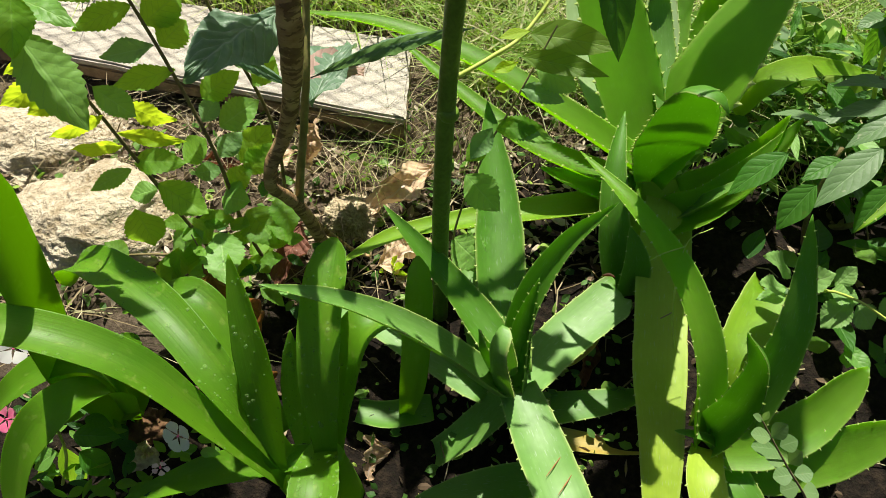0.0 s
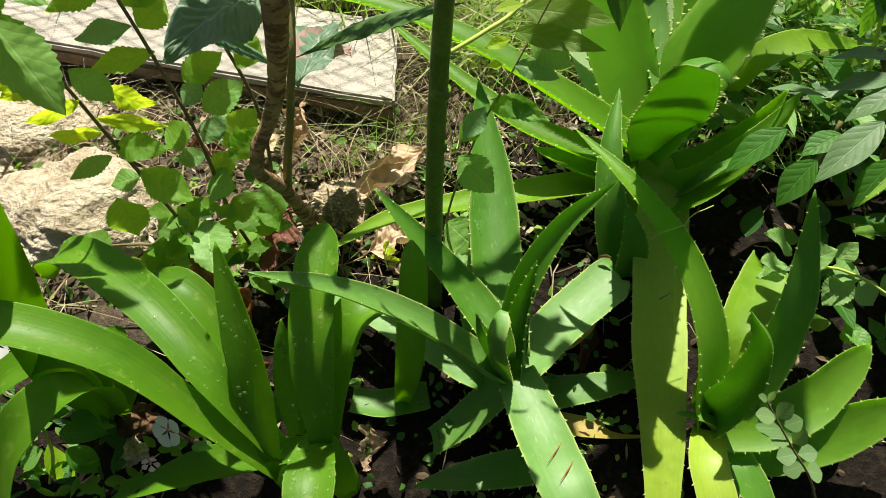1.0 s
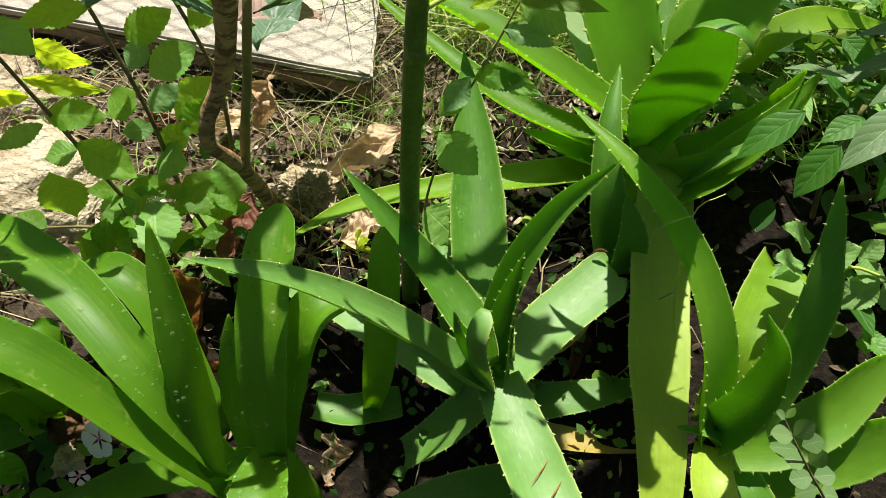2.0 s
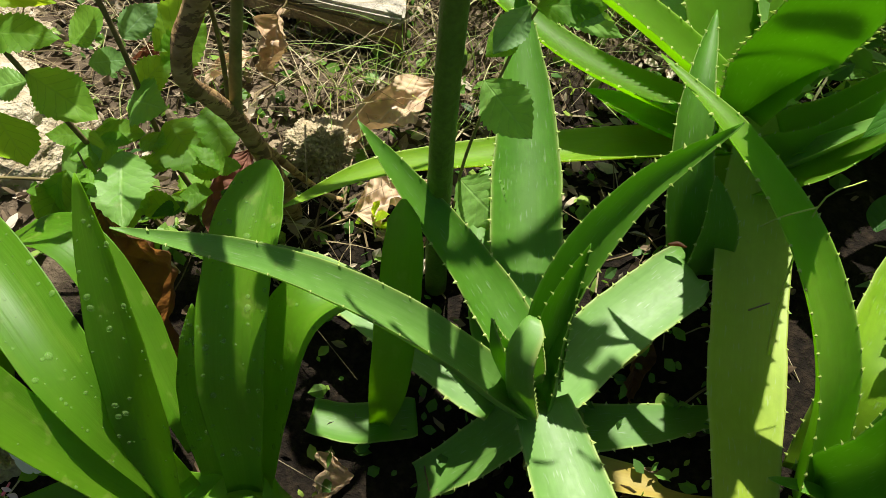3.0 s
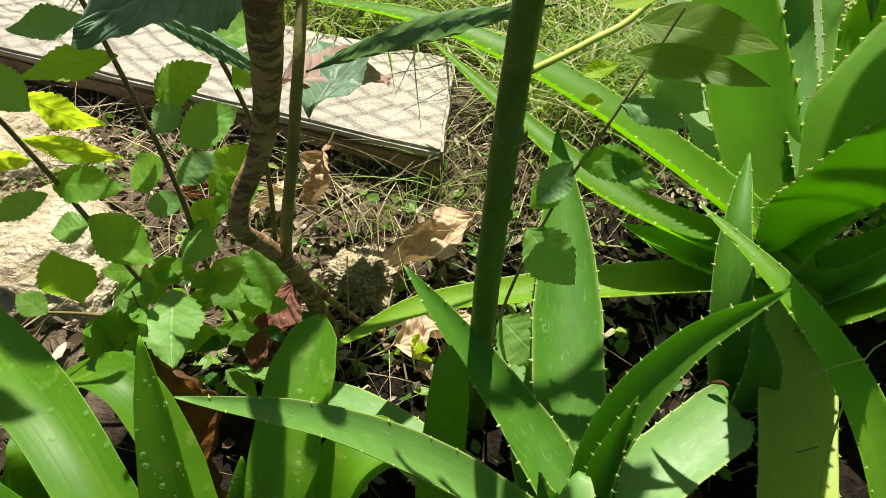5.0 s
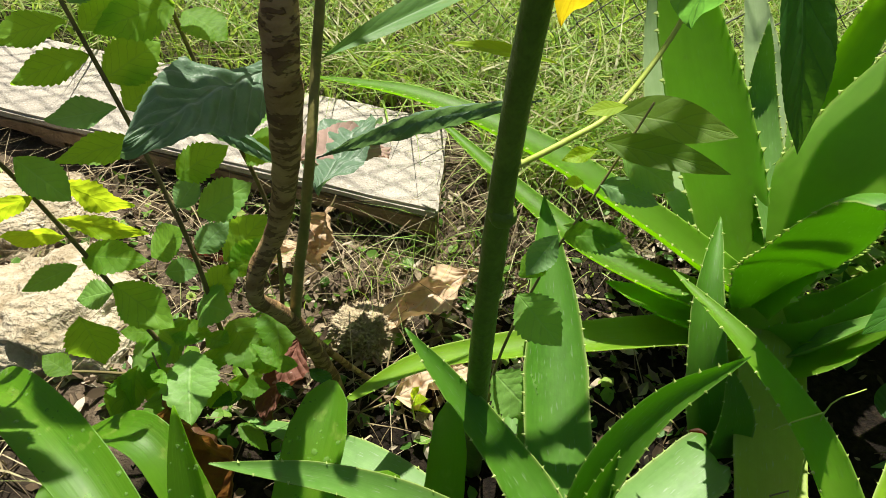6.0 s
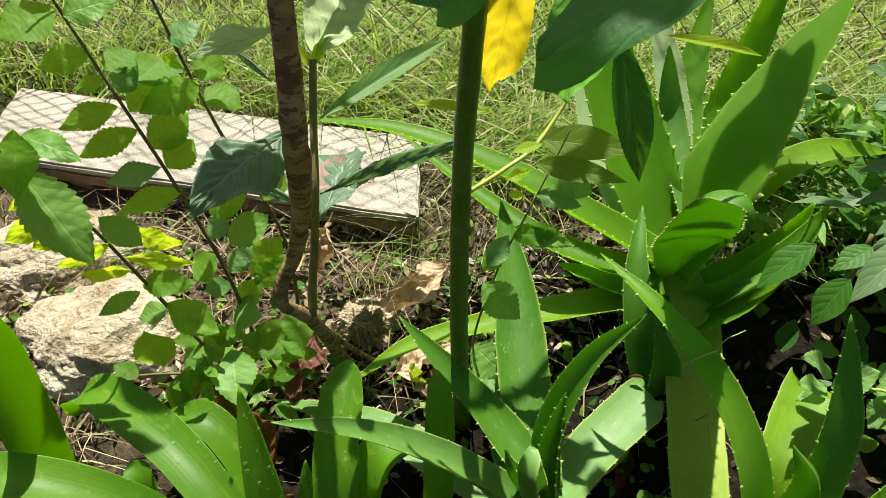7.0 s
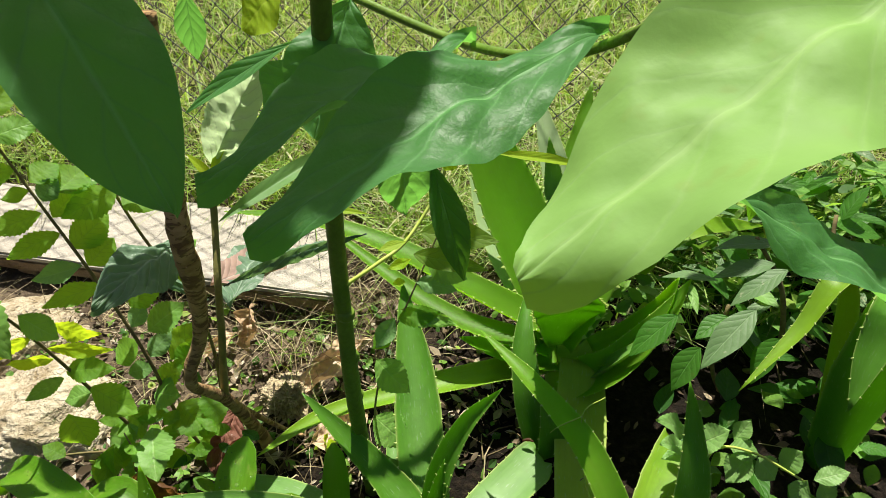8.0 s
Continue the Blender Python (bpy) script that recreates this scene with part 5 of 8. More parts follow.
leafy(cane, "lance", young_yellow, (0.114, 0.620, 0.649), (0.091, 0.630, 0.676), 1.33, (-0.08, -0.42, 0.90))
leafy(cane, "lance", young_yellow, (0.084, 0.620, 0.569), (0.054, 0.610, 0.568), 1.61, (-0.05, -0.38, 0.92))
leafy(cane, "lance", young_yellow, (0.180, 0.620, 0.675), (0.273, 0.630, 0.645), 0.52, (-0.16, -0.40, 0.90))
leafy(cane, "lance", young_yellow, (0.040, 0.680, 0.565), (-0.043, 0.700, 0.568), 0.58, (-0.00, -0.40, 0.92))
leafy(cane, "ovate", leaf_olive, (0.098, 0.717, 0.501), (0.194, 0.690, 0.500), 0.85, (-0.05, -0.55, 0.83))
leafy(cane, "willow", leaf_olive, (0.088, 0.690, 0.490), (0.175, 0.636, 0.503), 0.95, (-0.05, -0.60, 0.80))
leafy(cane, "serrate", serrate_lit, (0.130, 0.630, 0.653), (0.150, 0.630, 0.684), 1.31, (-0.10, -0.42, 0.90))
leafy(cane, "smooth", leaf_yellow, (0.058, 0.600, 0.785), (0.036, 0.647, 0.612), 0.62, (0.00, -0.96, 0.29), label="yellowed leaf with brown tips")
leafy(cane, "lance", bush_dark, (0.117, 0.530, 0.730), (0.139, 0.489, 0.628), 1.22, (0.40, -0.91, 0.10))
part("branch", tube(((-0.015, 0.697, 0.854), (0.067, 0.636, 0.832), (0.140, 0.549, 0.831), (0.186, 0.467, 0.853), (0.218, 0.399, 0.889), (0.252, 0.314, 0.956)), (0.0042, 0.004, 0.0038, 0.0035, 0.0032, 0.003)), stem_green, cane)
leafy(cane, "smooth", smooth_green, (0.223, 0.401, 0.896), (0.027, 0.274, 0.864), 0.78, (-0.25, -0.31, 0.92))
leafy(cane, "smooth", smooth_green, (0.157, 0.530, 0.835), (-0.004, 0.318, 0.868), 0.55, (-0.25, -0.35, 0.90))
leafy(cane, "smooth", smooth_green, (-0.080, 0.376, 1.005), (-0.003, 0.280, 0.879), 0.98, (0.20, -0.46, 0.87))
leafy(cane, "blunt", young_green, (0.284, 0.204, 1.022), (0.135, 0.134, 0.960), 0.78, (-0.15, -0.10, 0.98))
leafy(cane, "smooth", smooth_green, (0.314, 0.400, 0.772), (0.514, 0.360, 0.640), 0.72, (0.31, -0.21, 0.93))
leafy(cane, "smooth", smooth_green, (0.520, 0.480, 0.800), (0.385, 0.430, 0.792), 0.80, (-0.20, -0.45, 0.87))
leafy(cane, "smooth", smooth_green, (0.059, 0.615, 0.842), (0.020, 0.545, 0.752), 1.60, (0.00, -0.80, 0.60))
leafy(cane, "smooth", smooth_green, (0.090, 0.550, 0.769), (0.091, 0.550, 0.661), 1.20, (0.31, -0.93, 0.21))
leafy(cane, "lance", smooth_green, (0.008, 0.600, 0.815), (-0.092, 0.580, 0.766), 0.72, (0.12, -0.44, 0.89))
leafy(cane, "smooth", smooth_green, (0.006, 0.620, 0.787), (-0.034, 0.620, 0.738), 2.20, (0.09, -0.44, 0.89))
leafy(cane, "smooth", young_yellow, (-0.002, 0.660, 0.843), (-0.047, 0.660, 0.802), 2.20, (0.10, -0.47, 0.88))
leafy(cane, "lance", smooth_green, (-0.089, 0.660, 0.844), (-0.095, 0.660, 0.777), 1.73, (0.00, -0.98, 0.20))
tagged(fleshy(None, ((-0.116, 0.473, 0.075), (-0.072, 0.467, 0.075), (-0.014, 0.475, 0.080)), 0.042, aloe_green, profile='cut', tooth=0), "cut piece of aloe leaf lying on soil", "leaf")

stalk = thing("grass_stalk", (0.330, 0.520, 0.070), "thin green grass stalk leaning on an aloe leaf", "grass")
part("stem", tube(((0.330, 0.520, 0.070), (0.288, 0.530, 0.217), (0.280, 0.550, 0.329), (0.309, 0.560, 0.350)), (0.0012, 0.0012, 0.001, 0.0005), sides=5), twig_lime, stalk)
part("stem", tube(((0.280, 0.550, 0.329), (0.251, 0.540, 0.327), (0.240, 0.540, 0.315)), (0.0008, 0.0008, 0.0004), sides=5), twig_lime, stalk)
part("stem", tube(((0.280, 0.600, 0.058), (0.286, 0.575, 0.132), (0.302, 0.560, 0.183)), (0.0012, 0.0012, 0.0008), sides=5), straw_mat, stalk)

bush = thing("silver_leaf_bush", (0.620, 0.800, 0.120), "bush with lance-shaped grey-green leaves", "bush")
part("stem", tube(((0.600, 0.780, 0.100), (0.631, 0.740, 0.172), (0.620, 0.760, 0.301), (0.579, 0.800, 0.380)), (0.005, 0.0045, 0.004, 0.003)), twig_brown, bush)
part("stem", tube(((0.660, 0.800, 0.100), (0.691, 0.780, 0.275), (0.714, 0.840, 0.378)), (0.005, 0.0045, 0.003)), twig_brown, bush)
part("stem", tube(((0.560, 0.740, 0.100), (0.509, 0.700, 0.232), (0.521, 0.720, 0.328)), (0.004, 0.0035, 0.003)), twig_brown, bush)
leafy(bush, "willow", bush_silver, (0.527, 0.780, 0.318), (0.443, 0.780, 0.334), 1.35, (0.00, 0.29, 0.96))
leafy(bush, "willow", bush_silver, (0.596, 0.730, 0.378), (0.518, 0.710, 0.336), 1.35, (0.21, 0.07, 0.97))
leafy(bush, "willow", bush_silver, (0.588, 0.750, 0.372), (0.504, 0.750, 0.354), 1.27, (-0.21, -0.09, 0.97))
leafy(bush, "willow", bush_silver, (0.610, 0.790, 0.373), (0.509, 0.780, 0.381), 1.35, (0.00, 0.17, 0.98))
leafy(bush, "willow", bush_silver, (0.518, 0.648, 0.391), (0.440, 0.600, 0.341), 1.35, (0.20, 0.05, 0.97))
leafy(bush, "ovate", bush_green, (0.443, 0.620, 0.359), (0.409, 0.600, 0.301), 1.15, (-0.21, -0.02, 0.98))
leafy(bush, "ovate", bush_green, (0.442, 0.700, 0.336), (0.375, 0.680, 0.280), 0.91, (0.01, -0.04, 1.00))
leafy(bush, "ovate", bush_green, (0.572, 0.660, 0.318), (0.539, 0.640, 0.250), 1.15, (0.20, 0.24, 0.95))
leafy(bush, "ovate", bush_green, (0.518, 0.700, 0.348), (0.557, 0.680, 0.297), 1.15, (-0.21, 0.19, 0.96))
leafy(bush, "ovate", bush_green, (0.514, 0.700, 0.326), (0.464, 0.680, 0.307), 1.15, (0.01, -0.08, 1.00))
leafy(bush, "ovate", bush_green, (0.618, 0.720, 0.295), (0.679, 0.700, 0.250), 1.15, (0.20, 0.04, 0.98))
leafy(bush, "ovate", bush_green, (0.644, 0.760, 0.322), (0.727, 0.760, 0.267), 1.15, (-0.21, 0.28, 0.94))
leafy(bush, "willow", bush_silver, (0.627, 0.770, 0.291), (0.569, 0.770, 0.342), 1.35, (0.02, 0.10, 0.99))
leafy(bush, "ovate", bush_green, (0.720, 0.840, 0.356), (0.799, 0.840, 0.327), 1.15, (0.20, -0.10, 0.97))
leafy(bush, "willow", bush_silver, (0.718, 0.840, 0.334), (0.656, 0.850, 0.354), 1.35, (-0.22, 0.14, 0.97))
leafy(bush, "ovate", bush_green, (0.733, 0.850, 0.358), (0.771, 0.870, 0.404), 1.15, (0.02, 0.28, 0.96))
leafy(bush, "ovate", bush_green, (0.664, 0.700, 0.214), (0.725, 0.680, 0.152), 1.15, (0.20, 0.00, 0.98))
leafy(bush, "willow", bush_green, (0.593, 0.995, 0.166), (0.612, 0.917, 0.152), 0.95, (0.25, 0.27, 0.93))
leafy(bush, "ovate", bush_green, (0.674, 0.697, 0.144), (0.695, 0.745, 0.121), 0.95, (-0.01, 0.40, 0.92))
leafy(bush, "ovate", bush_dark, (0.740, 0.859, 0.286), (0.775, 0.907, 0.284), 0.81, (-0.07, -0.05, 1.00))
leafy(bush, "willow", bush_silver, (0.628, 0.847, 0.183), (0.586, 0.813, 0.171), 0.92, (-0.14, 0.42, 0.90))
leafy(bush, "ovate", bush_green, (0.664, 0.888, 0.285), (0.743, 0.914, 0.259), 1.15, (-0.37, 0.00, 0.93))
leafy(bush, "ovate", bush_green, (0.686, 0.899, 0.164), (0.633, 0.916, 0.132), 0.98, (-0.31, -0.32, 0.89))
leafy(bush, "willow", bush_dark, (0.548, 0.852, 0.135), (0.500, 0.812, 0.123), 0.89, (-0.21, 0.31, 0.93))
leafy(bush, "ovate", bush_silver, (0.634, 0.796, 0.133), (0.622, 0.739, 0.135), 1.11, (0.38, -0.15, 0.91))
leafy(bush, "ovate", bush_green, (0.702, 0.686, 0.136), (0.725, 0.740, 0.137), 0.97, (-0.45, 0.52, 0.73))
leafy(bush, "willow", bush_green, (0.585, 0.723, 0.213), (0.653, 0.711, 0.204), 0.96, (0.11, -0.14, 0.98))
leafy(bush, "ovate", bush_dark, (0.892, 0.681, 0.160), (0.836, 0.620, 0.151), 0.96, (-0.09, -0.18, 0.98))
leafy(bush, "ovate", bush_silver, (0.472, 0.933, 0.194), (0.519, 0.909, 0.187), 0.98, (-0.27, 0.50, 0.82))
leafy(bush, "willow", bush_green, (0.758, 0.637, 0.164), (0.719, 0.671, 0.127), 1.05, (-0.37, -0.22, 0.90))
leafy(bush, "ovate", bush_green, (0.790, 0.875, 0.154), (0.715, 0.845, 0.122), 0.86, (0.07, 0.29, 0.95))
leafy(bush, "ovate", bush_dark, (0.651, 0.608, 0.169), (0.637, 0.527, 0.145), 0.95, (-0.11, 0.01, 0.99))
leafy(bush, "willow", bush_silver, (0.455, 0.611, 0.136), (0.512, 0.591, 0.106), 0.93, (0.07, -0.53, 0.84))
leafy(bush, "ovate", bush_green, (0.855, 0.806, 0.274), (0.887, 0.728, 0.272), 0.90, (0.05, 0.40, 0.92))
leafy(bush, "ovate", bush_green, (0.646, 0.661, 0.142), (0.703, 0.660, 0.105), 0.98, (0.53, 0.07, 0.84))
leafy(bush, "willow", bush_dark, (0.840, 0.797, 0.146), (0.887, 0.766, 0.109), 1.04, (0.43, 0.20, 0.88))
leafy(bush, "ovate", bush_silver, (0.830, 0.654, 0.138), (0.876, 0.606, 0.125), 1.11, (-0.51, 0.11, 0.85))
leafy(bush, "ovate", bush_green, (0.696, 0.702, 0.138), (0.625, 0.734, 0.107), 0.98, (-0.05, 0.01, 1.00))
leafy(bush, "willow", bush_green, (0.728, 0.933, 0.200), (0.800, 0.919, 0.220), 0.86, (-0.18, -0.12, 0.98))
leafy(bush, "ovate", bush_dark, (0.450, 0.607, 0.183), (0.441, 0.560, 0.193), 0.86, (-0.33, -0.34, 0.88))
leafy(bush, "ovate", bush_silver, (0.849, 0.984, 0.235), (0.771, 0.998, 0.219), 1.05, (0.10, 0.06, 0.99))
leafy(bush, "willow", bush_green, (0.761, 0.899, 0.187), (0.688, 0.915, 0.124), 1.06, (-0.07, 0.40, 0.91))
leafy(bush, "ovate", bush_green, (0.575, 0.897, 0.296), (0.611, 0.845, 0.276), 1.01, (-0.45, -0.28, 0.85))
leafy(bush, "ovate", bush_dark, (0.638, 0.606, 0.136), (0.646, 0.652, 0.151), 0.95, (0.11, 0.41, 0.91))
leafy(bush, "willow", bush_silver, (0.920, 0.818, 0.162), (0.867, 0.841, 0.151), 1.10, (-0.22, -0.08, 0.97))
leafy(bush, "ovate", bush_green, (0.879, 0.859, 0.292), (0.852, 0.905, 0.287), 0.82, (-0.14, -0.02, 0.99))
leafy(bush, "ovate", bush_green, (0.664, 0.690, 0.131), (0.581, 0.706, 0.153), 0.99, (-0.05, 0.22, 0.97))
leafy(bush, "willow", bush_dark, (0.863, 0.723, 0.177), (0.855, 0.779, 0.161), 0.94, (0.31, 0.07, 0.95))
leafy(bush, "ovate", bush_silver, (0.792, 0.756, 0.180), (0.754, 0.724, 0.152), 0.90, (0.47, -0.16, 0.87))
leafy(bush, "ovate", bush_green, (0.661, 0.898, 0.181), (0.593, 0.885, 0.159), 1.10, (0.23, -0.16, 0.96))
leafy(bush, "willow", bush_green, (0.859, 0.813, 0.249), (0.888, 0.860, 0.257), 1.01, (0.27, -0.46, 0.85))
leafy(bush, "ovate", bush_dark, (0.607, 0.913, 0.134), (0.626, 0.982, 0.109), 1.01, (-0.12, -0.33, 0.94))
leafy(bush, "ovate", bush_silver, (0.835, 0.716, 0.141), (0.893, 0.740, 0.113), 1.06, (-0.35, 0.02, 0.94))
leafy(bush, "willow", bush_green, (0.790, 0.847, 0.179), (0.806, 0.920, 0.162), 0.86, (-0.03, 0.36, 0.93))
leafy(bush, "ovate", bush_green, (0.560, 0.796, 0.260), (0.529, 0.859, 0.282), 0.93, (0.30, 0.15, 0.94))
leafy(bush, "ovate", bush_dark, (0.422, 0.645, 0.190), (0.452, 0.693, 0.200), 1.08, (-0.21, 0.48, 0.86))
leafy(bush, "willow", bush_silver, (0.809, 0.709, 0.212), (0.860, 0.729, 0.200), 0.94, (0.00, 0.06, 1.00))
leafy(bush, "ovate", bush_green, (0.598, 0.830, 0.134), (0.537, 0.833, 0.131), 0.98, (-0.20, 0.29, 0.94))
leafy(bush, "ovate", bush_green, (0.799, 0.908, 0.227), (0.780, 0.849, 0.192), 0.93, (-0.01, 0.11, 0.99))
leafy(bush, "willow", bush_dark, (0.710, 0.948, 0.231), (0.647, 0.941, 0.236), 1.06, (0.16, -0.26, 0.95))
leafy(bush, "ovate", bush_silver, (0.669, 0.837, 0.249), (0.617, 0.833, 0.278), 0.85, (-0.06, 0.10, 0.99))
leafy(bush, "ovate", bush_green, (0.538, 0.606, 0.132), (0.545, 0.523, 0.141), 0.96, (0.25, -0.10, 0.96))
leafy(bush, "willow", bush_green, (0.449, 0.818, 0.239), (0.400, 0.859, 0.234), 0.86, (0.09, 0.31, 0.95))
leafy(bush, "ovate", bush_dark, (0.913, 0.845, 0.201), (0.894, 0.890, 0.153), 0.97, (0.14, 0.29, 0.95))
leafy(bush, "ovate", bush_silver, (0.917, 0.852, 0.206), (0.857, 0.818, 0.175), 1.03, (-0.05, 0.14, 0.99))
leafy(bush, "willow", bush_green, (0.727, 0.923, 0.186), (0.681, 0.911, 0.178), 0.91, (0.17, 0.40, 0.90))
leafy(bush, "ovate", bush_green, (0.532, 0.910, 0.133), (0.505, 0.971, 0.121), 0.99, (-0.16, 0.03, 0.99))
leafy(bush, "ovate", bush_dark, (0.788, 0.729, 0.149), (0.839, 0.750, 0.145), 1.12, (0.45, -0.02, 0.89))
leafy(bush, "willow", bush_silver, (0.497, 0.625, 0.143), (0.433, 0.632, 0.116), 0.97, (0.14, -0.03, 0.99))
leafy(bush, "ovate", bush_green, (0.936, 0.974, 0.169), (0.992, 0.933, 0.157), 0.92, (0.41, 0.21, 0.89))
leafy(bush, "ovate", bush_green, (0.834, 0.711, 0.209), (0.879, 0.757, 0.201), 0.97, (0.10, 0.10, 0.99))
leafy(bush, "willow", bush_dark, (0.501, 0.976, 0.301), (0.561, 0.956, 0.282), 0.86, (0.28, -0.05, 0.96))
leafy(bush, "ovate", bush_silver, (0.807, 0.774, 0.208), (0.778, 0.716, 0.187), 1.13, (-0.16, -0.19, 0.97))
leafy(bush, "ovate", bush_green, (0.893, 0.847, 0.205), (0.836, 0.849, 0.213), 1.00, (-0.41, -0.08, 0.91))
leafy(bush, "willow", bush_green, (0.710, 0.855, 0.141), (0.756, 0.866, 0.148), 0.99, (-0.25, 0.29, 0.92))
leafy(bush, "ovate", bush_dark, (0.867, 0.781, 0.134), (0.931, 0.795, 0.104), 0.83, (-0.26, 0.18, 0.95))
leafy(bush, "ovate", bush_silver, (0.942, 0.621, 0.131), (0.996, 0.646, 0.121), 0.90, (0.06, -0.05, 1.00))
leafy(bush, "willow", bush_green, (0.605, 0.747, 0.167), (0.613, 0.819, 0.160), 1.03, (-0.38, 0.26, 0.89))
leafy(bush, "ovate", bush_green, (0.674, 0.908, 0.312), (0.673, 0.854, 0.309), 1.05, (0.24, 0.07, 0.97))
leafy(bush, "ovate", bush_dark, (0.526, 0.663, 0.184), (0.552, 0.730, 0.178), 1.08, (0.06, -0.37, 0.93))
leafy(bush, "willow", bush_silver, (0.912, 0.669, 0.154), (0.839, 0.642, 0.141), 0.92, (-0.14, 0.12, 0.98))
leafy(bush, "ovate", bush_green, (0.626, 0.815, 0.143), (0.689, 0.823, 0.155), 0.94, (0.23, -0.11, 0.97))
leafy(bush, "ovate", bush_green, (0.516, 0.628, 0.153), (0.547, 0.675, 0.174), 0.89, (0.00, -0.06, 1.00))
leafy(bush, "willow", bush_dark, (0.491, 0.959, 0.233), (0.570, 0.954, 0.238), 1.04, (-0.26, -0.48, 0.83))
leafy(bush, "ovate", bush_silver, (0.927, 0.716, 0.151), (0.987, 0.737, 0.139), 1.08, (-0.34, -0.20, 0.92))
leafy(bush, "ovate", bush_green, (0.565, 0.790, 0.174), (0.585, 0.851, 0.156), 1.04, (-0.27, 0.35, 0.90))
leafy(bush, "willow", bush_green, (0.710, 0.949, 0.153), (0.734, 0.875, 0.142), 0.95, (0.50, -0.02, 0.86))
leafy(bush, "ovate", bramble_green, (0.976, 1.081, 0.216), (1.040, 1.106, 0.217), 1.03, (0.09, 0.19, 0.98))
leafy(bush, "willow", bush_green, (1.007, 0.882, 0.314), (0.945, 0.848, 0.311), 0.99, (-0.15, 0.11, 0.98))
leafy(bush, "willow", bush_silver, (0.730, 0.842, 0.332), (0.656, 0.837, 0.355), 1.06, (-0.15, 0.54, 0.83))
leafy(bush, "ovate", bramble_green, (0.604, 0.841, 0.243), (0.638, 0.780, 0.248), 0.82, (-0.07, -0.24, 0.97))
leafy(bush, "willow", bush_green, (0.961, 1.068, 0.238), (1.004, 1.102, 0.204), 0.85, (-0.41, -0.38, 0.83))
leafy(bush, "willow", bush_silver, (0.625, 1.085, 0.319), (0.575, 1.081, 0.316), 0.75, (0.12, -0.05, 0.99))
leafy(bush, "ovate", bramble_green, (0.741, 0.910, 0.336), (0.756, 0.870, 0.372), 0.77, (-0.03, 0.68, 0.73))
leafy(bush, "willow", bush_green, (0.690, 0.916, 0.235), (0.721, 0.886, 0.254), 1.04, (0.22, -0.21, 0.95))
leafy(bush, "willow", bush_silver, (0.842, 0.825, 0.339), (0.902, 0.827, 0.342), 0.72, (-0.02, -0.44, 0.90))
leafy(bush, "ovate", bramble_green, (0.724, 1.019, 0.282), (0.763, 0.967, 0.266), 0.79, (-0.31, 0.02, 0.95))
leafy(bush, "willow", bush_green, (0.909, 1.014, 0.286), (0.908, 1.061, 0.251), 0.75, (-0.04, 0.31, 0.95))
leafy(bush, "willow", bush_silver, (0.580, 1.096, 0.256), (0.636, 1.054, 0.235), 1.08, (0.29, -0.24, 0.93))
leafy(bush, "ovate", bramble_green, (0.693, 1.001, 0.262), (0.668, 1.050, 0.263), 1.00, (0.14, -0.48, 0.87))
leafy(bush, "willow", bush_green, (0.867, 1.036, 0.258), (0.893, 0.991, 0.231), 0.99, (-0.11, 0.05, 0.99))
leafy(bush, "willow", bush_silver, (0.867, 0.864, 0.245), (0.876, 0.806, 0.236), 1.07, (-0.53, -0.11, 0.84))
leafy(bush, "ovate", bramble_green, (0.993, 0.875, 0.351), (1.021, 0.914, 0.350), 1.10, (-0.31, 0.04, 0.95))
leafy(bush, "willow", bush_green, (0.829, 0.907, 0.350), (0.844, 0.969, 0.347), 0.96, (0.56, 0.10, 0.82))
leafy(bush, "willow", bush_silver, (0.627, 0.960, 0.327), (0.667, 0.993, 0.282), 1.01, (0.33, 0.14, 0.94))
leafy(bush, "ovate", bramble_green, (0.871, 0.934, 0.357), (0.825, 0.986, 0.352), 0.86, (0.41, 0.11, 0.90))
leafy(bush, "willow", bush_green, (0.638, 1.035, 0.309), (0.674, 1.079, 0.248), 0.77, (0.28, -0.35, 0.89))
leafy(bush, "willow", bush_silver, (0.863, 0.948, 0.343), (0.920, 0.948, 0.308), 0.72, (0.23, 0.17, 0.96))
leafy(bush, "ovate", bramble_green, (0.970, 0.863, 0.225), (0.929, 0.838, 0.202), 0.89, (-0.12, -0.27, 0.95))
leafy(bush, "willow", bush_green, (0.795, 0.980, 0.343), (0.737, 1.003, 0.285), 0.96, (0.08, -0.06, 0.99))
leafy(bush, "willow", bush_silver, (0.726, 0.964, 0.251), (0.672, 0.930, 0.251), 0.97, (0.18, -0.27, 0.95))
leafy(bush, "ovate", bramble_green, (0.682, 0.978, 0.216), (0.634, 0.921, 0.177), 0.70, (0.16, 0.68, 0.71))
leafy(bush, "willow", bush_green, (0.898, 0.847, 0.313), (0.963, 0.855, 0.309), 0.99, (-0.07, -0.13, 0.99))
leafy(bush, "willow", bush_silver, (0.990, 1.013, 0.266), (0.944, 1.041, 0.258), 1.01, (0.22, 0.11, 0.97))
leafy(bush, "ovate", bramble_green, (0.978, 0.925, 0.318), (0.996, 0.992, 0.331), 0.95, (-0.30, -0.41, 0.86))
leafy(bush, "willow", bush_green, (0.830, 0.863, 0.246), (0.875, 0.888, 0.232), 0.76, (0.04, -0.47, 0.88))
leafy(bush, "willow", bush_silver, (1.013, 1.033, 0.208), (1.053, 1.093, 0.220), 0.88, (0.46, 0.28, 0.84))
leafy(bush, "ovate", bramble_green, (0.731, 0.932, 0.259), (0.779, 0.943, 0.248), 0.90, (-0.11, -0.09, 0.99))
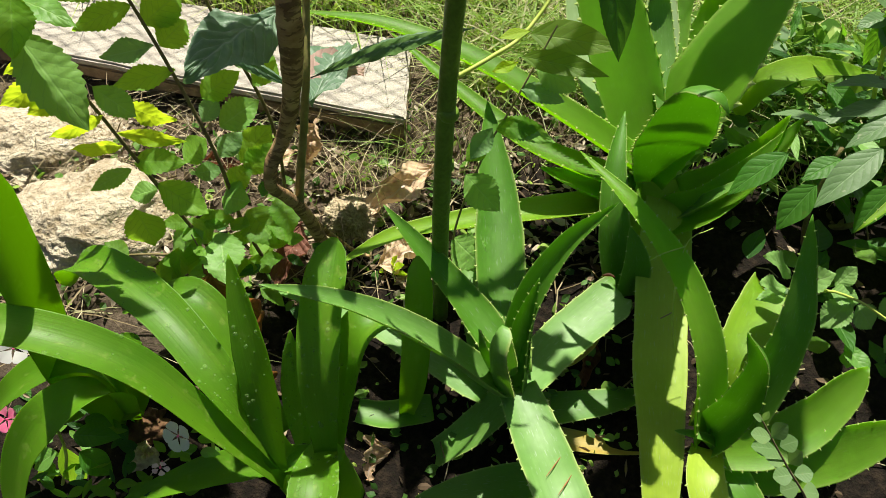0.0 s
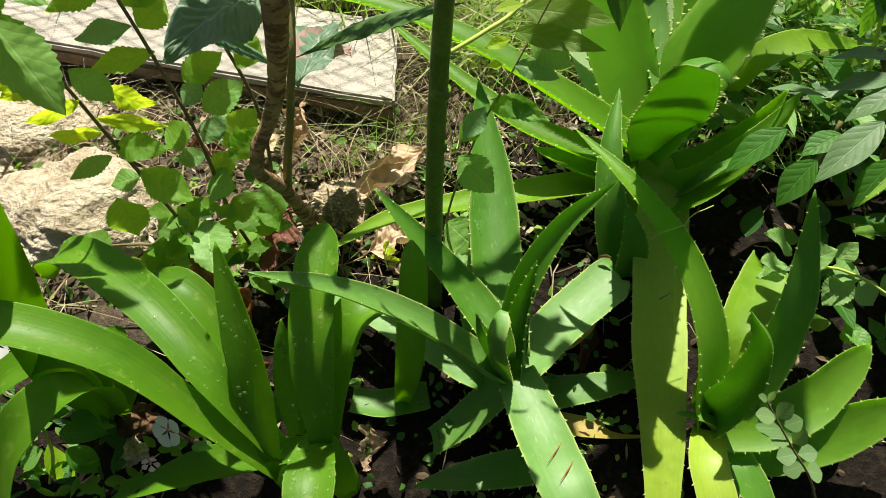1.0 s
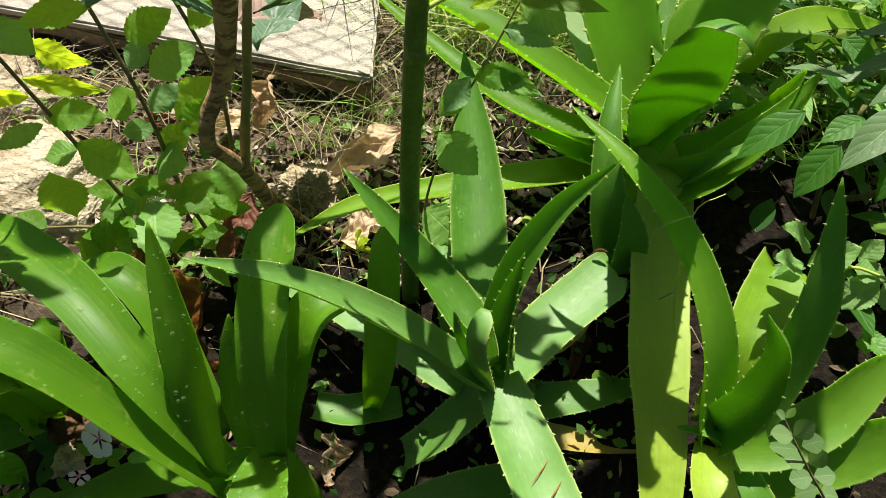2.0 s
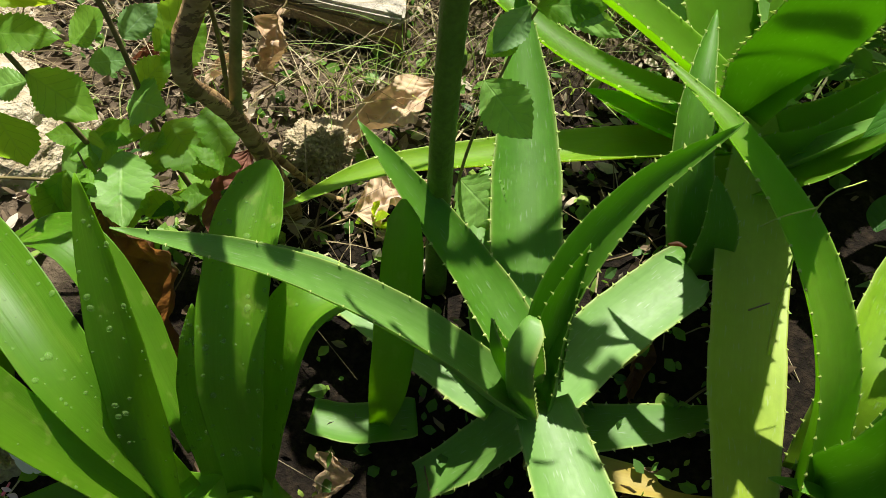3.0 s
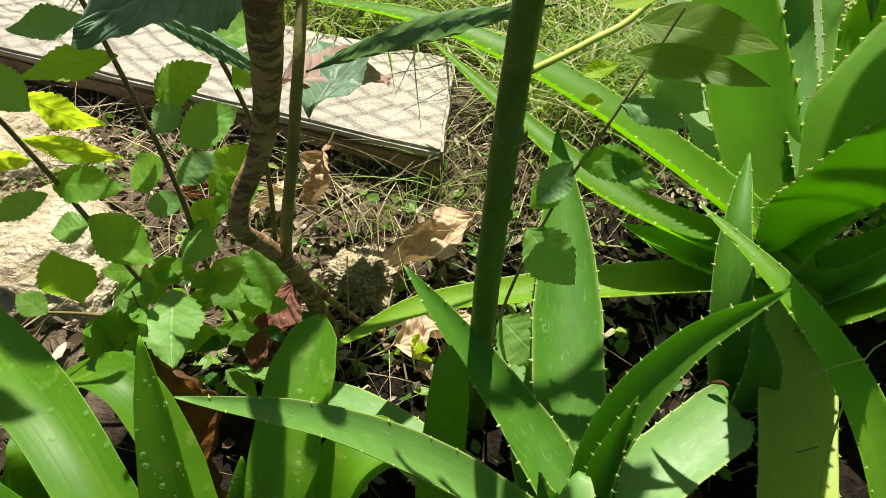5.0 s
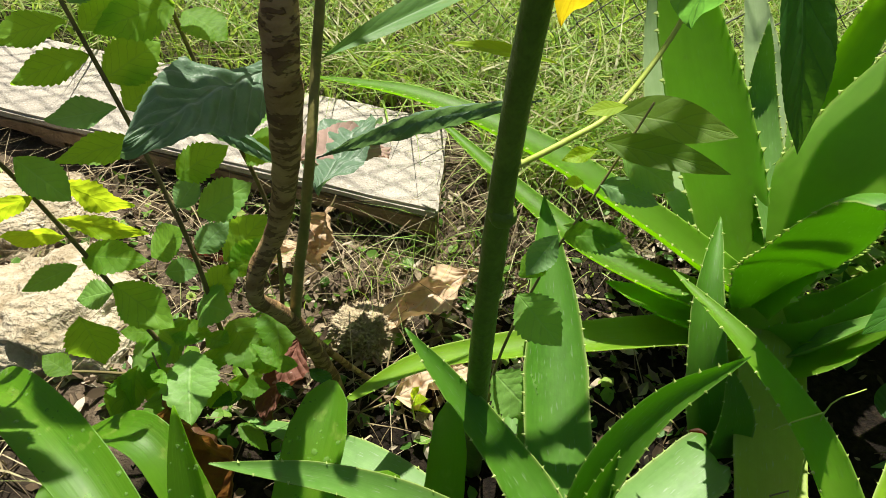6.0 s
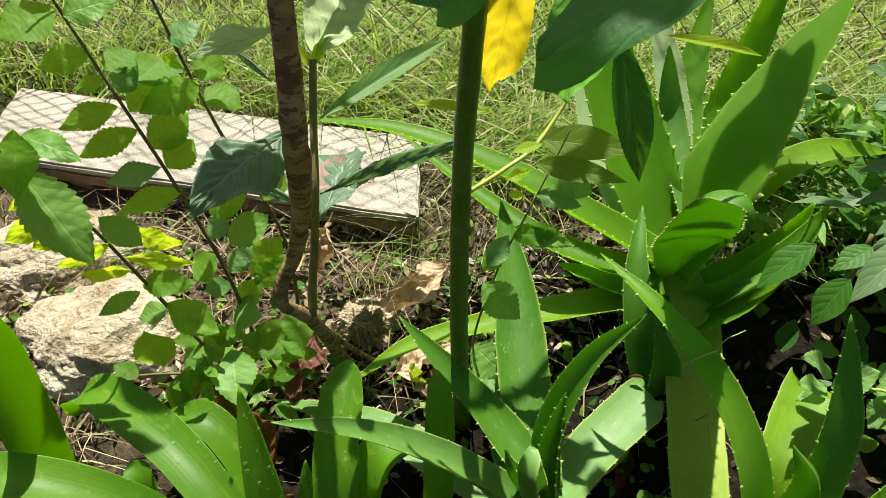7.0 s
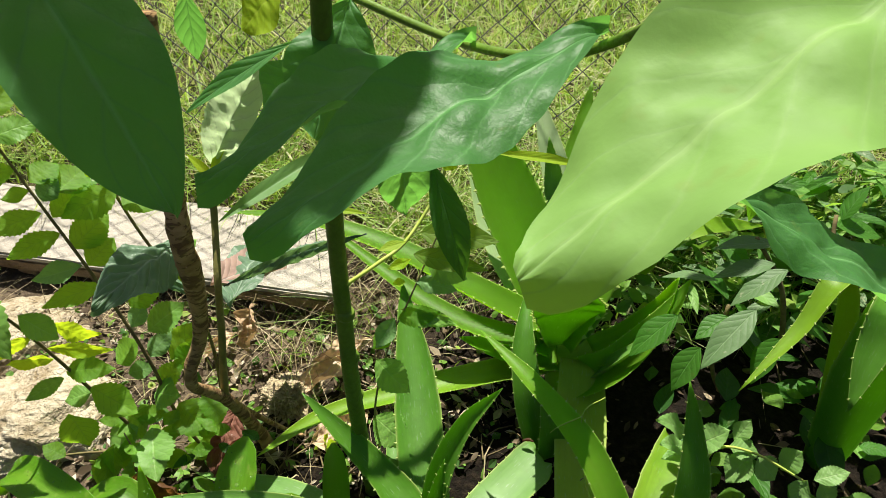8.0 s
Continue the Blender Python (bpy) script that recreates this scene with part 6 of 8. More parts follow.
leafy(bush, "willow", bush_green, (0.562, 1.008, 0.239), (0.560, 0.957, 0.245), 0.89, (-0.27, 0.40, 0.88))
leafy(bush, "willow", bush_silver, (1.001, 0.966, 0.325), (0.931, 0.960, 0.344), 0.77, (0.19, -0.10, 0.98))
leafy(bush, "ovate", bramble_green, (0.752, 0.926, 0.215), (0.710, 0.921, 0.206), 1.02, (0.17, -0.33, 0.93))
leafy(bush, "willow", bush_green, (0.748, 0.945, 0.212), (0.797, 0.964, 0.187), 0.92, (-0.07, -0.36, 0.93))
leafy(bush, "willow", bush_silver, (0.970, 1.024, 0.278), (1.022, 1.037, 0.302), 0.92, (0.04, -0.46, 0.89))
leafy(bush, "ovate", bramble_green, (0.934, 0.999, 0.290), (0.895, 1.011, 0.295), 0.88, (-0.03, -0.67, 0.74))
leafy(bush, "willow", bush_green, (0.859, 1.069, 0.314), (0.799, 1.066, 0.321), 0.87, (0.14, -0.17, 0.98))
leafy(bush, "willow", bush_silver, (0.584, 0.885, 0.352), (0.550, 0.923, 0.333), 1.02, (-0.01, 0.34, 0.94))
leafy(bush, "ovate", bramble_green, (0.805, 0.904, 0.289), (0.835, 0.865, 0.242), 0.88, (0.41, -0.01, 0.91))
leafy(bush, "willow", bush_green, (0.616, 0.920, 0.335), (0.566, 0.960, 0.318), 0.89, (0.08, -0.10, 0.99))
leafy(bush, "willow", bush_silver, (0.917, 1.021, 0.317), (0.896, 0.983, 0.328), 0.88, (-0.09, 0.30, 0.95))
leafy(bush, "ovate", bramble_green, (0.698, 0.980, 0.280), (0.665, 1.019, 0.299), 0.73, (0.17, 0.07, 0.98))
leafy(bush, "willow", bush_green, (0.566, 1.050, 0.336), (0.545, 0.997, 0.306), 0.74, (0.27, 0.48, 0.83))
leafy(bush, "willow", bush_silver, (0.580, 0.891, 0.226), (0.528, 0.928, 0.216), 0.76, (-0.20, -0.04, 0.98))
leafy(bush, "ovate", bramble_green, (0.895, 0.962, 0.328), (0.842, 1.007, 0.309), 0.80, (0.09, 0.21, 0.97))
leafy(bush, "willow", bush_green, (0.867, 1.014, 0.246), (0.929, 1.023, 0.260), 0.72, (-0.10, -0.04, 0.99))
leafy(bush, "willow", bush_silver, (0.851, 1.063, 0.345), (0.877, 1.011, 0.341), 1.00, (-0.18, -0.41, 0.89))
leafy(bush, "ovate", bramble_green, (0.728, 0.943, 0.346), (0.672, 0.943, 0.345), 0.90, (0.27, -0.07, 0.96))
leafy(bush, "willow", bush_green, (0.871, 0.959, 0.248), (0.838, 0.911, 0.242), 0.81, (-0.17, -0.59, 0.79))
leafy(bush, "willow", bush_silver, (0.800, 0.951, 0.287), (0.782, 0.988, 0.286), 0.80, (0.17, -0.25, 0.95))
leafy(bush, "ovate", bramble_green, (0.657, 0.995, 0.360), (0.637, 0.946, 0.342), 0.81, (0.19, -0.29, 0.94))
leafy(bush, "willow", bush_green, (0.714, 0.825, 0.236), (0.660, 0.775, 0.252), 0.99, (-0.28, 0.23, 0.93))
leafy(bush, "willow", bush_silver, (0.924, 0.828, 0.263), (0.884, 0.793, 0.264), 0.71, (-0.26, 0.41, 0.87))
leafy(bush, "ovate", bramble_green, (0.613, 1.094, 0.206), (0.582, 1.143, 0.221), 0.87, (0.06, 0.00, 1.00))
bush_rng = random.Random(41)
for k in range(90):
    x, y = bush_rng.uniform(0.50, 1.0), bush_rng.uniform(0.74, 1.08)
    z = bush_rng.uniform(0.17, 0.24 + 0.22 * (x - 0.40))
    turn, size = bush_rng.uniform(0, 2 * math.pi), bush_rng.uniform(0.05, 0.085)
    tip = (x + size * math.cos(turn), y + size * math.sin(turn) * 0.8, z - size * bush_rng.uniform(0.0, 0.55))
    leafy(bush, "willow", (bush_green, bramble_green, bush_silver)[k % 3], (x, y, z), tip, bush_rng.uniform(0.8, 1.2), (bush_rng.gauss(0, 0.2), bush_rng.gauss(-0.1, 0.2), 1.0))

impatiens = thing("flowering_plant", (0.750, 0.980, 0.120), "leafy plant with a small pink flower bud", "plant")
part("stem", tube(((0.740, 0.960, 0.100), (0.669, 0.920, 0.260), (0.630, 0.920, 0.409)), (0.004, 0.0035, 0.003)), twig_lime, impatiens)
leafy(impatiens, "willow", bush_silver, (0.630, 0.920, 0.409), (0.544, 0.900, 0.457), 1.48, (-0.22, -0.36, 0.91))
leafy(impatiens, "willow", bush_green, (0.630, 0.920, 0.405), (0.622, 0.910, 0.318), 1.11, (-0.22, -0.34, 0.91))
leafy(impatiens, "willow", bush_silver, (0.630, 0.920, 0.401), (0.671, 0.920, 0.426), 2.20, (-0.24, -0.35, 0.91))
leafy(impatiens, "willow", bush_green, (0.630, 0.920, 0.397), (0.705, 0.900, 0.331), 1.31, (-0.23, -0.34, 0.91))
leafy(impatiens, "willow", bush_silver, (0.630, 0.920, 0.393), (0.585, 0.910, 0.384), 2.20, (-0.22, -0.35, 0.91))
leafy(impatiens, "willow", bush_green, (0.630, 0.920, 0.389), (0.627, 0.920, 0.471), 0.99, (-0.23, -0.36, 0.91))
leafy(impatiens, "willow", bush_silver, (0.630, 0.920, 0.385), (0.632, 0.900, 0.357), 2.20, (-0.22, -0.34, 0.91))
leafy(impatiens, "willow", bush_green, (0.630, 0.920, 0.381), (0.701, 0.910, 0.386), 1.67, (-0.24, -0.34, 0.91))
leafy(impatiens, "petal", petal_pink, (0.630, 0.920, 0.419), (0.634, 0.916, 0.439), 0.61, (-0.23, -0.35, 0.91), name="flower_bud")

bramble = thing("bramble", (0.470, 0.560, 0.060), "bramble seedling with bright serrated leaflets", "bramble")
part("stem", tube(((0.470, 0.580, 0.060), (0.453, 0.540, 0.246), (0.498, 0.530, 0.255), (0.558, 0.500, 0.230)), (0.002, 0.002, 0.0018, 0.0015)), twig_lime, bramble)
leafy(bramble, "serrate", bramble_mint, (0.420, 0.550, 0.276), (0.370, 0.540, 0.326), 0.84, (-0.13, -0.25, 0.96))
leafy(bramble, "serrate_c", bramble_mint, (0.425, 0.550, 0.248), (0.381, 0.540, 0.274), 0.84, (-0.13, -0.24, 0.96))
leafy(bramble, "serrate", bramble_mint, (0.430, 0.550, 0.234), (0.388, 0.540, 0.240), 0.94, (-0.13, -0.23, 0.96))
leafy(bramble, "serrate_c", bramble_mint, (0.430, 0.550, 0.247), (0.467, 0.540, 0.291), 1.12, (-0.15, -0.24, 0.96))
leafy(bramble, "serrate", bramble_mint, (0.473, 0.540, 0.256), (0.511, 0.530, 0.247), 1.44, (-0.16, -0.23, 0.96))
leafy(bramble, "serrate_c", bramble_mint, (0.498, 0.530, 0.255), (0.466, 0.510, 0.220), 1.19, (-0.16, -0.22, 0.96))
leafy(bramble, "serrate", bramble_mint, (0.509, 0.530, 0.241), (0.530, 0.510, 0.218), 1.92, (-0.17, -0.22, 0.96))
leafy(bramble, "serrate_c", bramble_mint, (0.538, 0.520, 0.227), (0.558, 0.520, 0.262), 1.47, (-0.18, -0.22, 0.96))
leafy(bramble, "serrate", bramble_mint, (0.573, 0.500, 0.228), (0.616, 0.500, 0.240), 1.09, (-0.20, -0.21, 0.96))
leafy(bramble, "serrate_c", bramble_mint, (0.565, 0.500, 0.229), (0.548, 0.490, 0.195), 1.15, (-0.18, -0.20, 0.96))
leafy(bramble, "serrate", bramble_mint, (0.580, 0.500, 0.227), (0.606, 0.490, 0.173), 1.15, (-0.19, -0.20, 0.96))
leafy(bramble, "serrate_c", bramble_mint, (0.484, 0.550, 0.253), (0.504, 0.560, 0.279), 1.25, (-0.16, -0.24, 0.96))
bramble_rng = random.Random(17)
for k in range(34):
    x, y = bramble_rng.uniform(0.47, 0.74), bramble_rng.uniform(0.46, 0.70)
    z, turn, size = bramble_rng.uniform(0.09, 0.17), bramble_rng.uniform(0, 2 * math.pi), bramble_rng.uniform(0.03, 0.05)
    tip = (x + size * math.cos(turn), y + size * math.sin(turn), z - size * bramble_rng.uniform(-0.1, 0.4))
    leafy(bramble, ("serrate", "serrate_b", "serrate_c")[k % 3], (serrate_green, bush_green, bramble_green)[k % 3], (x, y, z), tip, bramble_rng.uniform(0.95, 1.3), (bramble_rng.gauss(0, 0.2), bramble_rng.gauss(-0.2, 0.2), 1.0))

aloe_d = thing("aloe_plant", (0.660, 0.600, 0.070), "broad-leaved aloe half hidden by a bush", "aloe", "aloe plants in the bed")
fleshy(aloe_d, ((0.660, 0.600, 0.100), (0.618, 0.640, 0.437), (0.549, 0.600, 0.396), (0.474, 0.560, 0.343)), 0.05, aloe_old, profile='aloe', tooth=0.003)
fleshy(aloe_d, ((0.660, 0.600, 0.100), (0.649, 0.580, 0.436), (0.612, 0.550, 0.414), (0.582, 0.510, 0.354)), 0.08, aloe_green, profile='big', tooth=0.003)

sprig = thing("round_leaf_sprig", (0.380, 0.340, 0.050), "sprig with small round grey-green leaves", "sprig")
part("stem", tube(((0.464, 0.329, 0.050), (0.421, 0.330, 0.138), (0.390, 0.345, 0.183), (0.359, 0.360, 0.230), (0.338, 0.370, 0.263)), (0.0016, 0.0015, 0.0012, 0.001)), twig_brown, sprig)
leafy(sprig, "oval", sprig_green, (0.349, 0.350, 0.251), (0.324, 0.350, 0.260), 1.12, (-0.17, -0.18, 0.97))
leafy(sprig, "oval", sprig_green, (0.349, 0.350, 0.251), (0.356, 0.350, 0.281), 0.98, (-0.18, -0.18, 0.97))
leafy(sprig, "oval", sprig_green, (0.364, 0.350, 0.223), (0.334, 0.350, 0.230), 1.07, (-0.17, -0.17, 0.97))
leafy(sprig, "oval", sprig_green, (0.365, 0.350, 0.230), (0.380, 0.350, 0.244), 1.62, (-0.19, -0.17, 0.97))
leafy(sprig, "oval", sprig_green, (0.384, 0.350, 0.194), (0.359, 0.350, 0.202), 1.32, (-0.18, -0.17, 0.97))
leafy(sprig, "oval", sprig_green, (0.390, 0.350, 0.187), (0.395, 0.350, 0.216), 1.06, (-0.19, -0.17, 0.97))
leafy(sprig, "oval", sprig_green, (0.408, 0.350, 0.155), (0.386, 0.350, 0.147), 1.56, (-0.18, -0.16, 0.97))
leafy(sprig, "oval", sprig_green, (0.408, 0.350, 0.155), (0.429, 0.350, 0.159), 1.62, (-0.19, -0.16, 0.97))
leafy(sprig, "oval", sprig_green, (0.427, 0.350, 0.122), (0.409, 0.350, 0.105), 1.57, (-0.18, -0.15, 0.97))
leafy(sprig, "oval", sprig_green, (0.436, 0.350, 0.105), (0.460, 0.350, 0.096), 1.66, (-0.19, -0.15, 0.97))
leafy(sprig, "oval", sprig_green, (0.327, 0.350, 0.290), (0.313, 0.350, 0.302), 0.78, (-0.17, -0.19, 0.97))
leafy(sprig, "oval", sprig_green, (0.327, 0.350, 0.290), (0.327, 0.350, 0.310), 0.54, (-0.18, -0.19, 0.97))

vinca = thing("periwinkle", (-0.300, 0.340, 0.040), "periwinkle with white and pink-eyed flowers", "flower", "periwinkles in the bed")
part("stem", tube(((-0.309, 0.387, 0.050), (-0.277, 0.386, 0.142), (-0.265, 0.385, 0.234)), (0.0022, 0.002, 0.0015)), twig_lime, vinca)
leafy(vinca, "ovate", serrate_green, (-0.283, 0.380, 0.188), (-0.256, 0.370, 0.199), 0.76, (0.13, -0.18, 0.97))
leafy(vinca, "ovate", bush_green, (-0.289, 0.380, 0.166), (-0.301, 0.370, 0.172), 1.31, (0.14, -0.18, 0.97))
leafy(vinca, "ovate", bramble_green, (-0.261, 0.380, 0.237), (-0.257, 0.370, 0.282), 0.68, (0.14, -0.20, 0.97))
leafy(vinca, "ovate", serrate_green, (-0.261, 0.380, 0.237), (-0.240, 0.370, 0.280), 0.65, (0.13, -0.20, 0.97))
leafy(vinca, "ovate", bush_green, (-0.261, 0.380, 0.237), (-0.246, 0.370, 0.292), 0.43, (0.13, -0.20, 0.97))
leafy(vinca, "ovate", bramble_green, (-0.289, 0.380, 0.151), (-0.260, 0.370, 0.165), 0.82, (0.13, -0.18, 0.98))
leafy(vinca, "ovate", serrate_green, (-0.302, 0.380, 0.166), (-0.322, 0.370, 0.157), 1.23, (0.15, -0.17, 0.97))
leafy(vinca, "petal", petal_white, (-0.310, 0.386, 0.182), (-0.328, 0.387, 0.179), 1.40, (-0.35, -0.75, 0.55), name="petal")
leafy(vinca, "petal", petal_white, (-0.309, 0.384, 0.181), (-0.315, 0.373, 0.167), 1.40, (-0.35, -0.75, 0.55), name="petal")
leafy(vinca, "petal", petal_white, (-0.307, 0.384, 0.182), (-0.294, 0.371, 0.178), 1.40, (-0.35, -0.75, 0.55), name="petal")
leafy(vinca, "petal", petal_white, (-0.307, 0.385, 0.184), (-0.294, 0.386, 0.197), 1.40, (-0.35, -0.75, 0.55), name="petal")
leafy(vinca, "petal", petal_white, (-0.309, 0.386, 0.184), (-0.316, 0.396, 0.198), 1.40, (-0.35, -0.75, 0.55), name="petal")
part("flower_eye", tube(((-0.304, 0.394, 0.176), (-0.309, 0.384, 0.183)), (0.0008, 0.0015), 7, 3), petal_pink, vinca)
leafy(vinca, "petal", petal_pale, (-0.334, 0.359, 0.151), (-0.341, 0.355, 0.149), 1.25, (0.21, -0.88, 0.42), name="petal")
leafy(vinca, "petal", petal_pale, (-0.332, 0.359, 0.149), (-0.331, 0.354, 0.142), 1.25, (0.21, -0.88, 0.42), name="petal")
leafy(vinca, "petal", petal_pale, (-0.330, 0.360, 0.151), (-0.321, 0.359, 0.149), 1.25, (0.21, -0.88, 0.42), name="petal")
leafy(vinca, "petal", petal_pale, (-0.331, 0.361, 0.153), (-0.326, 0.363, 0.160), 1.25, (0.21, -0.88, 0.42), name="petal")
leafy(vinca, "petal", petal_pale, (-0.333, 0.360, 0.153), (-0.339, 0.360, 0.160), 1.25, (0.21, -0.88, 0.42), name="petal")
part("flower_eye", tube(((-0.334, 0.371, 0.146), (-0.332, 0.359, 0.152)), (0.0008, 0.0015), 7, 3), petal_pink, vinca)
leafy(vinca, "willow", serrate_lit, (-0.258, 0.385, 0.225), (-0.244, 0.381, 0.233), 0.90, (0.13, -0.19, 0.97))
leafy(vinca, "willow", serrate_lit, (-0.258, 0.385, 0.225), (-0.250, 0.390, 0.233), 0.90, (0.13, -0.20, 0.97))
leafy(vinca, "willow", serrate_lit, (-0.258, 0.385, 0.225), (-0.261, 0.393, 0.233), 0.90, (0.13, -0.20, 0.97))
leafy(vinca, "willow", serrate_lit, (-0.258, 0.385, 0.225), (-0.271, 0.386, 0.233), 0.90, (0.13, -0.19, 0.97))
leafy(vinca, "willow", serrate_lit, (-0.258, 0.385, 0.225), (-0.271, 0.376, 0.233), 0.90, (0.13, -0.19, 0.97))
leafy(vinca, "willow", serrate_lit, (-0.258, 0.385, 0.225), (-0.261, 0.369, 0.233), 0.90, (0.13, -0.19, 0.97))
leafy(vinca, "willow", serrate_lit, (-0.258, 0.385, 0.225), (-0.249, 0.372, 0.233), 0.90, (0.13, -0.19, 0.97))

vinca_b = thing("periwinkle", (-0.460, 0.370, 0.040), "dark-leaved periwinkle with a pink flower", "flower", "periwinkles in the bed")
part("stem", tube(((-0.499, 0.384, 0.040), (-0.467, 0.392, 0.116), (-0.455, 0.400, 0.191)), (0.0022, 0.002, 0.0015)), twig_lime, vinca_b)
# the paler greens here are lit leaves, brightened by colour
leafy(vinca_b, "ovate", bush_green, (-0.446, 0.400, 0.154), (-0.381, 0.390, 0.168), 0.93, (0.19, -0.18, 0.97))
leafy(vinca_b, "ovate", bramble_green, (-0.485, 0.400, 0.107), (-0.522, 0.390, 0.079), 1.21, (0.21, -0.16, 0.96))
leafy(vinca_b, "ovate", serrate_green, (-0.472, 0.400, 0.123), (-0.478, 0.390, 0.024), 0.60, (0.19, -0.16, 0.97))
leafy(vinca_b, "ovate", bush_green, (-0.473, 0.400, 0.154), (-0.481, 0.390, 0.175), 1.84, (0.21, -0.17, 0.96))
leafy(vinca_b, "ovate", bramble_green, (-0.458, 0.400, 0.184), (-0.414, 0.390, 0.244), 0.91, (0.20, -0.18, 0.96))
leafy(vinca_b, "ovate", serrate_green, (-0.514, 0.400, 0.073), (-0.523, 0.390, 0.005), 0.83, (0.20, -0.15, 0.97))
leafy(vinca_b, "ovate", bush_green, (-0.457, 0.400, 0.107), (-0.427, 0.390, 0.061), 1.19, (0.18, -0.16, 0.97))
leafy(vinca_b, "ovate", bramble_green, (-0.514, 0.400, 0.107), (-0.560, 0.390, 0.043), 0.98, (0.22, -0.16, 0.96))
leafy(vinca_b, "ovate", serrate_green, (-0.442, 0.400, 0.198), (-0.403, 0.390, 0.224), 0.82, (0.20, -0.19, 0.96))
leafy(vinca_b, "ovate", bush_green, (-0.416, 0.400, 0.198), (-0.381, 0.390, 0.197), 1.03, (0.19, -0.18, 0.97))
leafy(vinca_b, "ovate", bramble_green, (-0.552, 0.400, -0.000), (-0.596, 0.390, -0.057), 1.18, (0.21, -0.14, 0.97))
leafy(vinca_b, "ovate", serrate_green, (-0.482, 0.400, -0.000), (-0.438, 0.390, -0.015), 1.25, (0.18, -0.15, 0.97))
leafy(vinca_b, "ovate", bush_green, (-0.460, 0.400, 0.169), (-0.435, 0.390, 0.231), 0.90, (0.21, -0.18, 0.96))
leafy(vinca_b, "ovate", bramble_green, (-0.489, 0.394, 0.067), (-0.505, 0.380, 0.074), 1.13, (-0.08, 0.33, 0.94))
leafy(vinca_b, "willow", serrate_green, (-0.473, 0.507, 0.062), (-0.466, 0.532, 0.062), 1.08, (0.12, -0.46, 0.88))
leafy(vinca_b, "ovate", bush_dark, (-0.426, 0.447, 0.088), (-0.409, 0.424, 0.087), 1.13, (0.17, -0.39, 0.91))
leafy(vinca_b, "willow", serrate_green, (-0.466, 0.395, 0.085), (-0.487, 0.384, 0.082), 1.06, (0.18, -0.38, 0.91))
leafy(vinca_b, "ovate", serrate_green, (-0.529, 0.414, 0.108), (-0.522, 0.399, 0.110), 1.02, (-0.30, 0.36, 0.88))
leafy(vinca_b, "willow", bush_dark, (-0.437, 0.423, 0.067), (-0.420, 0.442, 0.079), 1.12, (0.52, -0.37, 0.77))
leafy(vinca_b, "ovate", bush_green, (-0.478, 0.473, 0.085), (-0.511, 0.478, 0.099), 1.13, (-0.23, -0.16, 0.96))
leafy(vinca_b, "willow", serrate_green, (-0.425, 0.436, 0.090), (-0.447, 0.431, 0.087), 1.10, (-0.12, -0.49, 0.86))
leafy(vinca_b, "ovate", bush_dark, (-0.508, 0.440, 0.093), (-0.537, 0.452, 0.106), 1.13, (-0.41, -0.51, 0.76))
leafy(vinca_b, "willow", bramble_green, (-0.417, 0.410, 0.117), (-0.433, 0.429, 0.128), 1.08, (-0.07, -0.19, 0.98))
leafy(vinca_b, "ovate", serrate_green, (-0.515, 0.422, 0.086), (-0.546, 0.422, 0.082), 1.16, (0.15, -0.59, 0.79))
leafy(vinca_b, "willow", bush_dark, (-0.359, 0.328, 0.118), (-0.347, 0.343, 0.124), 1.09, (-0.20, 0.27, 0.94))
leafy(vinca_b, "ovate", serrate_green, (-0.549, 0.498, 0.071), (-0.536, 0.509, 0.078), 1.01, (0.23, -0.19, 0.95))
leafy(vinca_b, "willow", serrate_green, (-0.395, 0.391, 0.068), (-0.369, 0.375, 0.069), 1.17, (0.24, -0.45, 0.86))
leafy(vinca_b, "ovate", bush_dark, (-0.384, 0.386, 0.109), (-0.383, 0.366, 0.116), 1.08, (0.21, -0.59, 0.78))
leafy(vinca_b, "willow", bush_green, (-0.483, 0.448, 0.094), (-0.467, 0.471, 0.094), 1.14, (-0.14, -0.09, 0.99))
leafy(vinca_b, "ovate", serrate_green, (-0.415, 0.340, 0.081), (-0.390, 0.335, 0.083), 1.12, (-0.09, -0.34, 0.93))
leafy(vinca_b, "willow", bush_dark, (-0.438, 0.440, 0.116), (-0.456, 0.419, 0.122), 1.00, (0.09, -0.11, 0.99))
leafy(vinca_b, "ovate", bramble_green, (-0.512, 0.456, 0.073), (-0.522, 0.472, 0.081), 1.06, (-0.33, -0.27, 0.90))
leafy(vinca_b, "willow", serrate_green, (-0.513, 0.416, 0.083), (-0.528, 0.437, 0.087), 0.99, (0.27, -0.62, 0.73))
leafy(vinca_b, "ovate", bush_dark, (-0.401, 0.422, 0.064), (-0.430, 0.429, 0.076), 1.08, (-0.21, -0.34, 0.92))
leafy(vinca_b, "willow", serrate_green, (-0.412, 0.440, 0.116), (-0.385, 0.450, 0.120), 1.19, (-0.42, -0.31, 0.85))
leafy(vinca_b, "ovate", serrate_green, (-0.511, 0.508, 0.080), (-0.494, 0.513, 0.081), 0.99, (0.07, -0.34, 0.94))
leafy(vinca_b, "willow", bush_dark, (-0.440, 0.437, 0.094), (-0.441, 0.453, 0.103), 0.91, (0.19, 0.27, 0.94))
leafy(vinca_b, "ovate", bush_green, (-0.486, 0.362, 0.081), (-0.506, 0.378, 0.091), 0.90, (-0.01, -0.09, 1.00))
leafy(vinca_b, "willow", serrate_green, (-0.404, 0.430, 0.106), (-0.433, 0.425, 0.113), 0.92, (-0.15, -0.69, 0.71))
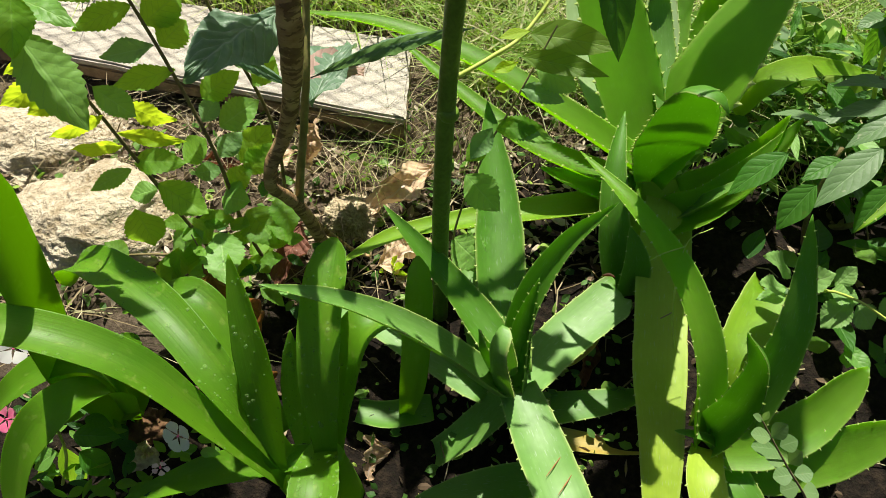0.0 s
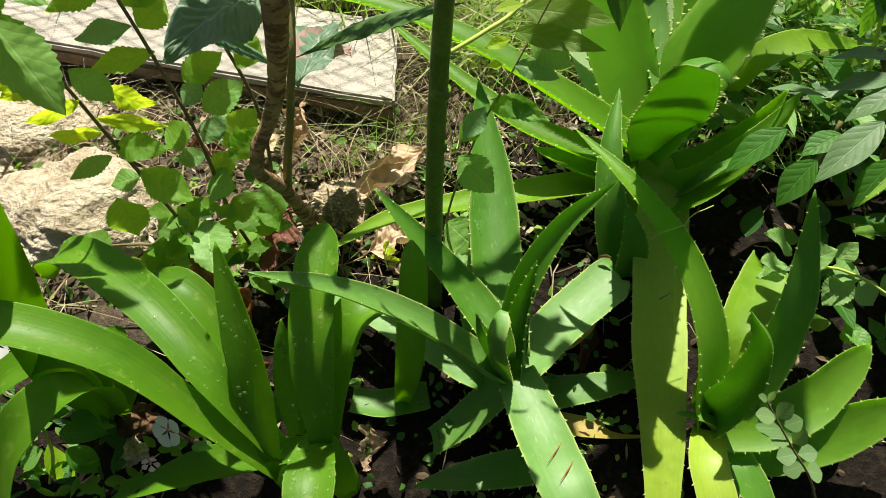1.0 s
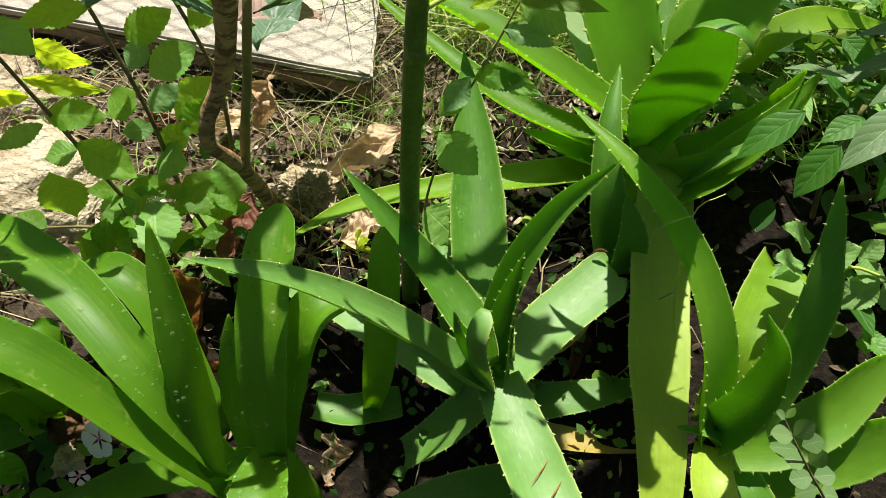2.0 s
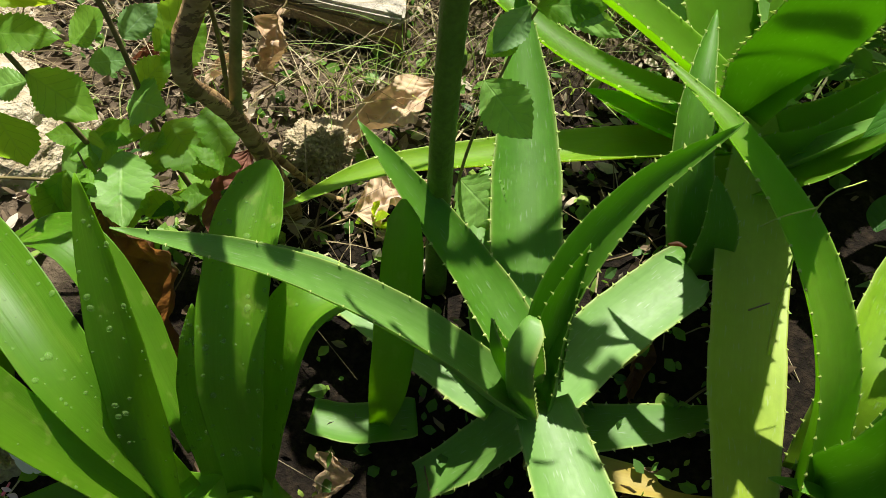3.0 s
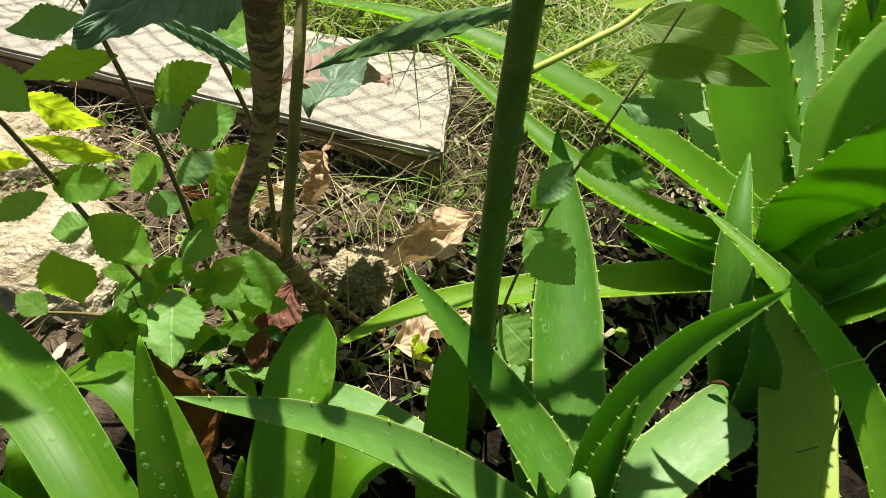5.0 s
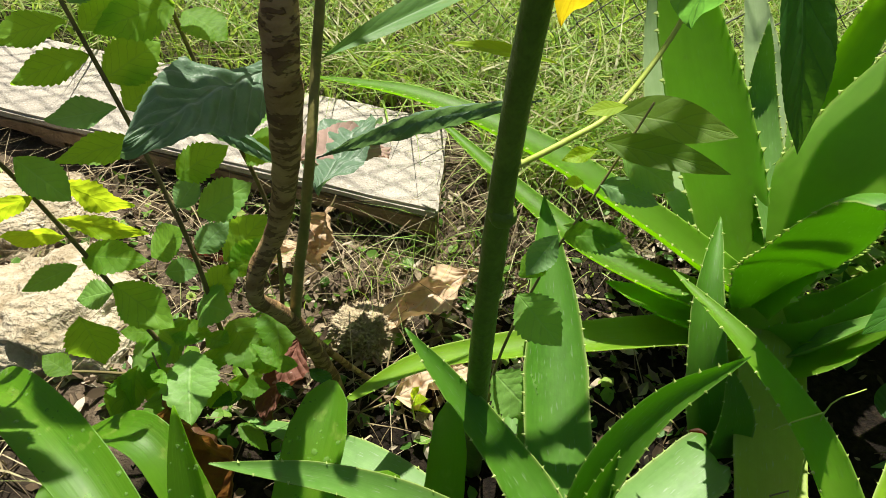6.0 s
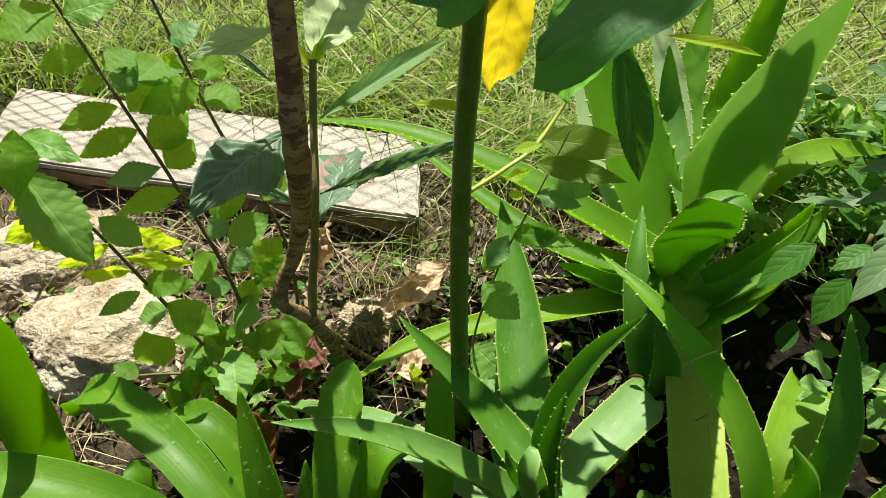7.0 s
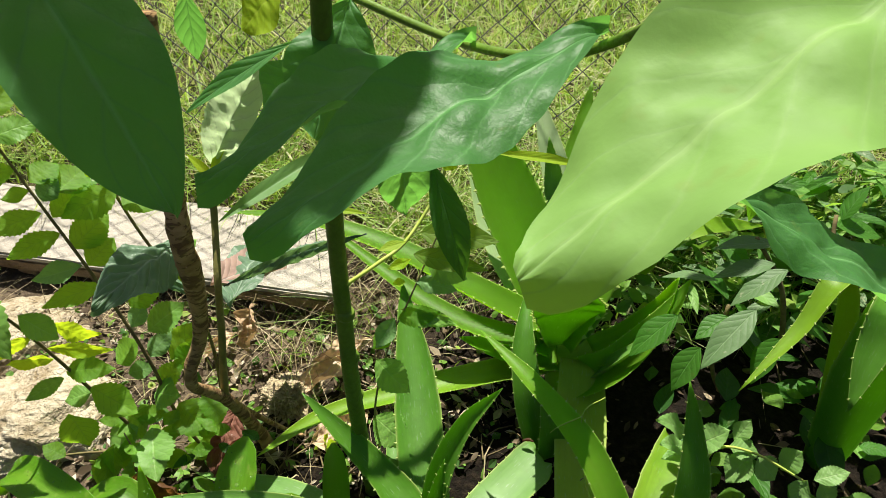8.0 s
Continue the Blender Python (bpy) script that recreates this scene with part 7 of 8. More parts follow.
leafy(vinca_b, "ovate", bush_dark, (-0.590, 0.512, 0.067), (-0.611, 0.513, 0.065), 1.11, (0.17, -0.36, 0.92))
leafy(vinca_b, "willow", bramble_green, (-0.440, 0.351, 0.082), (-0.419, 0.357, 0.088), 0.97, (-0.10, -0.04, 0.99))
leafy(vinca_b, "ovate", serrate_green, (-0.424, 0.505, 0.061), (-0.403, 0.505, 0.064), 1.13, (-0.01, -0.36, 0.93))
leafy(vinca_b, "willow", bush_dark, (-0.491, 0.352, 0.101), (-0.510, 0.339, 0.103), 0.90, (-0.53, -0.26, 0.81))
leafy(vinca_b, "ovate", serrate_green, (-0.506, 0.374, 0.069), (-0.501, 0.400, 0.072), 1.14, (0.22, 0.24, 0.95))
leafy(vinca_b, "willow", serrate_green, (-0.421, 0.349, 0.078), (-0.423, 0.326, 0.079), 0.96, (0.20, -0.16, 0.97))
leafy(vinca_b, "ovate", bush_dark, (-0.501, 0.468, 0.094), (-0.529, 0.480, 0.101), 0.92, (0.44, -0.12, 0.89))
leafy(vinca_b, "willow", bush_green, (-0.401, 0.339, 0.112), (-0.414, 0.314, 0.110), 1.14, (0.11, 0.25, 0.96))
leafy(vinca_b, "ovate", serrate_green, (-0.428, 0.401, 0.075), (-0.451, 0.385, 0.088), 1.01, (-0.48, -0.10, 0.87))
leafy(vinca_b, "willow", bush_dark, (-0.459, 0.361, 0.104), (-0.434, 0.360, 0.109), 0.92, (-0.02, -0.46, 0.89))
leafy(vinca_b, "ovate", bramble_green, (-0.493, 0.413, 0.110), (-0.519, 0.419, 0.109), 1.09, (0.62, -0.26, 0.74))
leafy(vinca_b, "willow", serrate_green, (-0.478, 0.431, 0.118), (-0.493, 0.407, 0.128), 1.18, (-0.22, -0.41, 0.89))
leafy(vinca_b, "ovate", bush_dark, (-0.467, 0.488, 0.076), (-0.456, 0.510, 0.078), 1.05, (-0.18, -0.52, 0.83))
leafy(vinca_b, "willow", serrate_green, (-0.550, 0.450, 0.083), (-0.569, 0.453, 0.094), 0.95, (-0.53, 0.18, 0.83))
leafy(vinca_b, "ovate", serrate_green, (-0.534, 0.430, 0.070), (-0.565, 0.424, 0.081), 0.91, (-0.25, 0.02, 0.97))
leafy(vinca_b, "willow", bush_dark, (-0.487, 0.457, 0.099), (-0.491, 0.476, 0.098), 1.13, (0.00, -0.47, 0.88))
leafy(vinca_b, "ovate", bush_green, (-0.513, 0.348, 0.063), (-0.538, 0.350, 0.066), 1.09, (-0.08, -0.49, 0.87))
leafy(vinca_b, "willow", serrate_green, (-0.517, 0.441, 0.087), (-0.497, 0.443, 0.092), 0.92, (-0.09, -0.52, 0.85))
leafy(vinca_b, "ovate", bush_dark, (-0.430, 0.358, 0.094), (-0.456, 0.367, 0.098), 1.04, (-0.17, -0.70, 0.70))
leafy(vinca_b, "willow", bramble_green, (-0.540, 0.459, 0.105), (-0.551, 0.436, 0.113), 1.14, (-0.02, 0.06, 1.00))
leafy(vinca_b, "ovate", serrate_green, (-0.390, 0.352, 0.079), (-0.366, 0.371, 0.089), 1.15, (0.63, 0.02, 0.78))
leafy(vinca_b, "willow", bush_dark, (-0.465, 0.468, 0.095), (-0.466, 0.451, 0.101), 1.02, (-0.39, -0.39, 0.84))
leafy(vinca_b, "ovate", serrate_green, (-0.460, 0.413, 0.118), (-0.437, 0.410, 0.131), 1.13, (0.42, -0.07, 0.91))
leafy(vinca_b, "willow", serrate_green, (-0.406, 0.341, 0.078), (-0.412, 0.364, 0.080), 1.08, (-0.15, 0.44, 0.88))
leafy(vinca_b, "ovate", bush_dark, (-0.503, 0.478, 0.091), (-0.526, 0.483, 0.091), 1.19, (-0.20, 0.06, 0.98))
leafy(vinca_b, "willow", bush_green, (-0.498, 0.390, 0.116), (-0.512, 0.376, 0.113), 1.03, (0.36, -0.31, 0.88))
leafy(vinca_b, "ovate", serrate_green, (-0.498, 0.389, 0.074), (-0.516, 0.405, 0.076), 1.05, (-0.21, -0.10, 0.97))
leafy(vinca_b, "willow", bush_dark, (-0.409, 0.367, 0.089), (-0.418, 0.384, 0.095), 0.95, (0.17, -0.51, 0.84))
leafy(vinca_b, "ovate", bramble_green, (-0.525, 0.364, 0.092), (-0.523, 0.386, 0.090), 0.94, (0.26, 0.20, 0.94))
leafy(vinca_b, "willow", serrate_green, (-0.486, 0.436, 0.093), (-0.468, 0.420, 0.092), 1.14, (-0.12, 0.23, 0.97))
leafy(vinca_b, "ovate", bush_dark, (-0.450, 0.337, 0.086), (-0.423, 0.336, 0.085), 0.99, (-0.33, -0.38, 0.87))
leafy(vinca_b, "willow", serrate_green, (-0.507, 0.414, 0.079), (-0.488, 0.403, 0.087), 1.05, (-0.08, -0.53, 0.84))
leafy(vinca_b, "ovate", serrate_green, (-0.420, 0.355, 0.108), (-0.404, 0.363, 0.111), 1.11, (-0.04, 0.08, 1.00))
leafy(vinca_b, "willow", bush_dark, (-0.389, 0.365, 0.108), (-0.392, 0.390, 0.117), 0.99, (-0.03, 0.07, 1.00))
leafy(vinca_b, "ovate", bush_green, (-0.581, 0.508, 0.078), (-0.563, 0.487, 0.075), 1.12, (0.25, -0.26, 0.93))
leafy(vinca_b, "willow", serrate_green, (-0.472, 0.358, 0.068), (-0.499, 0.368, 0.078), 1.07, (-0.50, -0.46, 0.73))
leafy(vinca_b, "ovate", bush_dark, (-0.457, 0.387, 0.084), (-0.453, 0.361, 0.084), 0.99, (-0.26, -0.40, 0.88))
leafy(vinca_b, "willow", bramble_green, (-0.477, 0.426, 0.072), (-0.451, 0.409, 0.069), 1.14, (0.24, 0.34, 0.91))
leafy(vinca_b, "ovate", serrate_green, (-0.404, 0.362, 0.096), (-0.374, 0.361, 0.101), 0.99, (-0.04, 0.06, 1.00))
leafy(vinca_b, "willow", bush_dark, (-0.490, 0.376, 0.100), (-0.503, 0.360, 0.112), 1.10, (-0.31, -0.54, 0.78))
leafy(vinca_b, "ovate", serrate_green, (-0.418, 0.436, 0.092), (-0.441, 0.448, 0.106), 1.09, (-0.25, -0.43, 0.87))
leafy(vinca_b, "willow", serrate_green, (-0.423, 0.384, 0.069), (-0.427, 0.361, 0.074), 1.17, (-0.01, -0.35, 0.94))
leafy(vinca_b, "ovate", bush_dark, (-0.559, 0.470, 0.096), (-0.565, 0.452, 0.106), 0.92, (0.60, -0.03, 0.80))
leafy(vinca_b, "willow", bush_green, (-0.415, 0.379, 0.066), (-0.398, 0.363, 0.066), 1.10, (-0.49, 0.23, 0.84))
leafy(vinca_b, "ovate", serrate_green, (-0.409, 0.351, 0.094), (-0.435, 0.359, 0.099), 0.99, (-0.24, -0.16, 0.96))
leafy(vinca_b, "willow", bush_dark, (-0.475, 0.454, 0.071), (-0.456, 0.440, 0.069), 1.19, (-0.29, -0.47, 0.84))
leafy(vinca_b, "ovate", bramble_green, (-0.386, 0.341, 0.095), (-0.361, 0.348, 0.108), 1.04, (0.11, -0.64, 0.76))
leafy(vinca_b, "willow", serrate_green, (-0.430, 0.365, 0.108), (-0.434, 0.339, 0.107), 1.05, (0.25, -0.10, 0.96))
leafy(vinca_b, "ovate", bush_dark, (-0.396, 0.390, 0.095), (-0.398, 0.412, 0.093), 1.09, (0.21, -0.37, 0.90))
leafy(vinca_b, "willow", serrate_green, (-0.406, 0.351, 0.081), (-0.428, 0.365, 0.095), 1.10, (0.53, -0.33, 0.78))
leafy(vinca_b, "ovate", serrate_green, (-0.433, 0.351, 0.115), (-0.450, 0.340, 0.112), 1.19, (0.10, -0.46, 0.88))
leafy(vinca_b, "willow", bush_dark, (-0.469, 0.444, 0.079), (-0.498, 0.449, 0.091), 1.03, (-0.04, -0.41, 0.91))
leafy(vinca_b, "ovate", bush_green, (-0.454, 0.378, 0.084), (-0.466, 0.402, 0.082), 1.17, (-0.05, 0.04, 1.00))
leafy(vinca_b, "willow", serrate_green, (-0.461, 0.434, 0.094), (-0.462, 0.412, 0.099), 1.02, (-0.16, -0.39, 0.90))
leafy(vinca, "ovate", bramble_green, (-0.310, 0.389, 0.072), (-0.303, 0.373, 0.080), 1.00, (0.13, -0.16, 0.98))
leafy(vinca, "ovate", serrate_green, (-0.354, 0.406, 0.085), (-0.334, 0.411, 0.082), 1.00, (0.15, -0.17, 0.97))
leafy(vinca, "ovate", serrate_green, (-0.337, 0.406, 0.084), (-0.318, 0.394, 0.093), 1.00, (0.14, -0.17, 0.97))
leafy(vinca, "ovate", serrate_green, (-0.294, 0.413, 0.063), (-0.303, 0.429, 0.064), 1.00, (0.13, -0.18, 0.98))
leafy(vinca, "ovate", bush_green, (-0.305, 0.434, 0.079), (-0.300, 0.448, 0.078), 1.00, (0.13, -0.19, 0.97))
leafy(vinca, "ovate", serrate_green, (-0.357, 0.410, 0.085), (-0.374, 0.422, 0.093), 1.00, (0.16, -0.18, 0.97))
leafy(vinca, "ovate", bramble_green, (-0.337, 0.404, 0.083), (-0.318, 0.415, 0.086), 1.00, (0.14, -0.17, 0.97))
leafy(vinca, "ovate", serrate_green, (-0.319, 0.355, 0.087), (-0.296, 0.360, 0.095), 1.00, (0.13, -0.16, 0.98))
leafy(vinca, "ovate", serrate_green, (-0.364, 0.377, 0.086), (-0.379, 0.368, 0.083), 1.00, (0.16, -0.16, 0.97))
leafy(vinca, "ovate", serrate_green, (-0.326, 0.453, 0.063), (-0.338, 0.446, 0.067), 1.00, (0.14, -0.19, 0.97))
leafy(vinca, "ovate", bush_green, (-0.318, 0.473, 0.073), (-0.305, 0.485, 0.073), 1.00, (0.13, -0.20, 0.97))
leafy(vinca, "ovate", serrate_green, (-0.307, 0.403, 0.079), (-0.310, 0.391, 0.080), 1.00, (0.13, -0.17, 0.98))
leafy(vinca_b, "petal", petal_pink, (-0.535, 0.420, 0.156), (-0.551, 0.420, 0.154), 1.25, (-0.20, -0.59, 0.78), name="petal")
leafy(vinca_b, "petal", petal_pink, (-0.534, 0.419, 0.155), (-0.538, 0.406, 0.146), 1.25, (-0.20, -0.59, 0.78), name="petal")
leafy(vinca_b, "petal", petal_pink, (-0.532, 0.419, 0.156), (-0.519, 0.409, 0.154), 1.25, (-0.20, -0.59, 0.78), name="petal")
leafy(vinca_b, "petal", petal_pink, (-0.532, 0.421, 0.157), (-0.520, 0.426, 0.167), 1.25, (-0.20, -0.59, 0.78), name="petal")
leafy(vinca_b, "petal", petal_pink, (-0.534, 0.422, 0.157), (-0.540, 0.433, 0.167), 1.25, (-0.20, -0.59, 0.78), name="petal")
part("flower_eye", tube(((-0.531, 0.427, 0.147), (-0.533, 0.419, 0.157)), (0.0008, 0.0015), 7, 3), petal_pink, vinca_b)
leafy(vinca_b, "petal", petal_white, (-0.509, 0.469, 0.237), (-0.518, 0.453, 0.234), 1.40, (0.51, -0.61, 0.61), name="petal")
leafy(vinca_b, "petal", petal_white, (-0.507, 0.469, 0.235), (-0.498, 0.459, 0.224), 1.40, (0.51, -0.61, 0.61), name="petal")
leafy(vinca_b, "petal", petal_white, (-0.506, 0.471, 0.237), (-0.490, 0.477, 0.234), 1.40, (0.51, -0.61, 0.61), name="petal")
leafy(vinca_b, "petal", petal_white, (-0.507, 0.472, 0.238), (-0.503, 0.482, 0.251), 1.40, (0.51, -0.61, 0.61), name="petal")
leafy(vinca_b, "petal", petal_white, (-0.509, 0.470, 0.238), (-0.520, 0.469, 0.251), 1.40, (0.51, -0.61, 0.61), name="petal")
part("flower_eye", tube(((-0.514, 0.477, 0.230), (-0.507, 0.469, 0.238)), (0.0008, 0.0015), 7, 3), petal_pink, vinca_b)

weedling = thing("weed_seedling", (-0.050, 0.700, 0.120), "small yellow-green weed seedling", "weed")
part("stem", tube(((-0.070, 0.658, 0.120), (-0.074, 0.671, 0.130)), (0.001, 0.001)), twig_lime, weedling)
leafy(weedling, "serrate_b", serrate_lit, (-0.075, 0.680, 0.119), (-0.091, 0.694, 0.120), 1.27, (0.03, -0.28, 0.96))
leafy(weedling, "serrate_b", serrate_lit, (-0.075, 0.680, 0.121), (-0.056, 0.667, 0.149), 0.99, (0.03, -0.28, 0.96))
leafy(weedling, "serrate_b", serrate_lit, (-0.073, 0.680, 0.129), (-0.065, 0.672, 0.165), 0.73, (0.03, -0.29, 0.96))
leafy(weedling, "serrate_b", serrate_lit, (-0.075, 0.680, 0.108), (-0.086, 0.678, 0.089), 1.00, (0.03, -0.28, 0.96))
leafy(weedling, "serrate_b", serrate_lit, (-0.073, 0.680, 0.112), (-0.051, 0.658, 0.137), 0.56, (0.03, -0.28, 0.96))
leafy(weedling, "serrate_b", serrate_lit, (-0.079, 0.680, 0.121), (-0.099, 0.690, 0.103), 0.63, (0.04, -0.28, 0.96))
dry = tagged(leafy(None, "dead", dead_tan, (-0.006, 0.848, 0.174), (-0.128, 0.766, 0.136), 0.98, (-0.20, -0.45, 0.87), name="dead_leaf"), "curled dry tan leaf lying in dead grass", "dead leaf", "dead leaves on the bed")
part("stalk", tube(((0.022, 0.866, 0.178), (0.008, 0.857, 0.175), (-0.007, 0.848, 0.173)), (0.0009, 0.0012, 0.0015), 6, 6), twig_brown, dry)
dry = tagged(leafy(None, "dead_curl", dead_tan, (-0.198, 0.905, 0.222), (-0.218, 0.862, 0.146), 1.38, (-0.26, -0.87, 0.41), name="dead_leaf"), "folded pale dry leaf leaning on a slab's edge", "dead leaf", "dead leaves on the bed")
part("stalk", tube(((-0.192, 0.918, 0.231), (-0.195, 0.910, 0.225), (-0.198, 0.904, 0.222)), (0.0009, 0.0012, 0.0015), 6, 6), twig_brown, dry)
dry = tagged(leafy(None, "dead", dead_tan, (-0.238, 0.903, 0.155), (-0.299, 0.860, 0.140), 1.06, (-0.10, -0.40, 0.91), name="dead_leaf"), "pale dry leaf in straw before a slab", "dead leaf", "dead leaves on the bed")
part("stalk", tube(((-0.219, 0.916, 0.158), (-0.230, 0.908, 0.156), (-0.239, 0.902, 0.155)), (0.0009, 0.0012, 0.0015), 6, 6), twig_brown, dry)
dry = tagged(leafy(None, "dead", dead_red, (-0.211, 0.745, 0.154), (-0.237, 0.632, 0.134), 1.05, (0.05, -0.40, 0.91), name="dead_leaf"), "dark red crinkled dead leaf at a trunk's foot", "dead leaf", "dead leaves on the bed")
part("stalk", tube(((-0.206, 0.772, 0.150), (-0.209, 0.758, 0.153), (-0.211, 0.744, 0.154)), (0.0009, 0.0012, 0.0015), 6, 6), twig_brown, dry)
dry = tagged(leafy(None, "dead_curl", dead_rust, (-0.306, 0.600, 0.244), (-0.238, 0.500, 0.102), 1.23, (0.21, -0.74, 0.64), name="dead_leaf"), "large rust-brown dead leaf, backlit", "dead leaf", "dead leaves on the bed")
part("stalk", tube(((-0.327, 0.630, 0.258), (-0.314, 0.612, 0.249), (-0.305, 0.598, 0.243)), (0.0009, 0.0012, 0.0015), 6, 6), twig_brown, dry)
dry = tagged(leafy(None, "dead", dead_tan, (-0.104, 0.677, 0.125), (-0.008, 0.735, 0.125), 1.15, (0.10, -0.20, 0.98), name="dead_leaf"), "pale dead leaf on bare soil", "dead leaf", "dead leaves on the bed")
part("stalk", tube(((-0.132, 0.660, 0.127), (-0.115, 0.670, 0.125), (-0.102, 0.678, 0.125)), (0.0009, 0.0012, 0.0015), 6, 6), twig_brown, dry)
dry = tagged(leafy(None, "dead_curl", dead_red, (-0.409, 0.899, 0.130), (-0.308, 0.885, 0.130), 0.80, (0.00, -0.20, 0.98), name="dead_leaf"), "dark brown dead leaf beside a boulder", "dead leaf", "dead leaves on the bed")
part("stalk", tube(((-0.439, 0.903, 0.132), (-0.421, 0.901, 0.130), (-0.407, 0.899, 0.130)), (0.0009, 0.0012, 0.0015), 6, 6), twig_brown, dry)
dry = tagged(leafy(None, "dead_curl", dead_tan, (-0.094, 0.446, 0.060), (-0.098, 0.383, 0.060), 1.59, (0.51, -0.30, 0.81), name="dead_leaf"), "grey-brown dry leaf stuck upright in soil", "dead leaf", "dead leaves on the bed")
part("stalk", tube(((-0.093, 0.465, 0.062), (-0.094, 0.453, 0.060), (-0.094, 0.444, 0.060)), (0.0009, 0.0012, 0.0015), 6, 6), twig_brown, dry)
dry = tagged(leafy(None, "dead", dead_rust, (0.208, 0.589, 0.090), (0.191, 0.503, 0.080), 0.88, (0.30, -0.30, 0.90), name="dead_leaf"), "rust-brown dead leaf below an aloe", "dead leaf", "dead leaves on the bed")
part("stalk", tube(((0.213, 0.615, 0.093), (0.210, 0.599, 0.090), (0.208, 0.587, 0.090)), (0.0009, 0.0012, 0.0015), 6, 6), twig_brown, dry)

# Added overhead: leaves out of view, placed where they block sun from the bed.
crown = thing("shade_branch", (0.300, 1.150, 1.150), "overhanging branch with unseen leaves added to dapple the bed with shade", "branch")
part("bough", tube(((-0.160, 0.720, 0.950), (-0.020, 0.950, 1.150), (0.300, 1.150, 1.250), (0.750, 1.200, 1.300)), (0.008, 0.007, 0.005, 0.003)), bark, crown)
part("bough", tube(((-0.020, 0.950, 1.150), (-0.250, 1.150, 1.250), (-0.600, 1.200, 1.300)), (0.005, 0.004, 0.003)), bark, crown)
leafy(crown, "smooth", smooth_green, (-0.290, 0.800, 1.060), (-0.410, 0.770, 1.030), 1.00, (0.05, -0.06, 1.0))
leafy(crown, "smooth", smooth_green, (0.425, 1.012, 1.237), (0.465, 0.888, 1.225), 0.97, (0.02, -0.13, 0.99))
leafy(crown, "smooth", smooth_green, (0.187, 0.825, 1.099), (0.258, 0.881, 1.060), 1.18, (0.19, 0.18, 0.97))
leafy(crown, "smooth", smooth_green, (-0.023, 0.856, 1.107), (0.012, 0.950, 1.073), 1.09, (0.13, 0.21, 0.97))
leafy(crown, "smooth", smooth_green, (0.102, 0.972, 1.195), (0.188, 1.024, 1.176), 1.10, (0.00, -0.19, 0.98))
leafy(crown, "smooth", smooth_green, (0.257, 1.043, 1.252), (0.350, 1.101, 1.249), 1.16, (0.03, -0.12, 0.99))
leafy(crown, "smooth", smooth_green, (0.665, 1.223, 1.182), (0.485, 1.136, 1.177), 1.15, (0.01, -0.05, 1.00))
leafy(crown, "smooth", smooth_green, (0.835, 1.078, 1.158), (0.653, 1.162, 1.116), 0.99, (0.18, -0.26, 0.95))
leafy(crown, "smooth", smooth_green, (-0.132, 0.861, 1.070), (-0.224, 0.769, 1.034), 1.06, (-0.02, -0.09, 1.00))
leafy(crown, "smooth", smooth_green, (0.418, 1.150, 1.206), (0.472, 1.300, 1.177), 0.96, (0.08, -0.13, 0.99))
leafy(crown, "smooth", smooth_green, (0.184, 0.995, 1.181), (0.182, 0.895, 1.147), 1.07, (0.23, -0.23, 0.95))
leafy(crown, "smooth", smooth_green, (0.629, 0.877, 1.020), (0.656, 1.075, 1.009), 1.08, (-0.15, -0.10, 0.98))
leafy(crown, "smooth", smooth_green, (-0.245, 0.837, 1.054), (-0.370, 0.870, 1.006), 1.11, (0.22, 0.26, 0.94))
leafy(crown, "smooth", smooth_green, (0.325, 1.150, 1.120), (0.500, 1.240, 1.120), 1.25, (0.0, -0.05, 1.0))
leafy(crown, "smooth", young_green, (-0.118, 0.876, 1.955), (0.028, 0.838, 1.925), 1.40, (-0.08, 0.27, 0.96))
leafy(crown, "smooth", young_green, (0.057, 0.786, 1.939), (-0.102, 0.886, 1.909), 1.40, (0.05, 0.22, 0.97))
leafy(crown, "smooth", young_green, (-0.090, 0.681, 1.813), (-0.029, 0.838, 1.783), 1.40, (-0.14, 0.05, 0.99))
leafy(crown, "smooth", young_green, (0.037, 0.756, 1.971), (-0.036, 0.887, 1.941), 1.40, (-0.18, -0.03, 0.98))
leafy(crown, "smooth", young_green, (0.018, 0.745, 1.921), (-0.087, 0.867, 1.891), 1.40, (-0.15, 0.28, 0.95))
leafy(crown, "smooth", young_green, (0.030, 0.673, 1.789), (0.070, 0.820, 1.759), 1.40, (-0.18, -0.03, 0.98))
leafy(crown, "smooth", young_green, (0.032, 0.738, 1.859), (0.122, 0.860, 1.829), 1.40, (-0.00, -0.00, 1.00))
leafy(crown, "smooth", young_green, (0.020, 0.799, 1.949), (0.140, 0.918, 1.919), 1.40, (0.11, 0.06, 0.99))
leafy(crown, "smooth", young_green, (0.092, 0.694, 1.777), (0.094, 0.880, 1.747), 1.40, (0.13, 0.10, 0.99))


# ---- stones ----
boulder("boulder", (-0.535, 0.784, 0.098), (0.142, 0.118, 0.076), 12.7, stone_lime, "pale pitted limestone boulder lying in dry litter", 0.13, turn=-12, sub=6, grit=0.25, group="boulders beside the slab")
boulder("boulder", (-0.70, 0.955, 0.105), (0.18, 0.10, 0.066), 8.4, stone_lime, "flat pale limestone boulder beside a concrete slab", turn=8, sub=6, grit=0.22, group="boulders beside the slab")
boulder("stone", (-0.142, 0.782, 0.120), (0.05, 0.04, 0.032), 5.0, stone_grey, "crumbly tan stone half sunk in soil", 0.22, sub=6, grit=0.9)
boulder("stone", (-0.396, 0.460, 0.058), (0.034, 0.024, 0.018), 6.0, stone_brown, "rough reddish brown stone in dark soil", 0.3, sub=5)
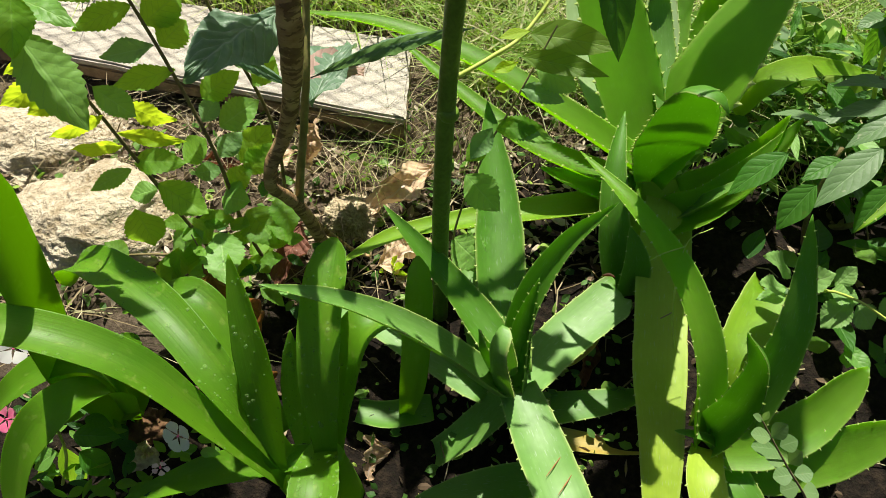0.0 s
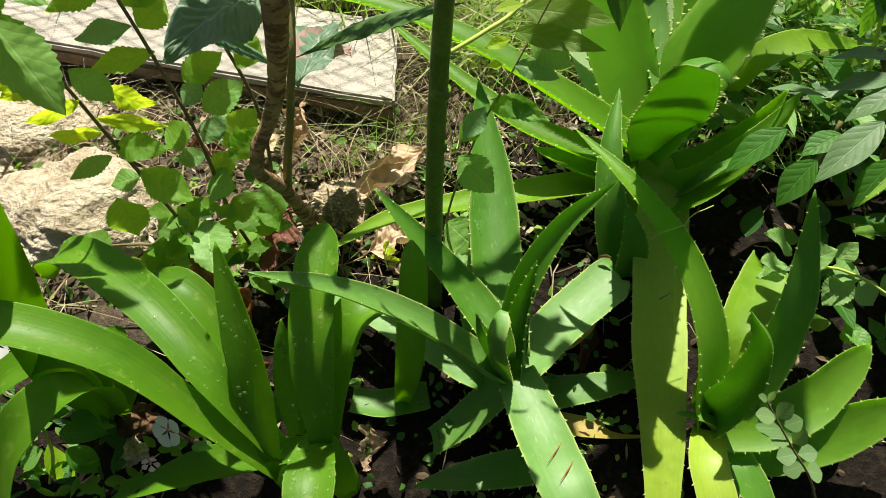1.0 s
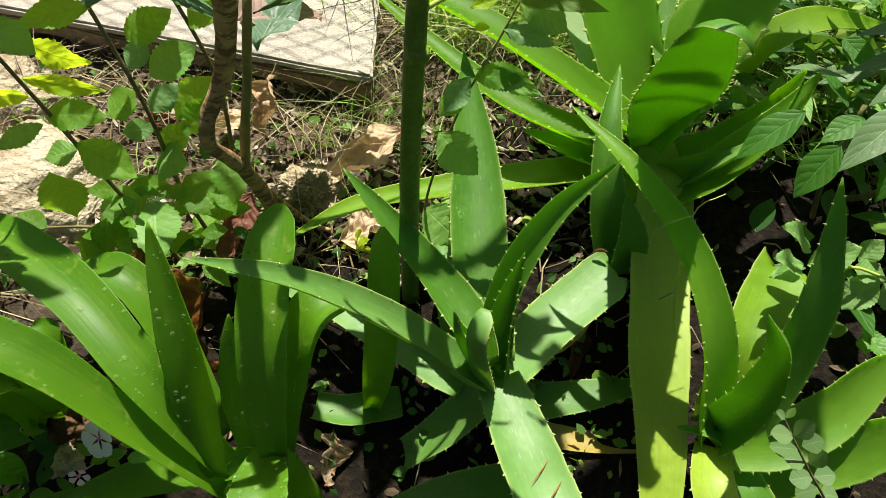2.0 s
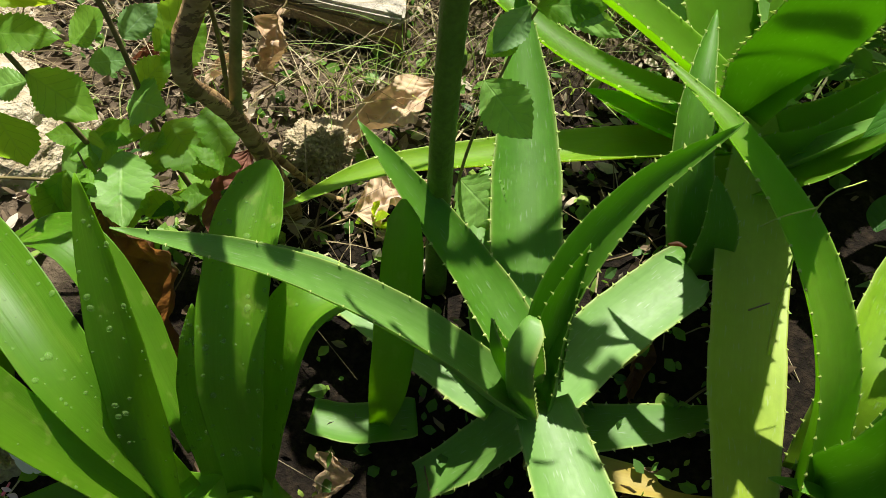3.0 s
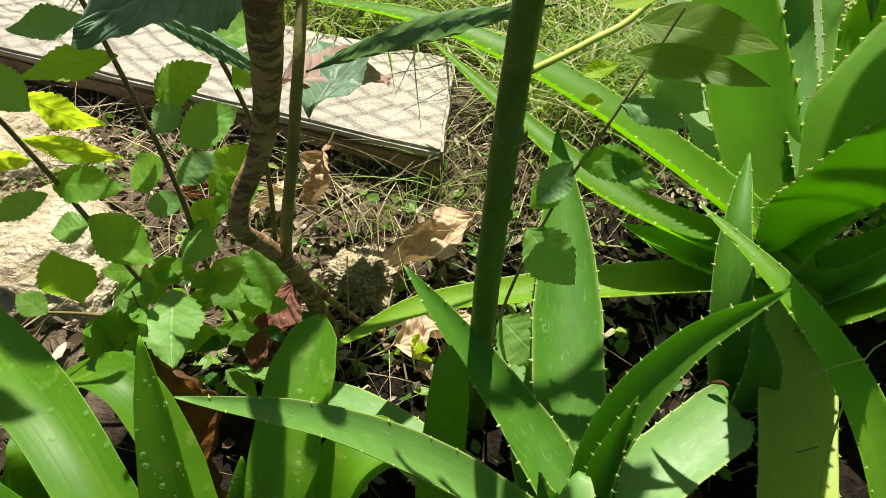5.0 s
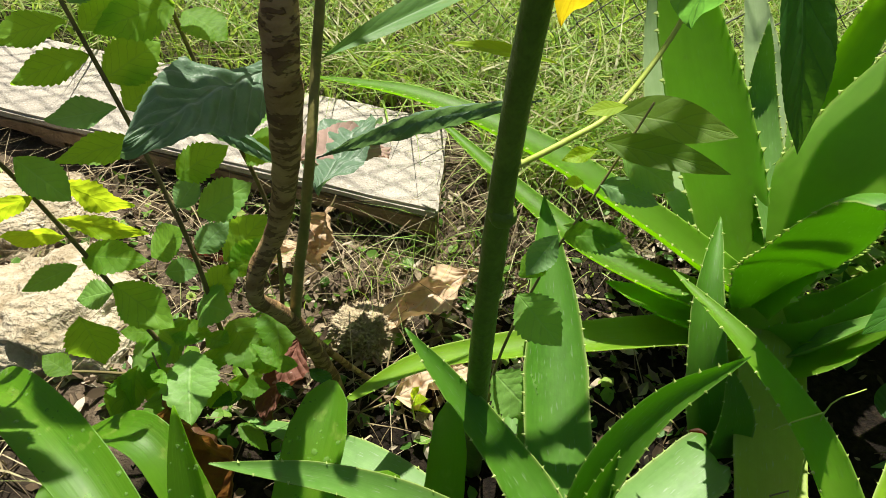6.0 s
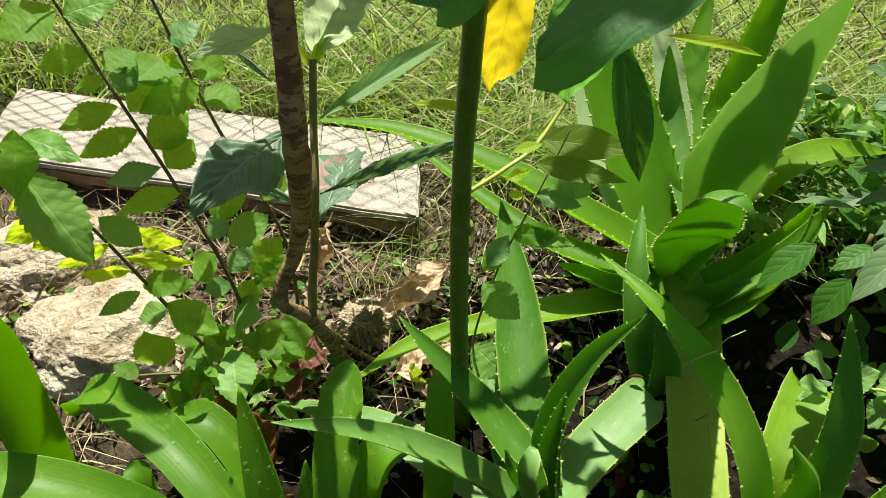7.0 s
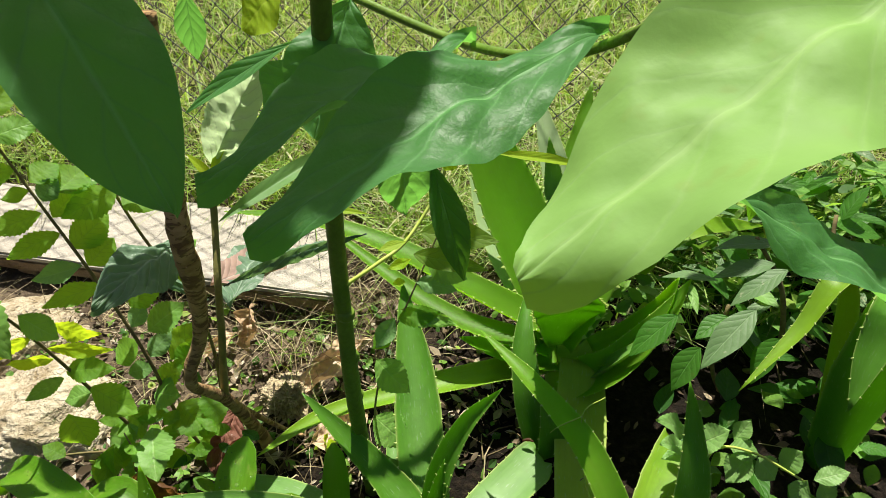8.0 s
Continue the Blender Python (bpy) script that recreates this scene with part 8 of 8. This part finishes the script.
boulder("stone", (-0.396, 0.418, 0.052), (0.021, 0.018, 0.016), 9.0, stone_grey, "small tan stone in dark soil", 0.3, sub=5)
boulder("pebble", (-0.441, 0.486, 0.065), (0.015, 0.014, 0.012), 7.0, pebble_mat, "smooth pale pebble on dark soil", 0.1, sub=3, category="pebble")


# ---- grass, straw, litter, weeds: too many to count ----
def blades(name, count, place, height, width, material, label, category, lean=0.5, seed=1, seg=4, droop=0.6):
    """Grass blades in one mesh: narrow strips that bend over."""
    rng = np.random.default_rng(seed)
    xy = place(rng, count)
    k = len(xy)
    z = np.array([ground_z(x, y) for x, y in xy]) - 0.004
    h = height * (0.45 + 0.9 * rng.random(k))
    a, sp = rng.random(k) * 2 * np.pi, lean * (0.3 + rng.random(k))
    w = width * (0.6 + 0.8 * rng.random(k))
    fa = rng.random(k) * np.pi
    verts, faces = np.zeros((k, seg + 1, 2, 3)), []
    for i in range(seg + 1):
        s = i / seg
        out = h * sp * s * s * (1 + droop * s)
        up = h * (s - 0.35 * sp * s * s * s)
        wd = w * (1 - s) ** 0.7 + 0.0002
        cx, cy = xy[:, 0] + np.cos(a) * out, xy[:, 1] + np.sin(a) * out
        for j, sg in enumerate((-0.5, 0.5)):
            verts[:, i, j, 0] = cx + sg * wd * np.cos(fa)
            verts[:, i, j, 1] = cy + sg * wd * np.sin(fa)
            verts[:, i, j, 2] = z + up
    idx = np.arange(k)[:, None] * (seg + 1) * 2
    quads = np.concatenate([idx + np.array([2 * i, 2 * i + 1, 2 * i + 3, 2 * i + 2]) for i in range(seg)], axis=1).reshape(-1, 4)
    me = bpy.data.meshes.new(name)
    me.from_pydata(verts.reshape(-1, 3), [], quads.tolist())
    return tagged(part(name, me, material), label, category, kind="stuff")


def in_slab(x, y, grow=0.0):
    q = SLAB.inverted() @ Vector((x, y, 0.1725))
    return abs(q.x) < 0.43 + grow and abs(q.y) < 0.106 + grow


def lawn_place(rng, n):
    pts = []
    while len(pts) < n:
        y = 1.0 + 3.2 * rng.random() ** 1.7
        x = rng.normal(0.1, 0.85) * (0.6 + 0.3 * y)
        back = 1.32 - 0.26 * (x + 0.445)
        if in_slab(x, y, 0.01) or (x < 0.0 and y < back) or (x >= 0 and y < 1.06 - 0.1 * x):
            continue
        if noise.noise((x * 3, y * 3, 4.0)) < -0.35 and rng.random() < 0.6:
            continue
        pts.append((x, y))
    return np.array(pts)


def tuft_place(rng, n):
    pts = []
    while len(pts) < n:
        x, y = rng.normal(-0.05, 0.12), rng.normal(0.90, 0.055)
        if not in_slab(x, y, -0.02) and 0.78 < y < 1.1 and -0.4 < x < 0.25:
            pts.append((x, y))
    return np.array(pts)


def left_place(rng, n):
    pts = []
    while len(pts) < n:
        x, y = rng.uniform(-1.1, -0.1), rng.uniform(0.5, 1.12)
        if y > 0.72 - 0.6 * (x + 0.35) and not in_slab(x, y, -0.04) and noise.noise((x * 6, y * 6, 9.0)) > -0.1:
            pts.append((x, y))
    return np.array(pts)


def right_place(rng, n):
    pts = []
    while len(pts) < n:
        x, y = rng.uniform(0.3, 1.5), rng.uniform(0.82, 1.3)
        pts.append((x, y))
    return np.array(pts)


blades("lawn", 21000, lawn_place, 0.14, 0.0062, grass_mat, "sunlit lawn of green and straw-coloured blades", "grass", 0.9, 1)
blades("lawn_straw", 7200, lawn_place, 0.11, 0.0030, straw_mat, "dry straw between the lawn's blades", "grass", 1.6, 2)
blades("dry_grass", 130, tuft_place, 0.11, 0.0014, straw_mat, "dry tangled grass in front of a concrete slab", "grass", 1.3, 3, 6)
blades("green_grass", 90, tuft_place, 0.08, 0.002, grass_mat, "thin green grass among dry stalks", "grass", 1.0, 4, 5)
blades("verge_grass", 520, left_place, 0.06, 0.0022, straw_mat, "short dry grass round pale boulders", "grass", 1.4, 5)
blades("straw_tuft", 36, lambda r, n: np.column_stack((r.normal(-0.53, 0.03, n), r.normal(0.60, 0.03, n))), 0.09, 0.0028, straw_mat, "bundle of dry straw under the lily leaves", "straw", 2.2, 7)
blades("side_grass", 1700, right_place, 0.11, 0.0045, grass_mat, "long green grass behind the bushes", "grass", 0.8, 6)


def scatter(name, count, place, size, ratio, material, label, category, lift=0.004, tilt=0.6, seed=1, high=0.0):
    """Small leaves or scraps strewn over the ground, joined in one mesh."""
    rng = np.random.default_rng(seed)
    xy = place(rng, count)
    verts, faces = [], []
    for x, y in xy:
        s = size * (0.4 + 1.1 * rng.random())
        m = pose(x, y, ground_z(x, y) + lift + high * rng.random(), *(tilt * 57 * rng.normal(0, 1, 2)), rng.random() * 360)
        w, c = s * ratio / 2, rng.normal(0, 0.25) * s
        b = len(verts)
        for q in ((0, -s / 2, 0), (-w, -s * 0.15, c * 0.5), (0, -s * 0.1, 0), (w, -s * 0.15, c * 0.5), (-w * 0.8, s * 0.2, c * 0.6), (0, s * 0.2, c * 0.2), (w * 0.8, s * 0.2, c * 0.6), (0, s / 2, c)):
            verts.append(m @ Vector(q))
        faces += [(b, b + 2, b + 1), (b, b + 3, b + 2), (b + 1, b + 2, b + 5, b + 4), (b + 2, b + 3, b + 6, b + 5), (b + 4, b + 5, b + 7), (b + 5, b + 6, b + 7)]
    me = bpy.data.meshes.new(name)
    me.from_pydata(verts, [], faces)
    return tagged(part(name, me, material), label, category, kind="stuff")


def bed_place(rng, n):
    return np.array([(rng.uniform(-1.1, 1.2), rng.uniform(0.1, 1.1)) for _ in range(n)])


def back_place(rng, n):
    pts = []
    while len(pts) < n:
        x, y = rng.uniform(-0.8, 0.3), rng.uniform(0.62, 1.05)
        if not in_slab(x, y, -0.03):
            pts.append((x, y))
    return np.array(pts)


def weed_place(rng, n):
    pts = []
    while len(pts) < n:
        x, y = rng.uniform(0.3, 1.4), rng.uniform(0.62, 1.12)
        if noise.noise((x * 4, y * 4, 3.0)) > -0.25 and rng.random() < (y - (0.6 if x > 0.85 else 0.76)) * 3:
            pts.append((x, y))
    return np.array(pts)


scatter("leaf_litter", 1500, bed_place, 0.016, 0.45, litter_mat, "brown crumbs of dead leaves on dark soil", "litter", seed=11)
scatter("back_litter", 1700, back_place, 0.022, 0.4, litter_pale, "dry brown leaf scraps and bark before a slab", "litter", seed=12, high=0.008)
scatter("ground_weeds", 800, back_place, 0.016, 0.7, weed_mat, "tiny green weeds on the bare bed", "weeds", seed=13, high=0.012)
scatter("side_weeds", 3600, weed_place, 0.034, 0.55, weed_mat, "dense low green weeds beside a large aloe", "weeds", seed=14, high=0.14)
scatter("front_weeds", 220, lambda r, n: np.array([(r.uniform(-0.12, 0.3), r.uniform(0.3, 0.6)) for _ in range(n)]), 0.014, 0.7, weed_mat, "tiny dark green weeds under the aloes", "weeds", seed=15, high=0.015)


def twigs(name, count, place, length, radius, material, label, seed):
    rng = np.random.default_rng(seed)
    verts, faces = [], []
    for x, y in place(rng, count):
        a, l = rng.random() * 6.283, length * (0.4 + rng.random())
        z = ground_z(x, y) + 0.006
        d, r = Vector((math.cos(a), math.sin(a), rng.normal(0, 0.15))), radius * (0.6 + 0.8 * rng.random())
        side = Vector((-math.sin(a), math.cos(a), 0))
        mid = Vector((x, y, z + 0.01 * rng.random())) + side * l * rng.normal(0, 0.08)
        b = len(verts)
        for c in (Vector((x, y, z)) - d * l / 2, mid, Vector((x, y, z)) + d * l / 2):
            for k in range(3):
                verts.append(c + r * (math.cos(k * 2.094) * side + math.sin(k * 2.094) * Vector((0, 0, 1))))
        for s in (0, 3):
            for k in range(3):
                p, q = b + s + k, b + s + (k + 1) % 3
                faces.append((p, q, q + 3, p + 3))
    me = bpy.data.meshes.new(name)
    me.from_pydata(verts, [], faces)
    return tagged(part(name, me, material), label, "twigs", kind="stuff")


twigs("twig_litter", 230, back_place, 0.07, 0.0011, straw_mat, "thin dry twigs and stalks strewn over the bed", 21)
twigs("bed_twigs", 260, bed_place, 0.06, 0.0012, straw_mat, "thin dry stalks on dark soil", 22)
